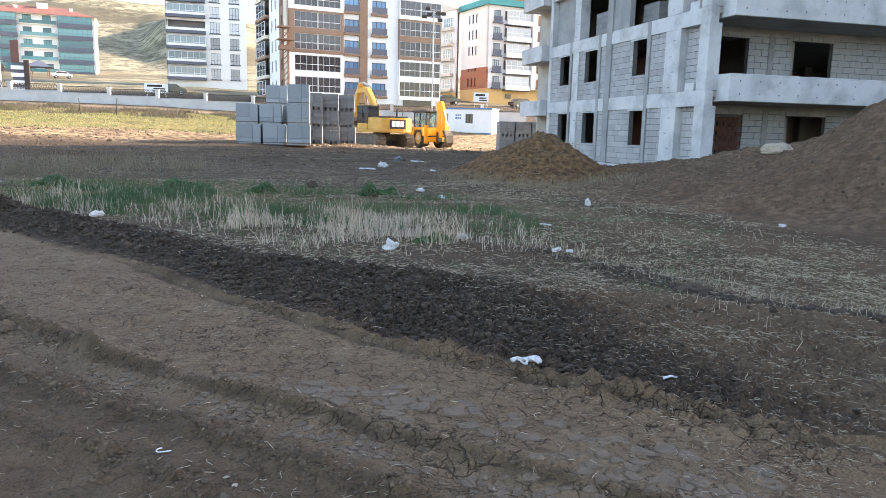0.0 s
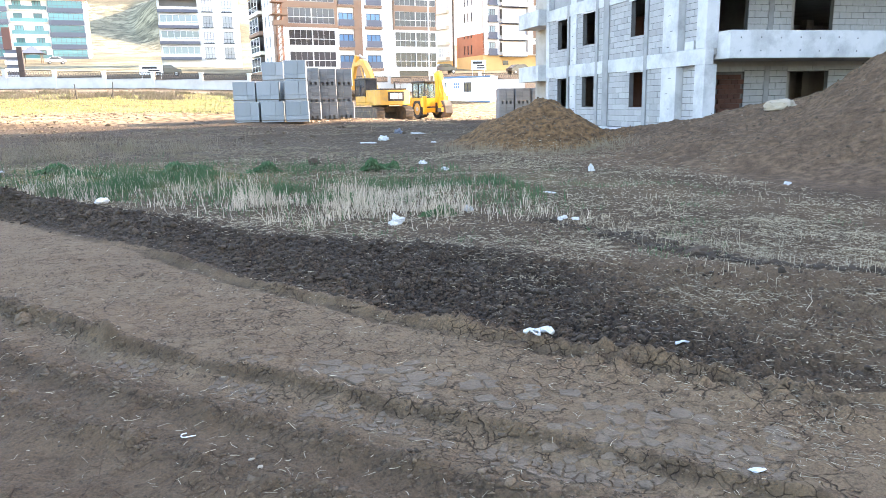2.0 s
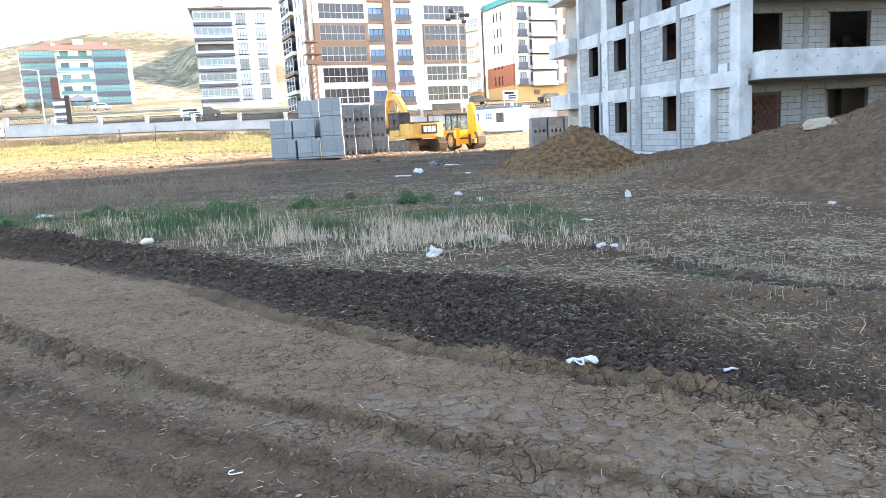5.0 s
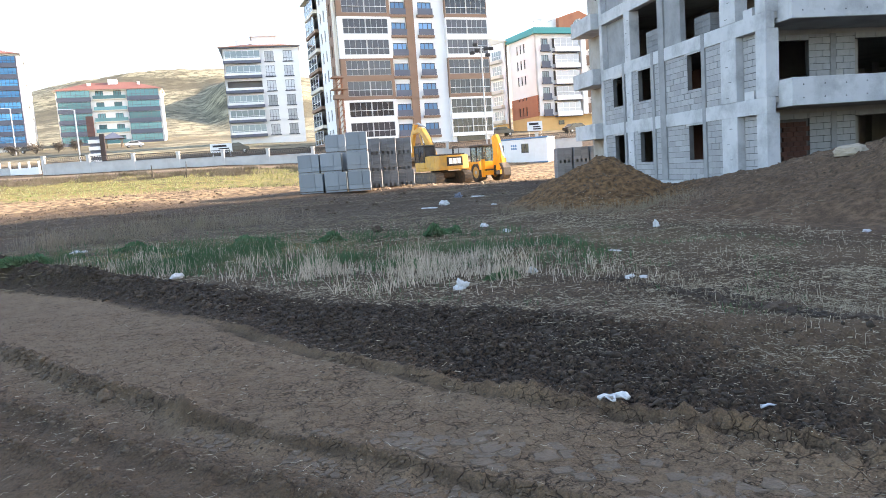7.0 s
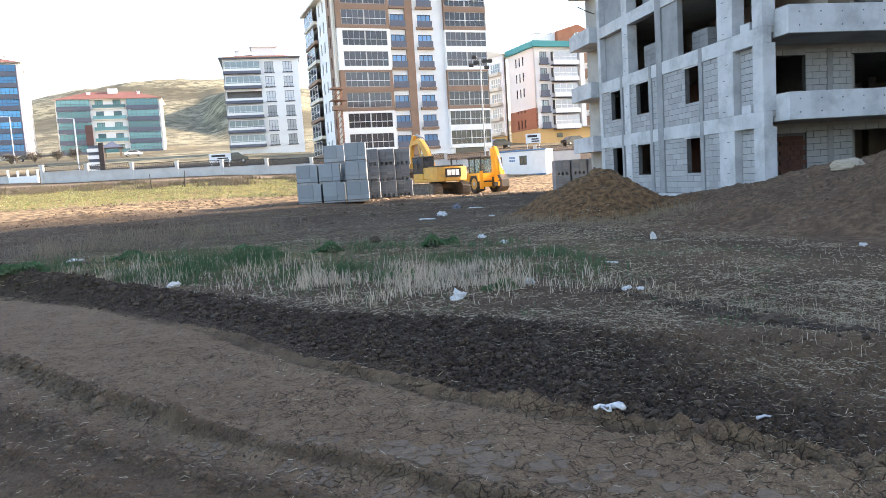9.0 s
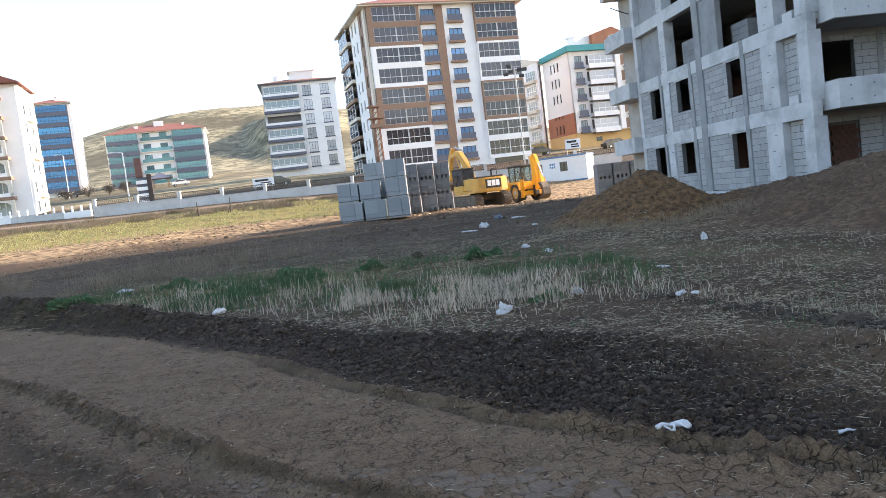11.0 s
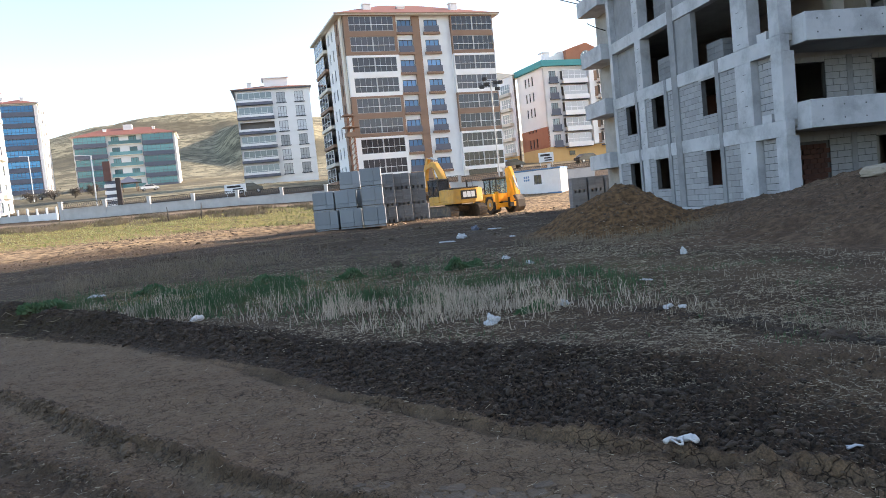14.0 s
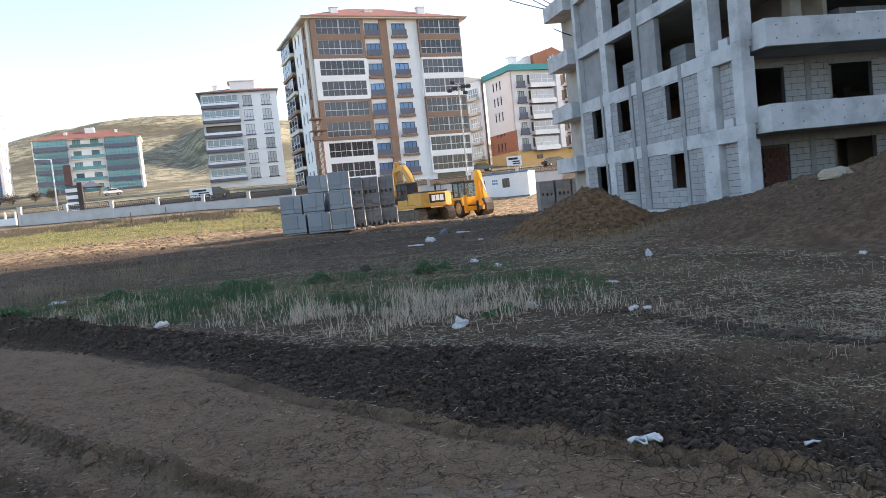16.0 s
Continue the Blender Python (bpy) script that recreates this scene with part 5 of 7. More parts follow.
def backhoe():
    x, y = 13.75, 55.4
    t = thing("backhoe_loader", pose(x, y, zg(x, y) - 0.02, 0, 0, 18), "orange-yellow backhoe loader with folded rear digging arm", "backhoe loader")
    for sx in (-1, 1):
        wheel(t, sx * 0.9, -0.55, 0.76, 0.48)
        wheel(t, sx * 0.88, 1.75, 0.55, 0.36)
        bm = bmesh.new()
        plate(bm, [(-1.35, 0.95), (-1.2, 1.6), (0.15, 1.6), (0.35, 0.95), (0.2, 0.95), (0.0, 1.42), (-1.05, 1.42), (-1.2, 0.95)], sx * 0.62, sx * 1.16)
        part("mudguard", bm, ORANGE, t)
        # stabiliser legs
        boxes("stabiliser", [(sx * 1.0 - 0.12, -1.62, 0.35, sx * 1.0 + 0.12, -1.38, 1.75)], ORANGE, t, bevel=0.02)
        boxes("stabiliser_foot", [(sx * 1.0 - 0.22, -1.72, 0.28, sx * 1.0 + 0.22, -1.28, 0.36)], IRON, t)
    boxes("chassis", [(-0.5, -1.4, 0.55, 0.5, 2.4, 0.95)], IRON, t, bevel=0.04)
    plate_part("bonnet", [(0.75, 0.95), (0.75, 1.75), (2.3, 1.5), (2.4, 0.9)], -0.5, 0.5, ORANGE, t, bevel=0.05)
    boxes("cab_base", [(-0.75, -1.1, 0.95, 0.75, 0.75, 1.6)], ORANGE, t, bevel=0.04)
    for px in (-0.76, 0.67):
        for py in (-1.12, -0.2, 0.66):
            boxes("cab_post", [(px, py, 1.58, px + 0.09, py + 0.09, 2.75)], IRON, t)
    boxes("cab_roof", [(-0.84, -1.25, 2.74, 0.84, 0.85, 2.92)], IRON, t, bevel=0.05)
    boxes("cab_glass", [(-0.73, -1.1, 1.6, -0.71, 0.7, 2.74), (0.71, -1.1, 1.6, 0.73, 0.7, 2.74), (-0.66, -1.11, 1.6, 0.66, -1.09, 2.74), (-0.66, 0.69, 1.6, 0.66, 0.71, 2.74)], GLASS_CAB, t, "clear cab glass")
    boxes("seat", [(-0.25, -0.5, 1.3, 0.25, 0.0, 1.75), (-0.25, -0.1, 1.75, 0.25, 0.02, 2.35)], BLACK, t, bevel=0.04)
    tubes("exhaust", [((0.35, 1.1, 1.6), (0.35, 1.1, 2.9), 0.05)], IRON, t)
    boxes("rear_frame", [(-1.15, -1.75, 0.5, 1.15, -1.42, 0.85)], ORANGE, t, bevel=0.03)
    boxes("kingpost", [(-0.2, -2.05, 0.5, 0.2, -1.74, 1.25)], IRON, t, bevel=0.03)
    plate_part("boom", [(-1.8, 0.75), (-2.05, 0.8), (-2.35, 2.0), (-2.1, 3.3), (-1.85, 3.55), (-1.6, 3.4), (-1.75, 2.2), (-1.65, 1.3)], -0.17, 0.19, ORANGE, t, "orange rear boom", 0.03)
    plate_part("dipper", [(-1.85, 3.5), (-2.15, 3.62), (-2.4, 3.3), (-2.95, 1.3), (-2.75, 1.2), (-2.3, 2.6)], -0.14, 0.16, ORANGE, t, "orange dipper arm", 0.025)
    plate_part("rear_bucket", [(-2.7, 1.35), (-3.0, 1.4), (-3.35, 1.0), (-3.4, 0.45), (-3.1, 0.15), (-2.7, 0.1), (-2.75, 0.25), (-3.05, 0.45), (-3.1, 0.85), (-2.9, 1.1)], -0.32, 0.34, TRACKM, t, "worn steel bucket", 0.015)
    tubes("boom_ram", [((0.0, -1.6, 1.3), (0.0, -1.62, 2.6), 0.07), ((0.0, -2.45, 2.9), (0.0, -2.95, 1.9), 0.06)], STEEL, t)
    # front shovel, lowered
    plate_part("loader_arm", [(0.9, 1.5), (0.9, 1.7), (2.6, 1.3), (3.1, 0.5), (2.95, 0.4), (2.4, 1.1)], 0.62, 0.74, ORANGE, t, bevel=0.02)
    plate_part("loader_arm", [(0.9, 1.5), (0.9, 1.7), (2.6, 1.3), (3.1, 0.5), (2.95, 0.4), (2.4, 1.1)], -0.74, -0.62, ORANGE, t, bevel=0.02)
    plate_part("shovel", [(2.95, 0.1), (2.95, 0.9), (3.1, 1.0), (3.2, 0.3), (3.9, 0.15), (3.9, 0.08)], -1.15, 1.15, TRACKM, t, bevel=0.01)
    bm = bmesh.new()
    prism(bm, [(-0.02, 0), (0.1, 0), (0.1, 0.4), (0.0, 0.4)], 0, 0.01)
    prism(bm, [(0.16, 0), (0.3, 0), (0.3, 0.4), (0.16, 0.4)], 0, 0.01)
    part("emblem", bm, FRAME_W, t, "plain white emblem shapes", pose(0.2, -1.78, 2.35, 0, 0, 90))
    return t


excavator(), backhoe()


# ---- site office container ----
def site_office():
    a, b = Vector((18.99, 72.25)), Vector((23.79, 68.75))
    d = b - a
    ln = d.length
    m = pose(a.x, a.y, zg(21.4, 70.5) - 0.12, 0, 0, math.degrees(math.atan2(d.y, d.x)))
    t = thing("site_office", m, "white container site office with blue base and windows", "container")
    ops = [(0.5, 1.2, 1.05, 2.0), (3.1, 3.9, 1.05, 2.0), (4.6, 5.5, 0.1, 2.1)]
    wall_part("wall", ops, 0.0, ln, 0.1, 2.45, WHITE, t, (0, 0.08))
    boxes("end_wall", [(ln - 0.08, 0.081, 0.1, ln, 2.4, 2.45)], WHITE, t)
    boxes("end_wall", [(0, 0.081, 0.1, 0.08, 2.4, 2.45)], WHITE, t)
    boxes("back_wall", [(0.081, 2.33, 0.1, ln - 0.081, 2.4, 2.45)], WHITE, t)
    boxes("roof", [(-0.06, -0.1, 2.46, ln + 0.06, 2.5, 2.6)], BLUE, t, "blue-grey roof edge", bevel=0.02)
    boxes("base_frame", [(0, -0.02, -0.05, ln, 2.42, 0.09)], BLUE, t, "blue base frame")
    for x in (0.2, ln / 2, ln - 0.5):
        for y in (0.0, 2.0):
            boxes("support_block", [(x, y, -0.35, x + 0.3, y + 0.3, -0.051)], CONCRETE, t)
    w = window_kind("office_window", 0.7, 0.95, 1, (), FRAME_D, GLASS_PALE)
    put_window(w, t, 0.5, 1.05, 0.0)
    w2 = window_kind("office_window", 0.8, 0.95, 2, (), FRAME_D, GLASS_DARK)
    put_window(w2, t, 3.1, 1.05, 0.0)
    boxes("door", [(4.6, 0.02, 0.1, 5.5, 0.06, 2.1)], WHITE, t)
    boxes("lettering_bar", [(2.0 + i * 0.22, -0.006, z, 2.0 + i * 0.22 + 0.16, -0.002, z + 0.2) for i in range(3) for z in (1.45, 1.75)], BLUE, t, "unreadable blue lettering as bars")
    return t


site_office()


# ---- masts, signs, posts, cables ----
def floodlight_mast():
    x, y = 20.2, 79.5
    t = thing("floodlight_mast", pose(x, y, zg(x, y)), "tall grey mast with a cluster of floodlights", "mast")
    tubes("pole", [((0, 0, -0.2), (0, 0, 12.2), 0.085)], WALLGREY, t)
    tubes("crossarm", [((-1.0, 0, 11.6), (1.0, 0, 11.9), 0.05), ((-0.6, 0, 12.3), (0.7, 0, 12.3), 0.05)], STEEL, t)
    for px, pz in ((-1.1, 11.5), (-0.5, 11.75), (0.5, 11.9), (1.1, 11.9), (-0.7, 12.4), (0.7, 11.2)):
        boxes("floodlight", [(px - 0.28, -0.3, pz - 0.18, px + 0.28, 0.0, pz + 0.2)], IRON, t, "dark floodlight head", bevel=0.06)
    return t


def hoist_mast():
    """Rusty lattice lift mast standing against the tower."""
    t = thing("lattice_hoist", pose(5.0, 102.3, zg(5, 102.3), 0, 0, 11), "rusty lattice construction hoist mast beside the tower", "hoist")
    bm = bmesh.new()
    for px in (-0.35, 0.35):
        for py in (-0.35, 0.35):
            tube(bm, (px, py, 0), (px, py, 10.6), 0.05, sides=6)
    for k in range(14):
        z = k * 0.75
        for py in (-0.35, 0.35):
            tube(bm, (-0.35, py, z), (0.35, py, z + 0.75), 0.03, sides=5)
        tube(bm, (0.35, -0.35, z), (0.35, 0.35, z + 0.75), 0.03, sides=5)
    part("mast", bm, pbr("rusty_steel", (0.2, 0.08, 0.04), (0.32, 0.15, 0.08), 6, 0.9, 0.2, 30), t)
    boxes("hoist_platform", [(-1.1, -0.9, 8.6, 1.1, 0.9, 8.75), (-1.1, -0.9, 9.4, 1.1, -0.82, 9.5), (-1.1, -0.9, 10.2, 0.6, 0.6, 10.4), (-0.9, -0.6, 7.3, 0.6, 0.6, 7.9)], BROWN, t, "rusty hoist platform")
    return t


SIGN_D = pbr("dark_brown_panel", (0.035, 0.022, 0.02), (0.055, 0.035, 0.03), 2, 0.6, 0)
SIGN_B = pbr("red_brown_panel", (0.11, 0.05, 0.04), (0.15, 0.07, 0.055), 2, 0.6, 0)


def entrance_sign():
    x, y = -25.6, 95.2
    z = zg(x, y)
    t = thing("entrance_sign", pose(x, y, z, 0, 0, 6), "brown and white striped entrance pylon", "sign")
    boxes("pylon", [(0.0, 0, 0, 0.55, 0.5, 4.3)], SIGN_D, t, "dark brown pylon")
    [boxes("panel", [(-1.35, 0.1, 0.6 + k * 0.85, -0.02, 0.4, 1.05 + k * 0.85)], PLASTER, t, "white panel") for k in range(4)]
    boxes("panel_back", [(-1.25, 0.41, 0.2, -0.03, 0.55, 4.0)], SLATE, t)
    boxes("brown_slab", [(-1.3, 0.2, 4.005, -0.45, 0.4, 6.5)], SIGN_B, t)
    return t


def street_lamp(x, y, h):
    t = thing("street_lamp", pose(x, y, zg(x, y)), "pale street lamp with a bent arm", "street lamp", "street lamps on the slope")
    tubes("pole", [((0, 0, -0.2), (0, 0, h), 0.09)], WHITE, t)
    tubes("arm", [((0, 0, h), (-1.4, 0, h + 0.15), 0.05)], WHITE, t)
    boxes("lamp_head", [(-2.0, -0.12, h + 0.08, -1.3, 0.12, h + 0.2)], WHITE, t, bevel=0.04)
    return t


def notice_board(x, y, w, h, lift, rz):
    t = thing("notice_board", pose(x, y, zg(x, y) + lift, 0, 0, rz), "white sign board with dark lettering bars", "sign", "white sign boards")
    boxes("board", [(0, 0, 0, w, 0.06, h)], WHITE, t, bevel=0.01)
    boxes("lettering_bar", [(w * 0.12, -0.012, h * 0.62, w * 0.75, -0.004, h * 0.85), (w * 0.38, -0.012, h * 0.36, w * 0.86, -0.004, h * 0.5), (w * 0.38, -0.012, h * 0.14, w * 0.9, -0.004, h * 0.27)], IRON, t, "unreadable lettering as bars")
    for u in (0.1, 0.9):
        tubes("post", [((w * u, 0.1, -lift - 0.2), (w * u, 0.1, h), 0.05)], STEEL, t)
    return t


def field_post(x, y, h, lean):
    t = thing("fence_post", pose(x, y, zg(x, y), 0, lean), "weathered wooden field post", "post", "posts in the field")
    bm = bmesh.new()
    tube(bm, (0, 0, -0.2), (0.03, 0, h), 0.055, 0.04, sides=7)
    part("stake", bm, WOOD, t)
    bm = bmesh.new()
    tube(bm, (-0.25, 0, -0.05), (-0.03, 0, 0.55), 0.05, 0.03, sides=6)
    part("brace", bm, WOOD, t)


floodlight_mast(), hoist_mast(), entrance_sign()
street_lamp(-29.2, 99.0, 7.4), street_lamp(-66.0, 178.0, 10.5)
notice_board(34.0, 107.8, 2.4, 1.5, 0.9, -6), notice_board(-13.6, 104.0, 3.0, 1.2, 0.6, -2)
field_post(-14.6, 70.3, 1.35, -4), field_post(-11.5, 69.6, 1.5, 3)


def cable(name, p, q, sag, r, label):
    p, q = Vector(p), Vector(q)
    bm = bmesh.new()
    pts = [p.lerp(q, k / 12) - Vector((0, 0, sag * 4 * (k / 12) * (1 - k / 12))) for k in range(13)]
    for a, b in zip(pts, pts[1:]):
        tube(bm, a, b, r, sides=5)
    ob = part(name, bm, IRON, None)
    return tagged(ob, label, "cable", "cables on the block")


cable("power_cable", (15.95, 40.4, 12.5), (19.28, 69.9, 23.4), 0.2, 0.035, "thin dark overhead cable tied to the block")
cable("power_cable", (16.0, 39.6, 12.3), (22.31, 70.0, 24.29), 0.2, 0.035, "thin dark overhead cable tied to the block")
cable("power_cable", (16.0, 39.2, 12.4), (22.81, 70.0, 24.79), 0.2, 0.03, "thin dark overhead cable tied to the block")
cable("power_cable", (15.67, 38.5, 10.86), (16.72, 38.5, 10.42), 0.03, 0.03, "short dark cable end at a balcony")


# ---- parked cars, shrubs, gazebo on the slope ----
def car(x, y, rz, mat, label):
    t = thing("parked_car", pose(x, y, zg(x, y) + 0.02, 0, 0, rz), label, "car")
    body = [(-2.1, 0.45), (-2.15, 0.95), (-1.7, 1.05), (-1.0, 1.55), (0.7, 1.58), (1.4, 1.08), (2.05, 0.95), (2.15, 0.5)]
    bm = bmesh.new()
    prism(bm, body, -0.85, 0.85)
    bmesh.ops.bevel(bm, geom=list(bm.edges), offset=0.07, segments=2, affect="EDGES")
    part("body", bm, mat, t)
    for s in (-0.87, 0.85):
        bm = bmesh.new()
        prism(bm, [(-1.45, 1.08), (-0.95, 1.48), (0.62, 1.5), (1.15, 1.1)], s, s + 0.02)
        part("side_window", bm, GLASS_DARK, t)
    for wx in (-1.3, 1.35):
        for s in (-1, 1):
            bm = bmesh.new()
            tube(bm, (wx, s * 0.68, 0.33), (wx, s * 0.88, 0.33), 0.33, sides=16)
            wh = part("wheel", bm, BLACK, t)
            bm = bmesh.new()
            tube(bm, (wx, s * 0.7, 0.33), (wx, s * 0.9, 0.33), 0.2, sides=12)
            part("rim", bm, STEEL, wh)
    return t


PAINT_D = pbr("dark_car_paint", (0.03, 0.03, 0.035), (0.05, 0.05, 0.055), 2, 0.25, 0, clear=0.6)
PAINT_W = pbr("white_car_paint", (0.7, 0.7, 0.7), (0.76, 0.76, 0.76), 2, 0.3, 0, clear=0.6)
car(43.6, 112.0, 15, PAINT_D, "dark parked car in front of the ochre wall")
car(32.0, 116.5, 8, PAINT_D, "dark parked car behind the fence")
car(-41.0, 181.0, 20, PAINT_W, "white parked van by the gazebo")
car(-66.0, 186.0, 10, PAINT_D, "dark parked car below the blue house")
car(-11.0, 112.0, 5, PAINT_D, "dark parked car behind the railing")


def gazebo():
    x, y = -47.0, 187.0
    t = thing("gazebo", pose(x, y, zg(x, y), 0, 0, 8), "small garden gazebo with a dark hipped roof", "gazebo")
    for px in (-1.8, 1.8):
        for py in (-1.8, 1.8):
            boxes("post", [(px - 0.1, py - 0.1, 0, px + 0.1, py + 0.1, 2.3)], BROWN, t)
    bm = bmesh.new()
    v = [bm.verts.new(p) for p in ((-2.7, -2.7, 2.2), (2.7, -2.7, 2.2), (2.7, 2.7, 2.2), (-2.7, 2.7, 2.2), (0, 0, 3.9))]
    for f in ((0, 1, 4), (1, 2, 4), (2, 3, 4), (3, 0, 4), (3, 2, 1, 0)):
        bm.faces.new([v[i] for i in f])
    part("roof", bm, SLATE, t)
    return t


gazebo()


def leaves(points, size, seed):
    """Many small two-sided leaf blades round the given points."""
    rng = np.random.default_rng(seed)
    n = len(points)
    a = rng.normal(size=(n, 3))
    a /= np.linalg.norm(a, axis=1)[:, None]
    b = np.cross(a, rng.normal(size=(n, 3)))
    b /= np.linalg.norm(b, axis=1)[:, None]
    s = size * rng.uniform(0.6, 1.4, (n, 1))
    v = np.stack([points - a * s, points + b * s * 0.4, points + a * s, points - b * s * 0.4], 1).reshape(-1, 3)
    me = bpy.data.meshes.new("leaves")
    me.from_pydata(v.tolist(), [], np.arange(n * 4).reshape(-1, 4).tolist())
    return me


def shrub(x, y, h, w, mat, seed, label):
    t = thing("shrub", pose(x, y, zg(x, y) - 0.05), label, "shrub", "shrubs on the slope")
    rng = np.random.default_rng(seed)
    bm = bmesh.new()
    tips = []
    for k in range(9):
        a = rng.uniform(0, 2 * math.pi)
        p = (w * 0.4 * math.cos(a) * rng.uniform(0.3, 1), w * 0.4 * math.sin(a) * rng.uniform(0.3, 1), h * rng.uniform(0.5, 0.95))
        tube(bm, (0, 0, 0), p, 0.05, 0.012, sides=5)
        tips.append(p)
    part("branch", bm, WOOD, t)
    pts = np.concatenate([rng.normal(p, (w * 0.16, w * 0.16, h * 0.16), (170, 3)) for p in tips])
    pts[:, 2] = np.abs(pts[:, 2])
    link("crown", leaves(pts, 0.13, seed), mat, t)
    return t


for i, (x, y, h, w) in enumerate(((-61, 176, 3.2, 5), (-57, 178, 2.6, 4), (-52.5, 176, 3.0, 3.4), (-64.5, 172, 2.4, 4))):
    shrub(x, y, h * 0.8, w * 0.8, WOOD, 40 + i, "bare dark garden shrub")


# ---- things inside the unfinished block ----
def stored_blocks(x, y, z, nx, ny, nz, rz):
    t = thing("stored_blocks", pose(x, y, z, 0, 0, rz), "film-wrapped concrete blocks stored on an open floor", "block pallet", "block stacks on the open floors")
    me = box_mesh("block", [(0.004, 0.004, 0.002, 0.396, 0.596, 0.246)], PUMICE, 0.008)
    for i in range(nx):
        for j in range(ny):
            for k in range(nz):
                link("block", me, None, t, "", pose(i * 0.4, j * 0.6, k * 0.25))


for lev in (2, 3):
    z = lev * PITCH + 0.33
    stored_blocks(17.0, 32.0, z, 3, 2, 5, 0)
    stored_blocks(17.1, 27.6, z, 2, 2, 4, 2)
stored_blocks(22.4, 24.9, 2 * PITCH + 0.33, 6, 1, 6, 0)
stored_blocks(21.3, 25.3, 2 * PITCH + 0.33, 3, 1, 4, 0)


def trestle():
    t = thing("trestle", pose(22.0, 23.6, 2 * PITCH + 0.14), "white painted steel trestle on the balcony", "trestle")
    tubes("rail", [((0, 0, 1.15), (1.9, 0, 1.15), 0.035), ((0, 0.6, 1.15), (1.9, 0.6, 1.15), 0.035)], WHITE, t)
    tubes("leg", [((0.1, 0, 0), (0.5, 0, 1.15), 0.03), ((0.9, 0, 0), (0.5, 0, 1.15), 0.03), ((1.0, 0, 0), (1.4, 0, 1.15), 0.03), ((1.8, 0, 0), (1.4, 0, 1.15), 0.03), ((0.2, 0.6, 0), (0.5, 0.6, 1.15), 0.03), ((1.7, 0.6, 0), (1.4, 0.6, 1.15), 0.03)], WHITE, t)


trestle()


# ---- litter and stones ----
def crumple(name, x, y, sx, sy, sz, mat, label, category, seed, lift=0.0, fold=0.35, sub=4):
    bm = bmesh.new()
    bmesh.ops.create_icosphere(bm, subdivisions=sub, radius=1.0)
    off = Vector((seed * 3.1, seed * 1.7, seed * 0.9))
    for v in bm.verts:
        q = v.co
        k = 1 + fold * noise.noise(q * 1.6 + off) + fold * 0.8 * abs(noise.noise(q * 3.7 + off)) - fold * 0.3 * abs(noise.noise(q * 8 + off))
        v.co = Vector((q.x * sx * k, q.y * sy * k, max(q.z, -0.35) * sz * k))
    ob = part(name, bm, mat, None, m=pose(x, y, zg(x, y) + sz * 0.25 + lift, 0, 0, seed * 40))
    return tagged(ob, label, category)


crumple("plastic_bag", 1.94, 8.93, 0.1, 0.07, 0.08, PLASTIC, "crumpled white plastic bag among the stubble", "bag", 1, fold=0.7)
# white bottle-like litter, built as a pale crumpled lump
crumple("stone", -2.47, 12.9, 0.24, 0.08, 0.07, WALLGREY, "long white piece of litter lying at the edge of the grass", "stone", 2)
crumple("stone_slab", 14.6, 16.75, 0.42, 0.28, 0.22, STONE, "large pale flat stone on the soil bank", "stone", 3, fold=0.22)
crumple("plastic_bag", 7.6, 14.4, 0.06, 0.06, 0.12, PLASTIC, "upright crumpled white plastic bag below the bank", "bag", 4, fold=0.5)
for i, (x, y, a, b, c) in enumerate(((4.15, 8.4, 0.1, 0.05, 0.03), (4.3, 8.3, 0.08, 0.04, 0.02), (5.15, 11.1, 0.12, 0.05, 0.015), (4.35, 26.0, 0.3, 0.14, 0.03), (5.1, 27.0, 0.2, 0.12, 0.13),
                                     (4.37, 17.5, 0.12, 0.09, 0.06), (4.6, 16.1, 0.14, 0.08, 0.05), (3.2, 9.7, 0.07, 0.06, 0.06), (-6.2, 19.8, 0.17, 0.09, 0.05), (9.7, 10.6, 0.16, 0.06, 0.03), (6.6, 25.0, 0.2, 0.1, 0.03), (7.4, 31.0, 0.4, 0.15, 0.03))):
    crumple("film_scrap", x, y, a, b, c, PLASTIC, "scrap of dirty white plastic film on the soil", "litter", 10 + i, fold=0.6, sub=3)


def torn_bag():
    """The flat torn bag lying on the tilled soil: a limp body with two loops."""
    x, y = 1.9, 3.85
    t = thing("torn_bag", pose(x, y, zg(x, y) + 0.015, 0, 0, -14) @ Matrix.Scale(0.8, 4), "torn white plastic bag lying on tilled soil", "bag")
    bm = bmesh.new()
    for path, r in ((((-0.1, 0.0), (-0.06, 0.02), (-0.02, 0.035), (0.03, 0.03), (0.075, 0.012), (0.1, -0.012)), 0.017), (((-0.055, 0.01), (-0.05, -0.02), (-0.02, -0.03), (0.005, -0.035)), 0.008), (((-0.02, 0.01), (0.0, 0.002), (0.005, -0.02)), 0.009), (((0.05, 0.015), (0.05, -0.012), (0.085, -0.02)), 0.009)):
        for i, ((ax, ay), (bx, by)) in enumerate(zip(path, path[1:])):
            tube(bm, (ax * 1.2, ay * 1.6, 0.025 + 0.015 * math.sin(i * 2)), (bx * 1.2, by * 1.6, 0.025 + 0.015 * math.sin(i * 2 + 2)), r * (1.3 + 0.5 * math.sin(i * 5)), r * (1.3 + 0.5 * math.sin(i * 5 + 5)), sides=8)
    part("film", bm, PLASTIC, t, smooth=True)


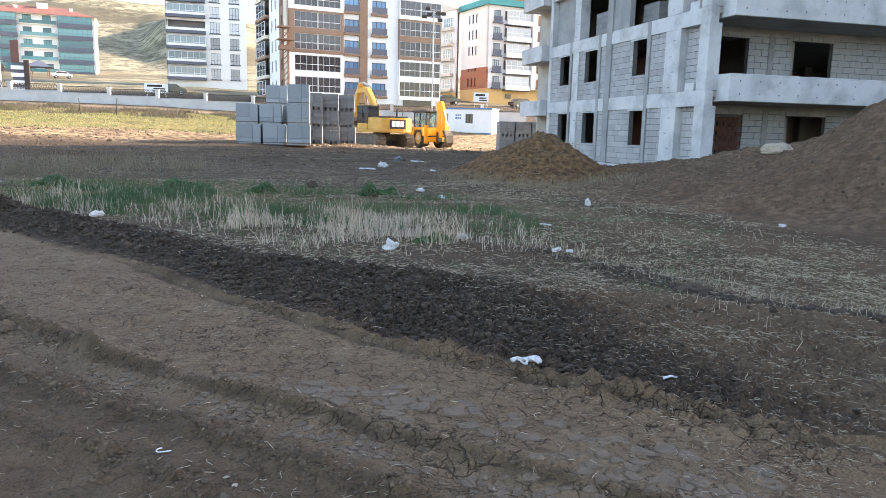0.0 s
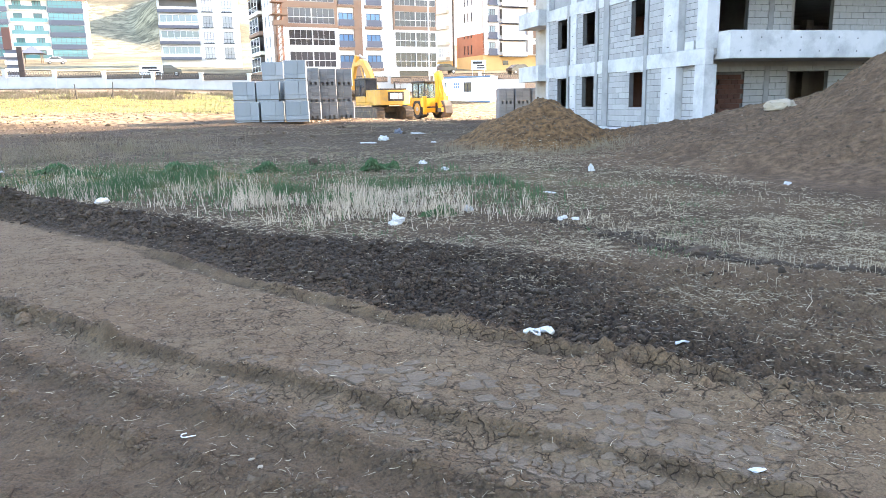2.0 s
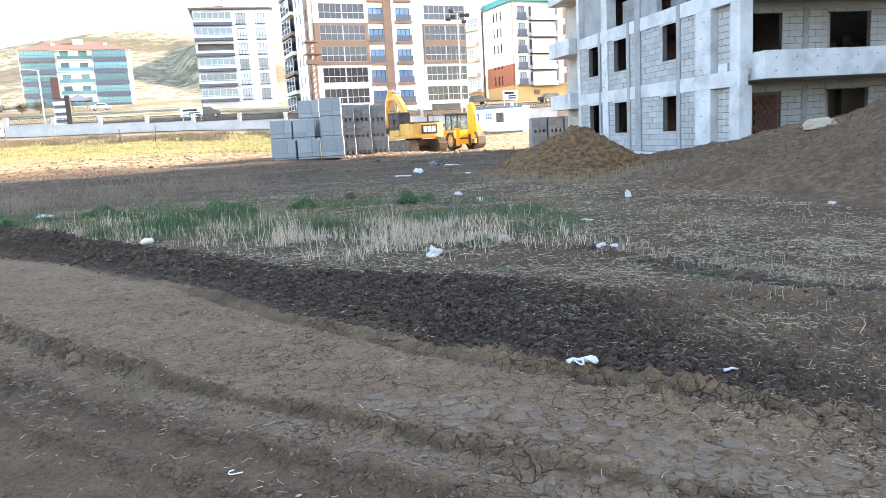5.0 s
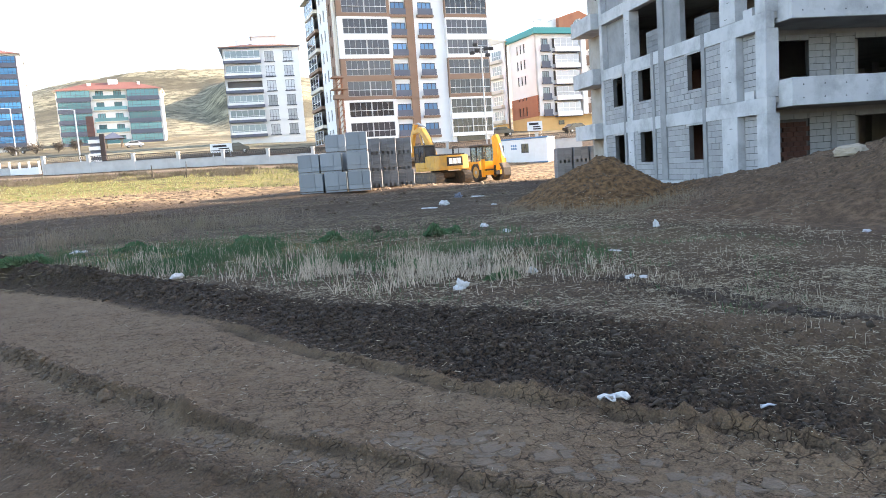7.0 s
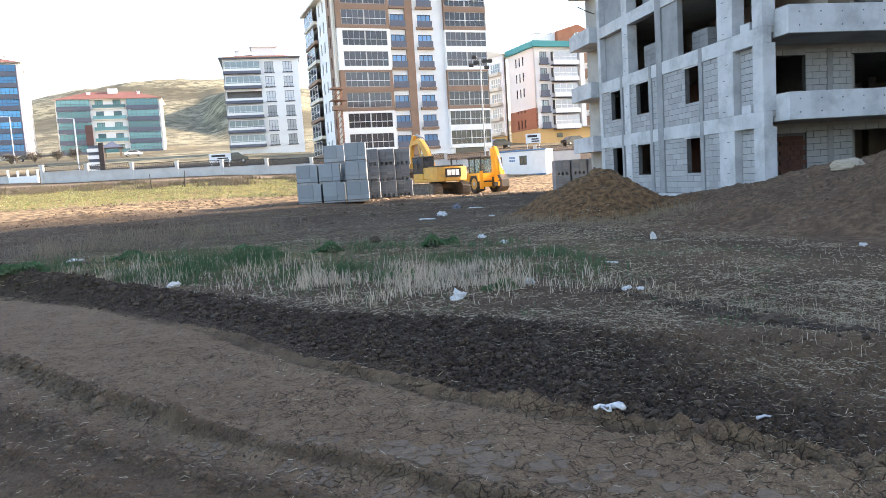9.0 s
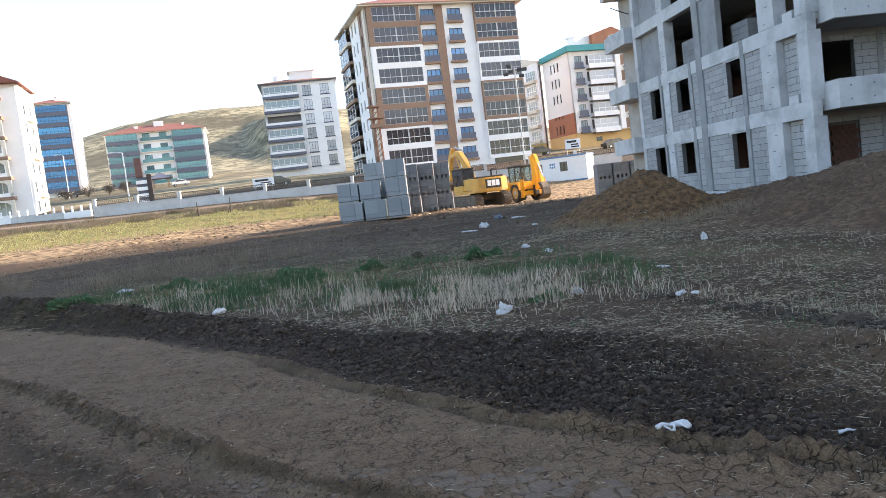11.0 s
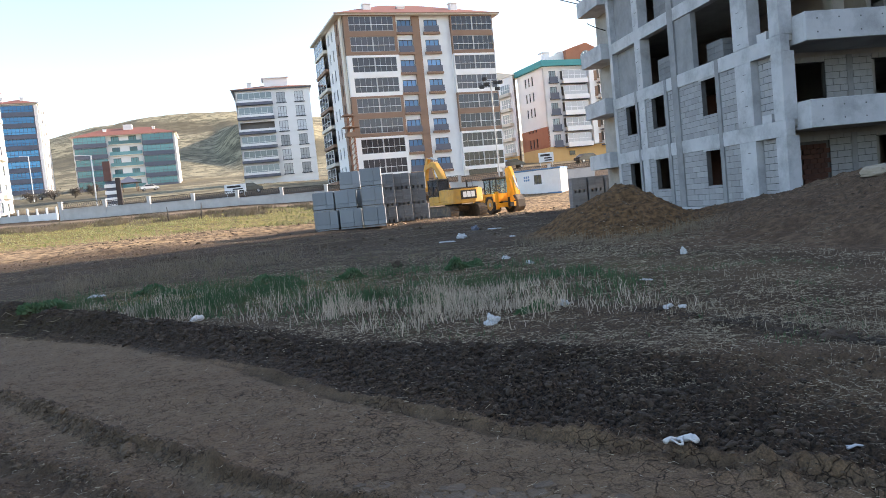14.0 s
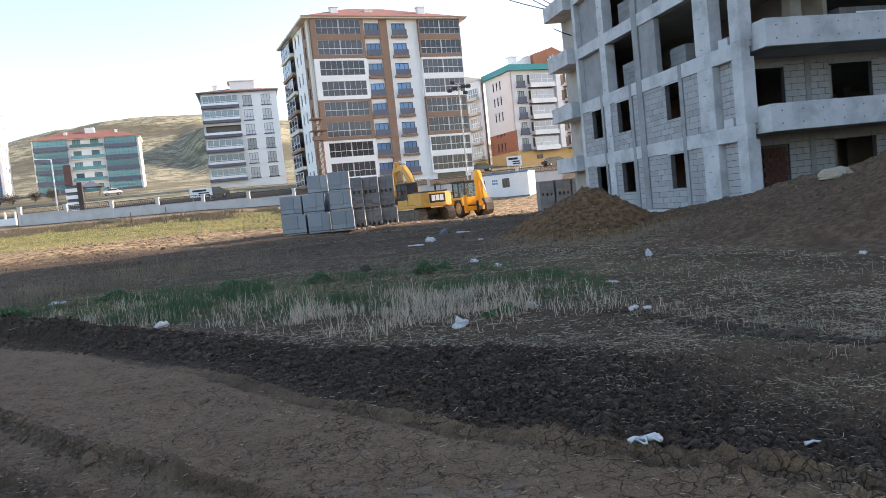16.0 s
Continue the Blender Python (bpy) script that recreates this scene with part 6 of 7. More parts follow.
torn_bag()
crumple("film_scrap", 2.12, 1.94, 0.03, 0.016, 0.008, PLASTIC, "small bluish scrap of plastic film on dried mud", "litter", 31, 0.006, 0.6, 3)
crumple("pale_pebble", 0.0, 2.77, 0.016, 0.008, 0.006, STONE, "small white pebble on the track", "stone", 32, 0.004, 0.3, 2)
crumple("pale_pebble", 0.04, 2.66, 0.018, 0.012, 0.008, STONE, "small white pebble on the track", "stone", 33, 0.004, 0.3, 2)
crumple("soil_lump", -1.73, 5.62, 0.06, 0.055, 0.06, DRY_CLOD, "rounded brown lump of dried soil on the rut", "soil", 34, 0.0, 0.4, 3)
crumple("soil_lump", 4.45, 5.75, 0.15, 0.1, 0.07, CLOD, "large broken slab of dark soil on the ridge", "soil", 36, 0.0, 0.5, 3)

crumple("soil_lump", 1.7, 18.51, 0.16, 0.12, 0.13, CLOD, "dark clod standing among the green weeds", "soil", 37, 0.0, 0.5, 3)
crumple("dark_sack", 6.67, 31.81, 0.3, 0.18, 0.16, SLATE, "crumpled dark grey sack on the churned soil", "bag", 38, 0.0, 0.6, 3)


def plastic_curl():
    """A thin white strip bent into a hook."""
    t = thing("plastic_strip", pose(-0.3, 3.12, zg(-0.3, 3.12) + 0.008), "thin white plastic strip bent into a hook", "litter")
    pts = [(-0.02 + 0.022 * math.cos(a), 0.024 * math.sin(a)) for a in np.linspace(1.4, 4.6, 8)] + [(0.0, -0.02), (0.03, -0.016)]
    tubes("strip", [((*p, 0.004), (*q, 0.004), 0.003) for p, q in zip(pts, pts[1:])], WHITE, t, sides=6)


plastic_curl()


def twig_litter():
    x, y = 2.75, 3.45
    t = thing("paper_scrap", pose(x, y, zg(x, y) + 0.012, 0, 0, 20), "twisted pale paper scrap on the soil", "litter")
    tubes("strip", [((-0.05, 0.02, 0), (0.0, 0.0, 0.015), 0.008), ((0.0, 0.0, 0.015), (0.05, -0.03, 0), 0.007), ((0.0, 0.0, 0.012), (-0.02, 0.045, 0), 0.005), ((0.0, 0.0, 0.012), (0.02, 0.03, 0), 0.005)], PLASTIC, t, sides=6)


twig_litter()


# ---- loose soil, straw and grass ----
def scatter(name, v, f, mat, label, category):
    me = bpy.data.meshes.new(name)
    me.vertices.add(len(v))
    me.vertices.foreach_set("co", np.asarray(v, np.float32).ravel())
    f = np.asarray(f, np.int32)
    k = f.shape[1]
    me.loops.add(f.size)
    me.loops.foreach_set("vertex_index", f.ravel())
    me.polygons.add(len(f))
    me.polygons.foreach_set("loop_start", np.arange(0, f.size, k))
    me.update(calc_edges=True)
    me.materials.append(mat)
    return tagged(new(name, me), label, category, kind="stuff")


def spots(n, x0, x1, y0, y1, keep, seed):
    """n places in a stretch of the plan, thinned by the chance keep(x, y)."""
    rng = np.random.default_rng(seed)
    xs, ys = [], []
    got = 0
    for _ in range(60):
        x, y = rng.uniform(x0, x1, n), rng.uniform(y0, y1, n)
        ok = rng.uniform(size=n) < keep(x, y)
        xs.append(x[ok]), ys.append(y[ok])
        got += ok.sum()
        if got >= n:
            break
    return np.concatenate(xs)[:n], np.concatenate(ys)[:n], rng


def lumps(name, x, y, size, rng, mat, label, category, flat=0.7, sink=0.35):
    bm = bmesh.new()
    bmesh.ops.create_icosphere(bm, subdivisions=1, radius=1.0)
    base = np.array([v.co[:] for v in bm.verts])
    bm.verts.index_update()
    faces = np.array([[v.index for v in f.verts] for f in bm.faces])
    bm.free()
    n, k = len(x), len(base)
    v = base[None] * rng.uniform(0.35, 1.4, (n, k, 1))
    v = v * (size[:, None, None] * rng.uniform(0.7, 1.3, (n, 1, 3)) * np.array([1, 1, flat]))
    a = rng.uniform(0, 2 * math.pi, n)[:, None]
    vx, vy = v[..., 0] * np.cos(a) - v[..., 1] * np.sin(a), v[..., 0] * np.sin(a) + v[..., 1] * np.cos(a)
    z = height(x, y) + size * flat * (1 - 2 * sink) * 0.6
    v = np.stack([vx + x[:, None], vy + y[:, None], v[..., 2] + z[:, None]], -1)
    f = faces[None] + (np.arange(n) * k)[:, None, None]
    return scatter(name, v.reshape(-1, 3), f.reshape(-1, 3), mat, label, category)


def stalks(name, x, y, h, width, lean, rng, mat, label, category, flat=False, lift=0.0):
    """Thin standing or lying stems, each two tapered crossed strips."""
    n = len(x)
    z = height(x, y) + lift
    a = rng.uniform(0, 2 * math.pi, n)
    if flat:
        d = np.stack([np.cos(a), np.sin(a), rng.normal(0.06, 0.12, n)], -1)
    else:
        t = np.abs(rng.normal(0, lean, n))
        d = np.stack([np.sin(t) * np.cos(a), np.sin(t) * np.sin(a), np.cos(t)], -1)
    base = np.stack([x, y, z - (0 if flat else 0.02)], -1)
    bend = rng.normal(0, 0.11, (n, 3)) * h[:, None]
    mid = base + d * h[:, None] * 0.55 + bend
    tip = base + d * h[:, None]
    vs, fs = [], []
    for k in range(2):
        s = np.stack([-np.sin(a + k * 1.57), np.cos(a + k * 1.57), np.zeros(n)], -1) * width[:, None]
        if flat and k:
            s = np.stack([np.zeros(n), np.zeros(n), width], -1)
        quad = np.stack([base - s, base + s, mid - s * 0.85, mid + s * 0.85, tip - s * 0.35, tip + s * 0.35], 1)
        i = (np.arange(n) * 6 + k * n * 6)[:, None]
        vs.append(quad.reshape(-1, 3))
        fs += [i + np.array([[0, 1, 3, 2]]), i + np.array([[2, 3, 5, 4]])]
    return scatter(name, np.concatenate(vs), np.concatenate(fs), mat, label, category)


def beyond(x, y):
    return across(x, y) - clod_width(y)


def clump(x, y, scale, seed, lo=0.0, hi=0.4):
    return step(fbm(x, y, scale, 3, seed), lo, hi)


# clods of the tilled strip and the small bank
x, y, rng = spots(16500, -7, 7.5, 2.0, 16, lambda x, y: step(shoulder(x, y), 0.05, 0.15) * (1 - step(beyond(x, y), -0.1, 0.5)) * (1 - 0.93 * step(x, 2.1, 3.5)) * np.clip(7 / np.hypot(x, y), 0, 1) ** 1.3, 1)
lumps("soil_clods", x, y, 0.006 + 0.036 * rng.beta(0.8, 4.5, len(x)) * (1 + 0.06 * y), rng, CLOD, "dark crumbly clods of tilled soil", "soil")
x, y, rng = spots(1800, -14, 1, 8, 24, lambda x, y: bell(across(x, y), 0.55, 0.4) * step(y, 8, 10), 2)
lumps("bank_clods", x, y, 0.02 + 0.1 * rng.beta(0.8, 5, len(x)), rng, CLOD, "large dark clods along the pushed-up bank", "soil")
# crumbs on the rut ridges
x, y, rng = spots(17500, -5, 3, 1.8, 8.5, lambda x, y: bell(rut(x, y), 0, 0.07) + 0.9 * bell(rut(x, y), -0.57, 0.1) + 0.8 * bell(rut(x, y), -1.0, 0.1) + 1.0 * bell(shoulder(x, y), 0.03, 0.09) + 0.04 + 0.3 * step(-rut(x, y), 0.0, 0.4), 3)
lumps("rut_crumbs", x, y, 0.003 + 0.019 * rng.beta(0.7, 5, len(x)), rng, DRY_CLOD, "dry soil crumbs along the wheel ruts", "soil")
x, y, rng = spots(5200, -7, 3, 1.8, 11, lambda x, y: bell(rut(x, y), -0.02, 0.07) * (0.25 + 0.75 * step(-x, 0.5, 2.5)) + 0.35 * bell(rut(x, y), -0.55, 0.09) + 0.35 * bell(rut(x, y), -0.98, 0.07), 17)
lumps("ridge_clods", x, y, 0.005 + 0.034 * rng.beta(0.8, 5, len(x)) * (1 + 0.7 * step(-x, 0.5, 2.5)), rng, DRY_CLOD, "broken clods along the crest of a rut", "soil", 0.7, 0.5)
x, y, rng = spots(700, -6, 8, 1.6, 14, lambda x, y: 0.5 + 0 * x, 4)
lumps("pebbles", x, y, 0.004 + 0.012 * rng.beta(1, 5, len(x)), rng, STONE, "small pale pebbles on the ground", "gravel")
x, y, rng = spots(7000, 5, 18, 8, 26, lambda x, y: step(height(x, y), 0.15, 0.4), 5)
lumps("bank_stones", x, y, 0.012 + 0.085 * rng.beta(0.8, 7, len(x)), rng, DRY_CLOD, "lumps of earth on the soil heaps", "soil")
x, y, rng = spots(600, 5, 18, 8, 26, lambda x, y: step(height(x, y), 0.2, 0.5), 26)
lumps("bank_gravel", x, y, 0.008 + 0.07 * rng.beta(0.6, 7, len(x)), rng, GRIT, "pale stones scattered over the soil heaps", "gravel")
x, y, rng = spots(2600, -16, 20, 27, 56, lambda x, y: 0.25 + 0.75 * clump(x, y, 3.0, 31.0), 6)
lumps("site_clods", x, y, 0.03 + 0.16 * rng.beta(0.8, 6, len(x)), rng, DRY_CLOD, "churned clods on the building site", "soil")

# broken ridge of turned soil, and sunlit rubble round the machines
def ridge_line(y):
    return np.interp(y, [3.6, 4.4, 5.0, 5.8, 6.6, 7.5, 9], [5.9, 5.19, 4.67, 4.4, 4.24, 4.07, 3.7])


x, y, rng = spots(700, 3.5, 6.2, 3.8, 8.6, lambda x, y: bell(x - ridge_line(y), 0.05, 0.16) * (0.25 + 0.75 * clump(x, y, 0.5, 71.0, -0.2, 0.2)), 24)
lumps("turned_clods", x, y, 0.015 + 0.07 * rng.beta(0.8, 4, len(x)), rng, CLOD, "dark turned clods along a low ridge", "soil")
x, y, rng = spots(1300, 2, 19, 38, 54, lambda x, y: (0.1 + 0.9 * clump(x, y, 2.0, 72.0, -0.1, 0.3)) * bell(y - 0.25 * x, 42.5, 4.0), 25)
lumps("rubble", x, y, 0.03 + 0.2 * rng.beta(0.8, 6, len(x)), rng, RUBBLE, "pale orange rubble and clods, coloured as sunlit, churned by machines", "rubble")

# curling plates of dried mud between the wheel tracks
def mud_plates(cell, x0, x1, y0, y1, keep, seed, gap):
    rng = np.random.default_rng(seed)
    shift = {}

    def corner(i, j):
        """Shared jittered corner of a honeycomb."""
        if (i, j) not in shift:
            shift[i, j] = rng.normal(0, 0.22, 2)
        return np.array([i * cell * 0.866, j * cell * 0.5]) + shift[i, j] * cell + (x0, y0)
    v, f = [], []
    for a in range(int((x1 - x0) / cell / 1.732) + 1):
        for b in range(int((y1 - y0) / cell / 1.5) + 1):
            ci, cj = 2 * a + (b % 2), 3 * b
            ring = np.array([corner(ci, cj + 2), corner(ci + 1, cj + 1), corner(ci + 1, cj - 1), corner(ci, cj - 2), corner(ci - 1, cj - 1), corner(ci - 1, cj + 1)])
            c = ring.mean(0)
            if rng.uniform() > keep(np.array([c[0]]), np.array([c[1]]))[0]:
                continue
            ring = np.concatenate([ring, (ring + np.roll(ring, -1, 0)) / 2 + rng.normal(0, cell * 0.05, (6, 2))]).reshape(2, 6, 2).transpose(1, 0, 2).reshape(12, 2)
            ring = c + (ring - c) * (1 - gap * rng.uniform(0.6, 1.6))
            if np.ptp(height(ring[:, 0], ring[:, 1])) > 0.018:
                continue
            lift = rng.uniform(-0.006, 0.003)
            tilt = rng.normal(0, 0.03, 2)
            zt = height(ring[:, 0], ring[:, 1]) * 0.75 + height(c[:1], c[1:])[0] * 0.25 + lift + (ring - c) @ tilt + rng.uniform(0, 0.006, 12)
            inner = c + (ring - c) * 0.9
            k = len(v)
            v += [(*p, z - 0.02) for p, z in zip(ring, zt)] + [(*p, z - 0.004) for p, z in zip(ring, zt)] + [(*p, z + 0.003) for p, z in zip(inner, zt)] + [(*c, zt.mean() + 0.001)]
            for i in range(12):
                j = (i + 1) % 12
                f += [(k + i, k + 12 + i, k + 12 + j, k + j), (k + 12 + i, k + 24 + i, k + 24 + j, k + 12 + j), (k + 24 + i, k + 36, k + 24 + j, k + 24 + j)]
    me = bpy.data.meshes.new("mud_plates")
    me.from_pydata(v, [], [q if q[2] != q[3] else q[:3] for q in ([*r] for r in f)])
    bm = bmesh.new()
    bm.from_mesh(me)
    bmesh.ops.recalc_face_normals(bm, faces=bm.faces)
    bm.to_mesh(me)
    bm.free()
    me.materials.append(MUD)
    return tagged(new("mud_plates", me), "cracked plates of dried mud on the dirt track", "mud", kind="stuff")


mud_plates(0.05, -1.5, 3.4, 1.8, 5.2, lambda x, y: step(bell(rut(x, y), 0.14, 0.22), 0.35, 0.6) * clump(x, y, 0.7, 61.0, -0.1, 0.05) * step(x + 0.2 * y, 0.6, 1.2), 21, 0.07)
mud_plates(0.036, -1.0, 3.2, 1.8, 4.6, lambda x, y: 0.95 * step(bell(rut(x, y), -0.2, 0.2), 0.4, 0.6) * clump(x, y, 0.5, 62.0, -0.1, 0.05), 22, 0.09)

mud_plates(0.075, 0.4, 3.6, 1.8, 4.0, lambda x, y: 0.95 * step(bell(shoulder(x, y), -0.95, 0.4), 0.3, 0.6) * clump(x, y, 0.6, 63.0, 0.0, 0.12), 23, 0.06)

# trodden straw beside the tilled strip, close to the track
x, y, rng = spots(1300, -3, 3.5, 1.8, 7, lambda x, y: 0.4 + 0.6 * bell(rut(x, y), -0.6, 0.5), 19)
stalks("stray_straw", x, y, 0.02 + 0.09 * rng.beta(1, 3, len(x)), rng.uniform(0.0009, 0.002, len(x)), 0, rng, STRAW, "stray bits of straw on the track", "straw", True, 0.012)
x, y, rng = spots(19000, 1.2, 7, 1.8, 7.5, lambda x, y: step(x + 0.35 * across(x, y), 1.8, 3.2) * (0.12 + 0.88 * clump(x, y, 0.6, 53.0, -0.2, 0.35)), 18)
stalks("trodden_straw", x, y, 0.012 + 0.085 * rng.beta(1, 2.6, len(x)), rng.uniform(0.0007, 0.0017, len(x)), 0, rng, STRAW, "short trodden straw on bare soil", "straw", True, 0.008)

# standing stubble
x, y, rng = spots(3200, -6, 4.6, 8.2, 18, lambda x, y: step(beyond(x, y), 0.2, 0.5) * (bell(np.hypot((x - 2.3) / 1.5, (y - 10.8) / 1.9), 0, 1) + 0.8 * bell(np.hypot((x + 0.3) / 1.1, (y - 11.4) / 1.4), 0, 1) + 0.6 * bell(np.hypot((x + 3.0) / 2.2, (y - 15.5) / 2.0), 0, 1)) * (0.06 + 0.94 * clump(x, y, 0.7, 41.0, -0.1, 0.25)), 7)
stalks("stubble", x, y, rng.uniform(0.12, 0.44, len(x)) * (0.5 + 0.65 * clump(x, y, 0.9, 44.0)), rng.uniform(0.003, 0.0062, len(x)), 0.28, rng, STUBBLE, "tall bleached dry stubble stalks", "dry grass")
x, y, rng = spots(800, 3.4, 9.5, 3.8, 13, lambda x, y: (bell(x - ridge_line(y), 0.35, 0.22) + 0.1) * clump(x, y, 0.6, 42.0, 0.0, 0.3), 8)
stalks("ridge_stubble", x, y, rng.uniform(0.05, 0.17, len(x)), rng.uniform(0.0016, 0.0032, len(x)), 0.35, rng, STRAW, "short dry stubble on a low ridge", "dry grass")
# straw lying about
x, y, rng = spots(28000, -7, 9.5, 1.8, 21, lambda x, y: np.clip(step(beyond(x, y), -0.5, 0.5) * (0.25 + 0.75 * clump(x * 0.6, y, 0.7, 45.0, -0.1, 0.35)), 0.006 + 0.22 * step(x, 2.0, 3.6) * clump(x, y, 0.7, 52.0, -0.3, 0.3), 1) * (1 - step(height(x, y), 0.35, 0.6)) * np.clip(7 / np.hypot(x, y), 0, 1), 9)
stalks("fallen_straw", x, y, (0.02 + 0.11 * rng.beta(1, 2.5, len(x))) * (0.45 + 0.06 * np.minimum(y, 10)), rng.uniform(0.0008, 0.0022, len(x)) * (0.55 + 0.11 * y), 0, rng, STRAW, "flattened dry straw on the soil", "straw", True, 0.012)
x, y, rng = spots(10000, -15, 11, 13, 38, lambda x, y: (0.15 + 0.85 * clump(x * 0.35, y, 1.1, 46.0)) * (1 - step(height(x, y) - 0.6 * step(y, 26, 38), 0.25, 0.4)), 10)
stalks("far_straw", x, y, rng.uniform(0.08, 0.3, len(x)), rng.uniform(0.002, 0.006, len(x)), 0, rng, SCRUB, "dry straw and stems over the site", "straw", True, 0.02)
# green growth
x, y, rng = spots(9500, -9, 5, 9, 24, lambda x, y: step(beyond(x, y), 0.5, 1.2) * (0.1 + clump(x, y, 1.3, 47.0, 0.0, 0.4)) * bell(y + 0.3 * x, 14.0, 3.2) * (0.25 + 0.75 * bell(x, -2.0, 3.4)), 11)
stalks("green_grass", x, y, rng.uniform(0.06, 0.24, len(x)), rng.uniform(0.003, 0.009, len(x)), 0.45, rng, GRASS, "low fresh green grass between the stubble", "grass")
x, y, rng = spots(2600, -1, 8, 5.5, 15, lambda x, y: step(beyond(x, y), 0.2, 0.8) * clump(x, y, 0.8, 48.0, 0.1, 0.5), 12)
stalks("green_sprouts", x, y, rng.uniform(0.03, 0.1, len(x)), rng.uniform(0.002, 0.005, len(x)), 0.5, rng, GRASS, "sparse green sprouts in the dry grass", "grass")
# weeds round the heap
x, y, rng = spots(900, 5.5, 11, 17.3, 21.5, lambda x, y: bell(np.hypot(x - 9.9, y - 22.7), 4.1, 0.8), 13)
stalks("heap_weeds", x, y, rng.uniform(0.1, 0.42, len(x)), rng.uniform(0.002, 0.0045, len(x)), 0.5, rng, SCRUB, "dry grey weeds at the foot of the heap", "dry grass")
x, y, rng = spots(2400, -16, 0, 21, 30, lambda x, y: clump(x, y, 2.0, 49.0, 0.0, 0.3) * bell(y, 24, 3), 14)
stalks("thin_weeds", x, y, rng.uniform(0.2, 0.6, len(x)), rng.uniform(0.002, 0.005, len(x)), 0.35, rng, SCRUB, "fine grey dry weeds", "dry grass")
# sunlit field in front of the boundary wall
x, y, rng = spots(9000, -45, 6, 52, 78, lambda x, y: (0.35 + 0.65 * clump(x, y, 3.5, 50.0)) * (1 - step(y + 0.2 * x, 75, 77)), 15)
stalks("field_grass", x, y, rng.uniform(0.05, 0.2, len(x)), rng.uniform(0.02, 0.06, len(x)), 0.8, rng, FIELD, "green and yellow field grass in the sun", "grass")
x, y, rng = spots(7000, -50, 6, 58, 80, lambda x, y: clump(x, y, 2.5, 51.0, 0, 0.3) * step(y + 0.2 * x, 66, 70) * (1 - step(y + 0.2 * x, 75.5, 76.5)), 16)
stalks("field_scrub", x, y, rng.uniform(0.15, 0.55, len(x)), rng.uniform(0.015, 0.05, len(x)), 0.6, rng, SCRUB, "brown dry scrub at the edge of the field", "dry grass")


# low leafy weeds with green tops
def weed(x, y, w, h, seed):
    t = thing("weed_clump", pose(x, y, zg(x, y) - 0.03), "dense low clump of fresh green weeds", "weed", "green weed clumps")
    rng = np.random.default_rng(seed)
    p = rng.normal(0, 1, (900, 3))
    p /= np.linalg.norm(p, axis=1)[:, None]
    p *= rng.uniform(0.5, 1, (900, 1)) ** 0.5
    p = p * np.array([w, w * 0.7, h]) * (1 + 0.25 * np.sin(p[:, :1] * 5 + seed))
    p[:, 2] = np.abs(p[:, 2])
    link("foliage", leaves(p, 0.045, seed), GRASS, t)


for i, (x, y, w, h) in enumerate(((0.4, 17.0, 0.45, 0.24), (2.9, 16.5, 0.38, 0.26), (-1.6, 18.2, 0.6, 0.2), (-3.6, 17.6, 0.7, 0.18), (-5.6, 14.6, 0.4, 0.2), (3.4, 16.9, 0.25, 0.16), (2.7, 9.4, 0.28, 0.14), (-4.6, 19.0, 0.6, 0.2))):
    weed(x, y, w, h, 70 + i)


# ---- block infill of the unfinished building ----
UNIT = box_mesh("block", [(0, 0, 0, 1, 1, 1)], BLOCK, 0.012)


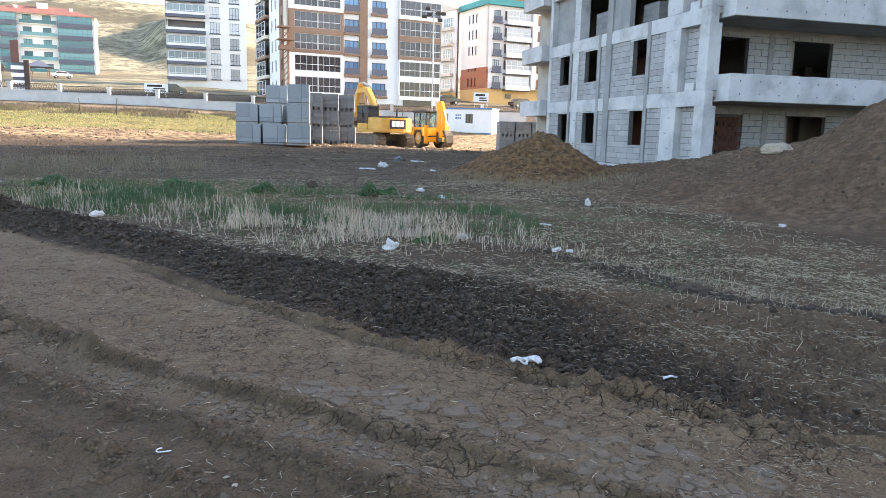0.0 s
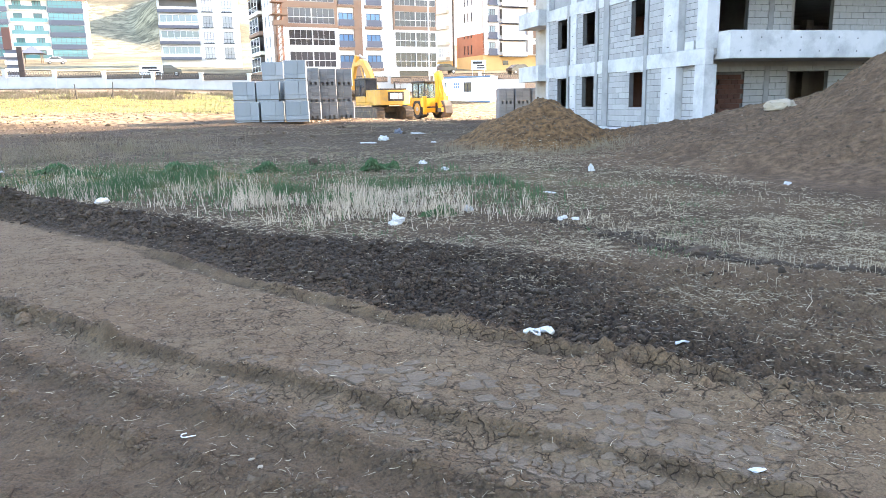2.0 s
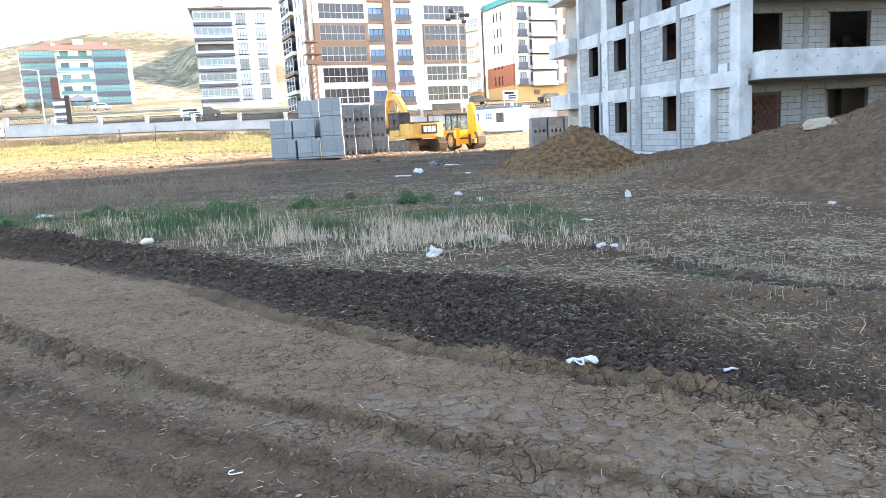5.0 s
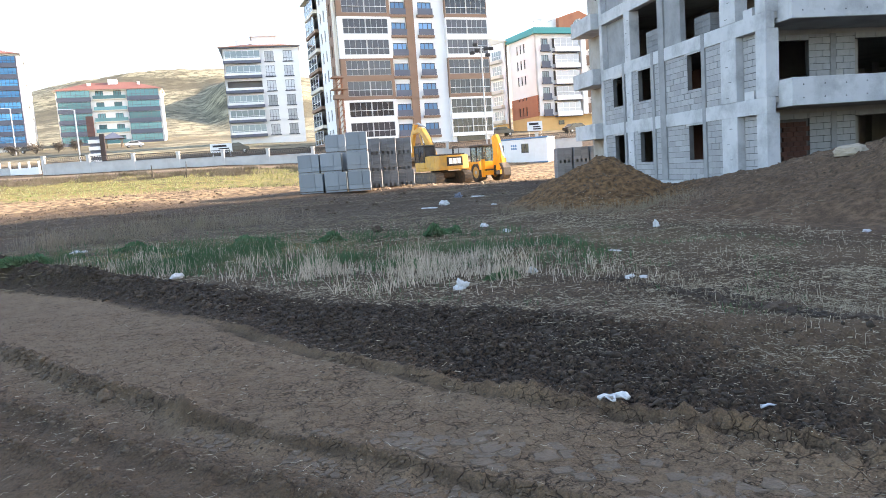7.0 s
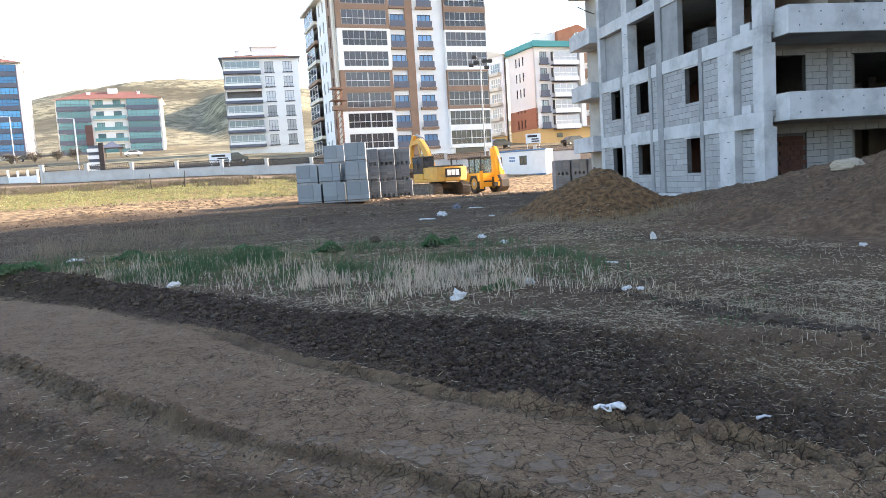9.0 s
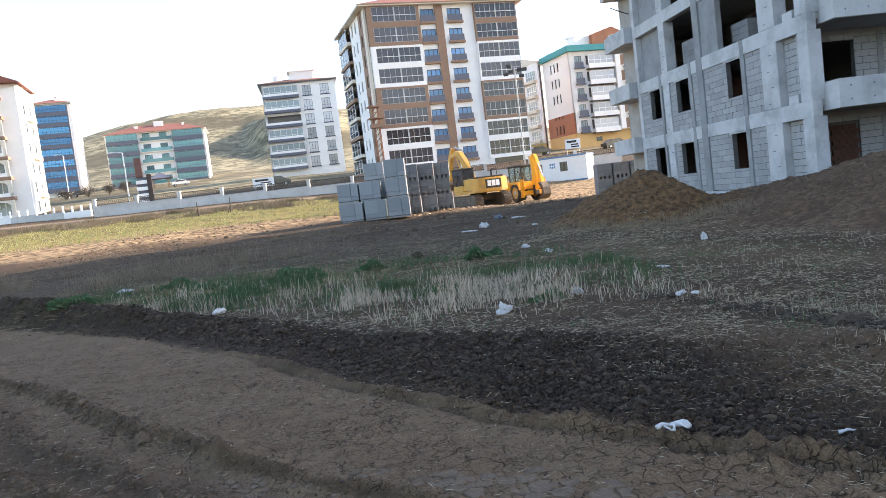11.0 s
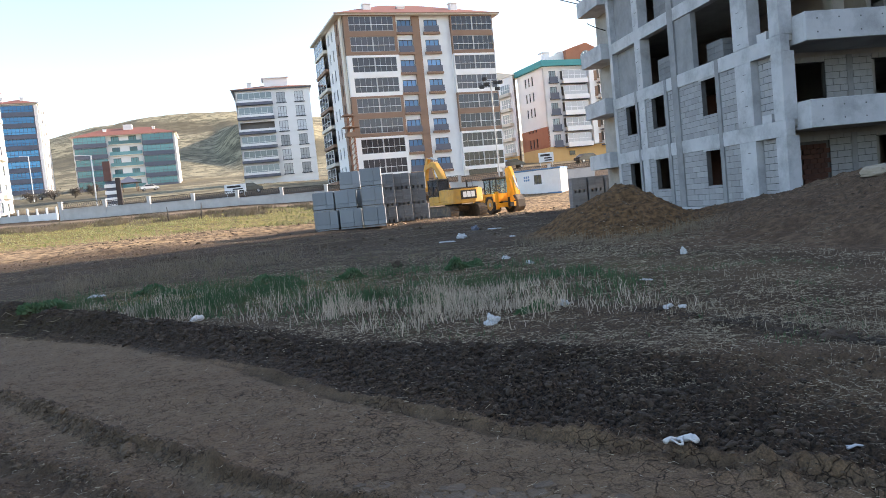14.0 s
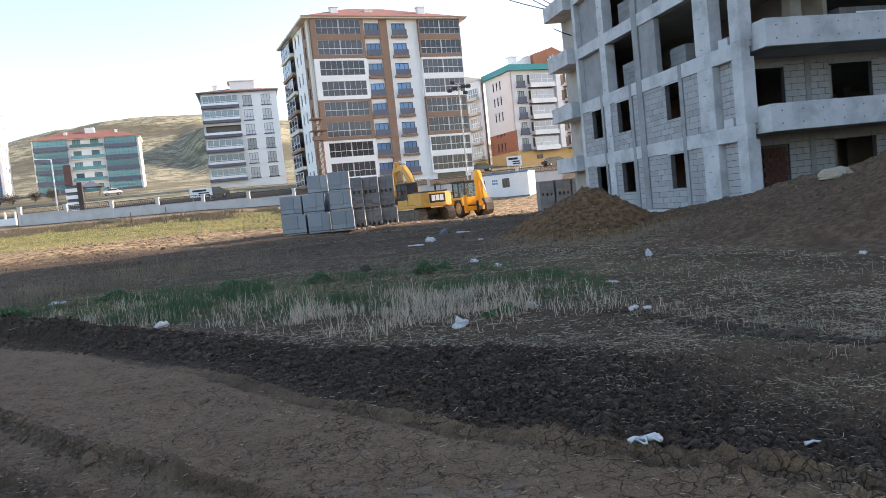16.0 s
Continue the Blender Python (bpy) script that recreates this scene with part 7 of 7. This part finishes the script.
def infill():
    joined = bmesh.new()
    win = lambda a, b, f: (a, b, f * PITCH + 1.22, f * PITCH + 2.7)
    for f in (0, 1):
        z0, z1 = f * PITCH + 0.35, f * PITCH + 2.77
        for y0, y1, o in ((25.76, 30.3, win(27.3, 28.4, f)), (30.82, 33.72, win(31.8, 33.08, f)), (34.36, 37.2, win(34.9, 36.08, f))):
            bm = bmesh.new()
            for a, b, c, d in wall_cells([o], y0, y1, z0, z1):
                box(bm, SX + 0.045, a, c, SX + 0.25, b, d)
            panel = part("infill_wall", bm, MORTAR, BUILDING, "aerated block infill with dark joints")
            for a, b, c, d in wall_cells([o], y0, y1, z0, z1):
                for p, q, r, s in block_courses(a, b, c, d, f):
                    j = random.uniform(-0.006, 0.006)
                    m = Matrix.Translation((SX + 0.03 + j, p + 0.007, r + 0.008)) @ Matrix.Diagonal((0.16, q - p - 0.014, s - r - 0.016, 1))
                    link("block", UNIT, None, panel, "", m)
            boxes("lintel", [(SX + 0.015, o[0] - 0.2, o[3], SX + 0.26, o[1] + 0.2, z1 - 0.002)], CONCRETE, BUILDING)
        # set-back strip next to the corner column
        boxes("recess_panel", [(SX + 0.3, 23.5, z0, SX + 0.48, 24.72, z1 + 0.2)], MORTAR, BUILDING)
        for p, q, r, s in block_courses(23.52, 24.7, z0, z1 + 0.2, f):
            box(joined, SX + 0.27, p + 0.01, r + 0.011, SX + 0.31, q - 0.01, s - 0.011)
        # front wall behind the balcony
        fo = [(18.12, 19.43, z0 - 0.3, f * PITCH + 2.55), (21.47, 23.5, z0 - 0.3, f * PITCH + 2.55)]
        fz = f * PITCH + (0.14 if f else -0.4)
        bm = bmesh.new()
        for a, b, c, d in wall_cells(fo, 17.4, 27.0, fz, z1):
            box(bm, a, 24.63, c, b, 24.8, d)
            for p, q, r, s in block_courses(a, b, c, d, f):
                box(joined, p + 0.01, 24.595, r + 0.011, q - 0.01, 24.64, s - 0.011)
        part("front_infill_wall", bm, MORTAR, BUILDING)
        boxes("door_post", [(20.36, 24.57, fz, 20.6, 24.79, z1)], CONCRETE_D, BUILDING)
    ob = part("front_block", joined, BLOCK, BUILDING)
    ob["kind"] = "stuff"
    # red hollow brick closing the ground-floor opening
    brick = box_mesh("brick", [(0.004, 0, 0.004, 0.286, 0.1, 0.186)], BRICK, 0.006)
    panel = boxes("brick_panel", [(18.12, 24.69, -0.4, 19.43, 24.78, 2.55)], MORTAR, BUILDING, "red hollow brick closing an opening")
    for k in range(15):
        for i in range(5):
            x = 18.12 + i * 0.29 - (0.145 if k % 2 else 0)
            if 18.1 <= x and x + 0.29 <= 19.47:
                link("brick", brick, None, panel, "", pose(x, 24.6, -0.4 + k * 0.19))
    # brick inner wall glimpsed through the side windows
    boxes("inner_brick_wall", [(SX + 3.4, 27.5, -0.4, SX + 3.55, 36.5, 5.7)], BRICK, BUILDING)


infill()
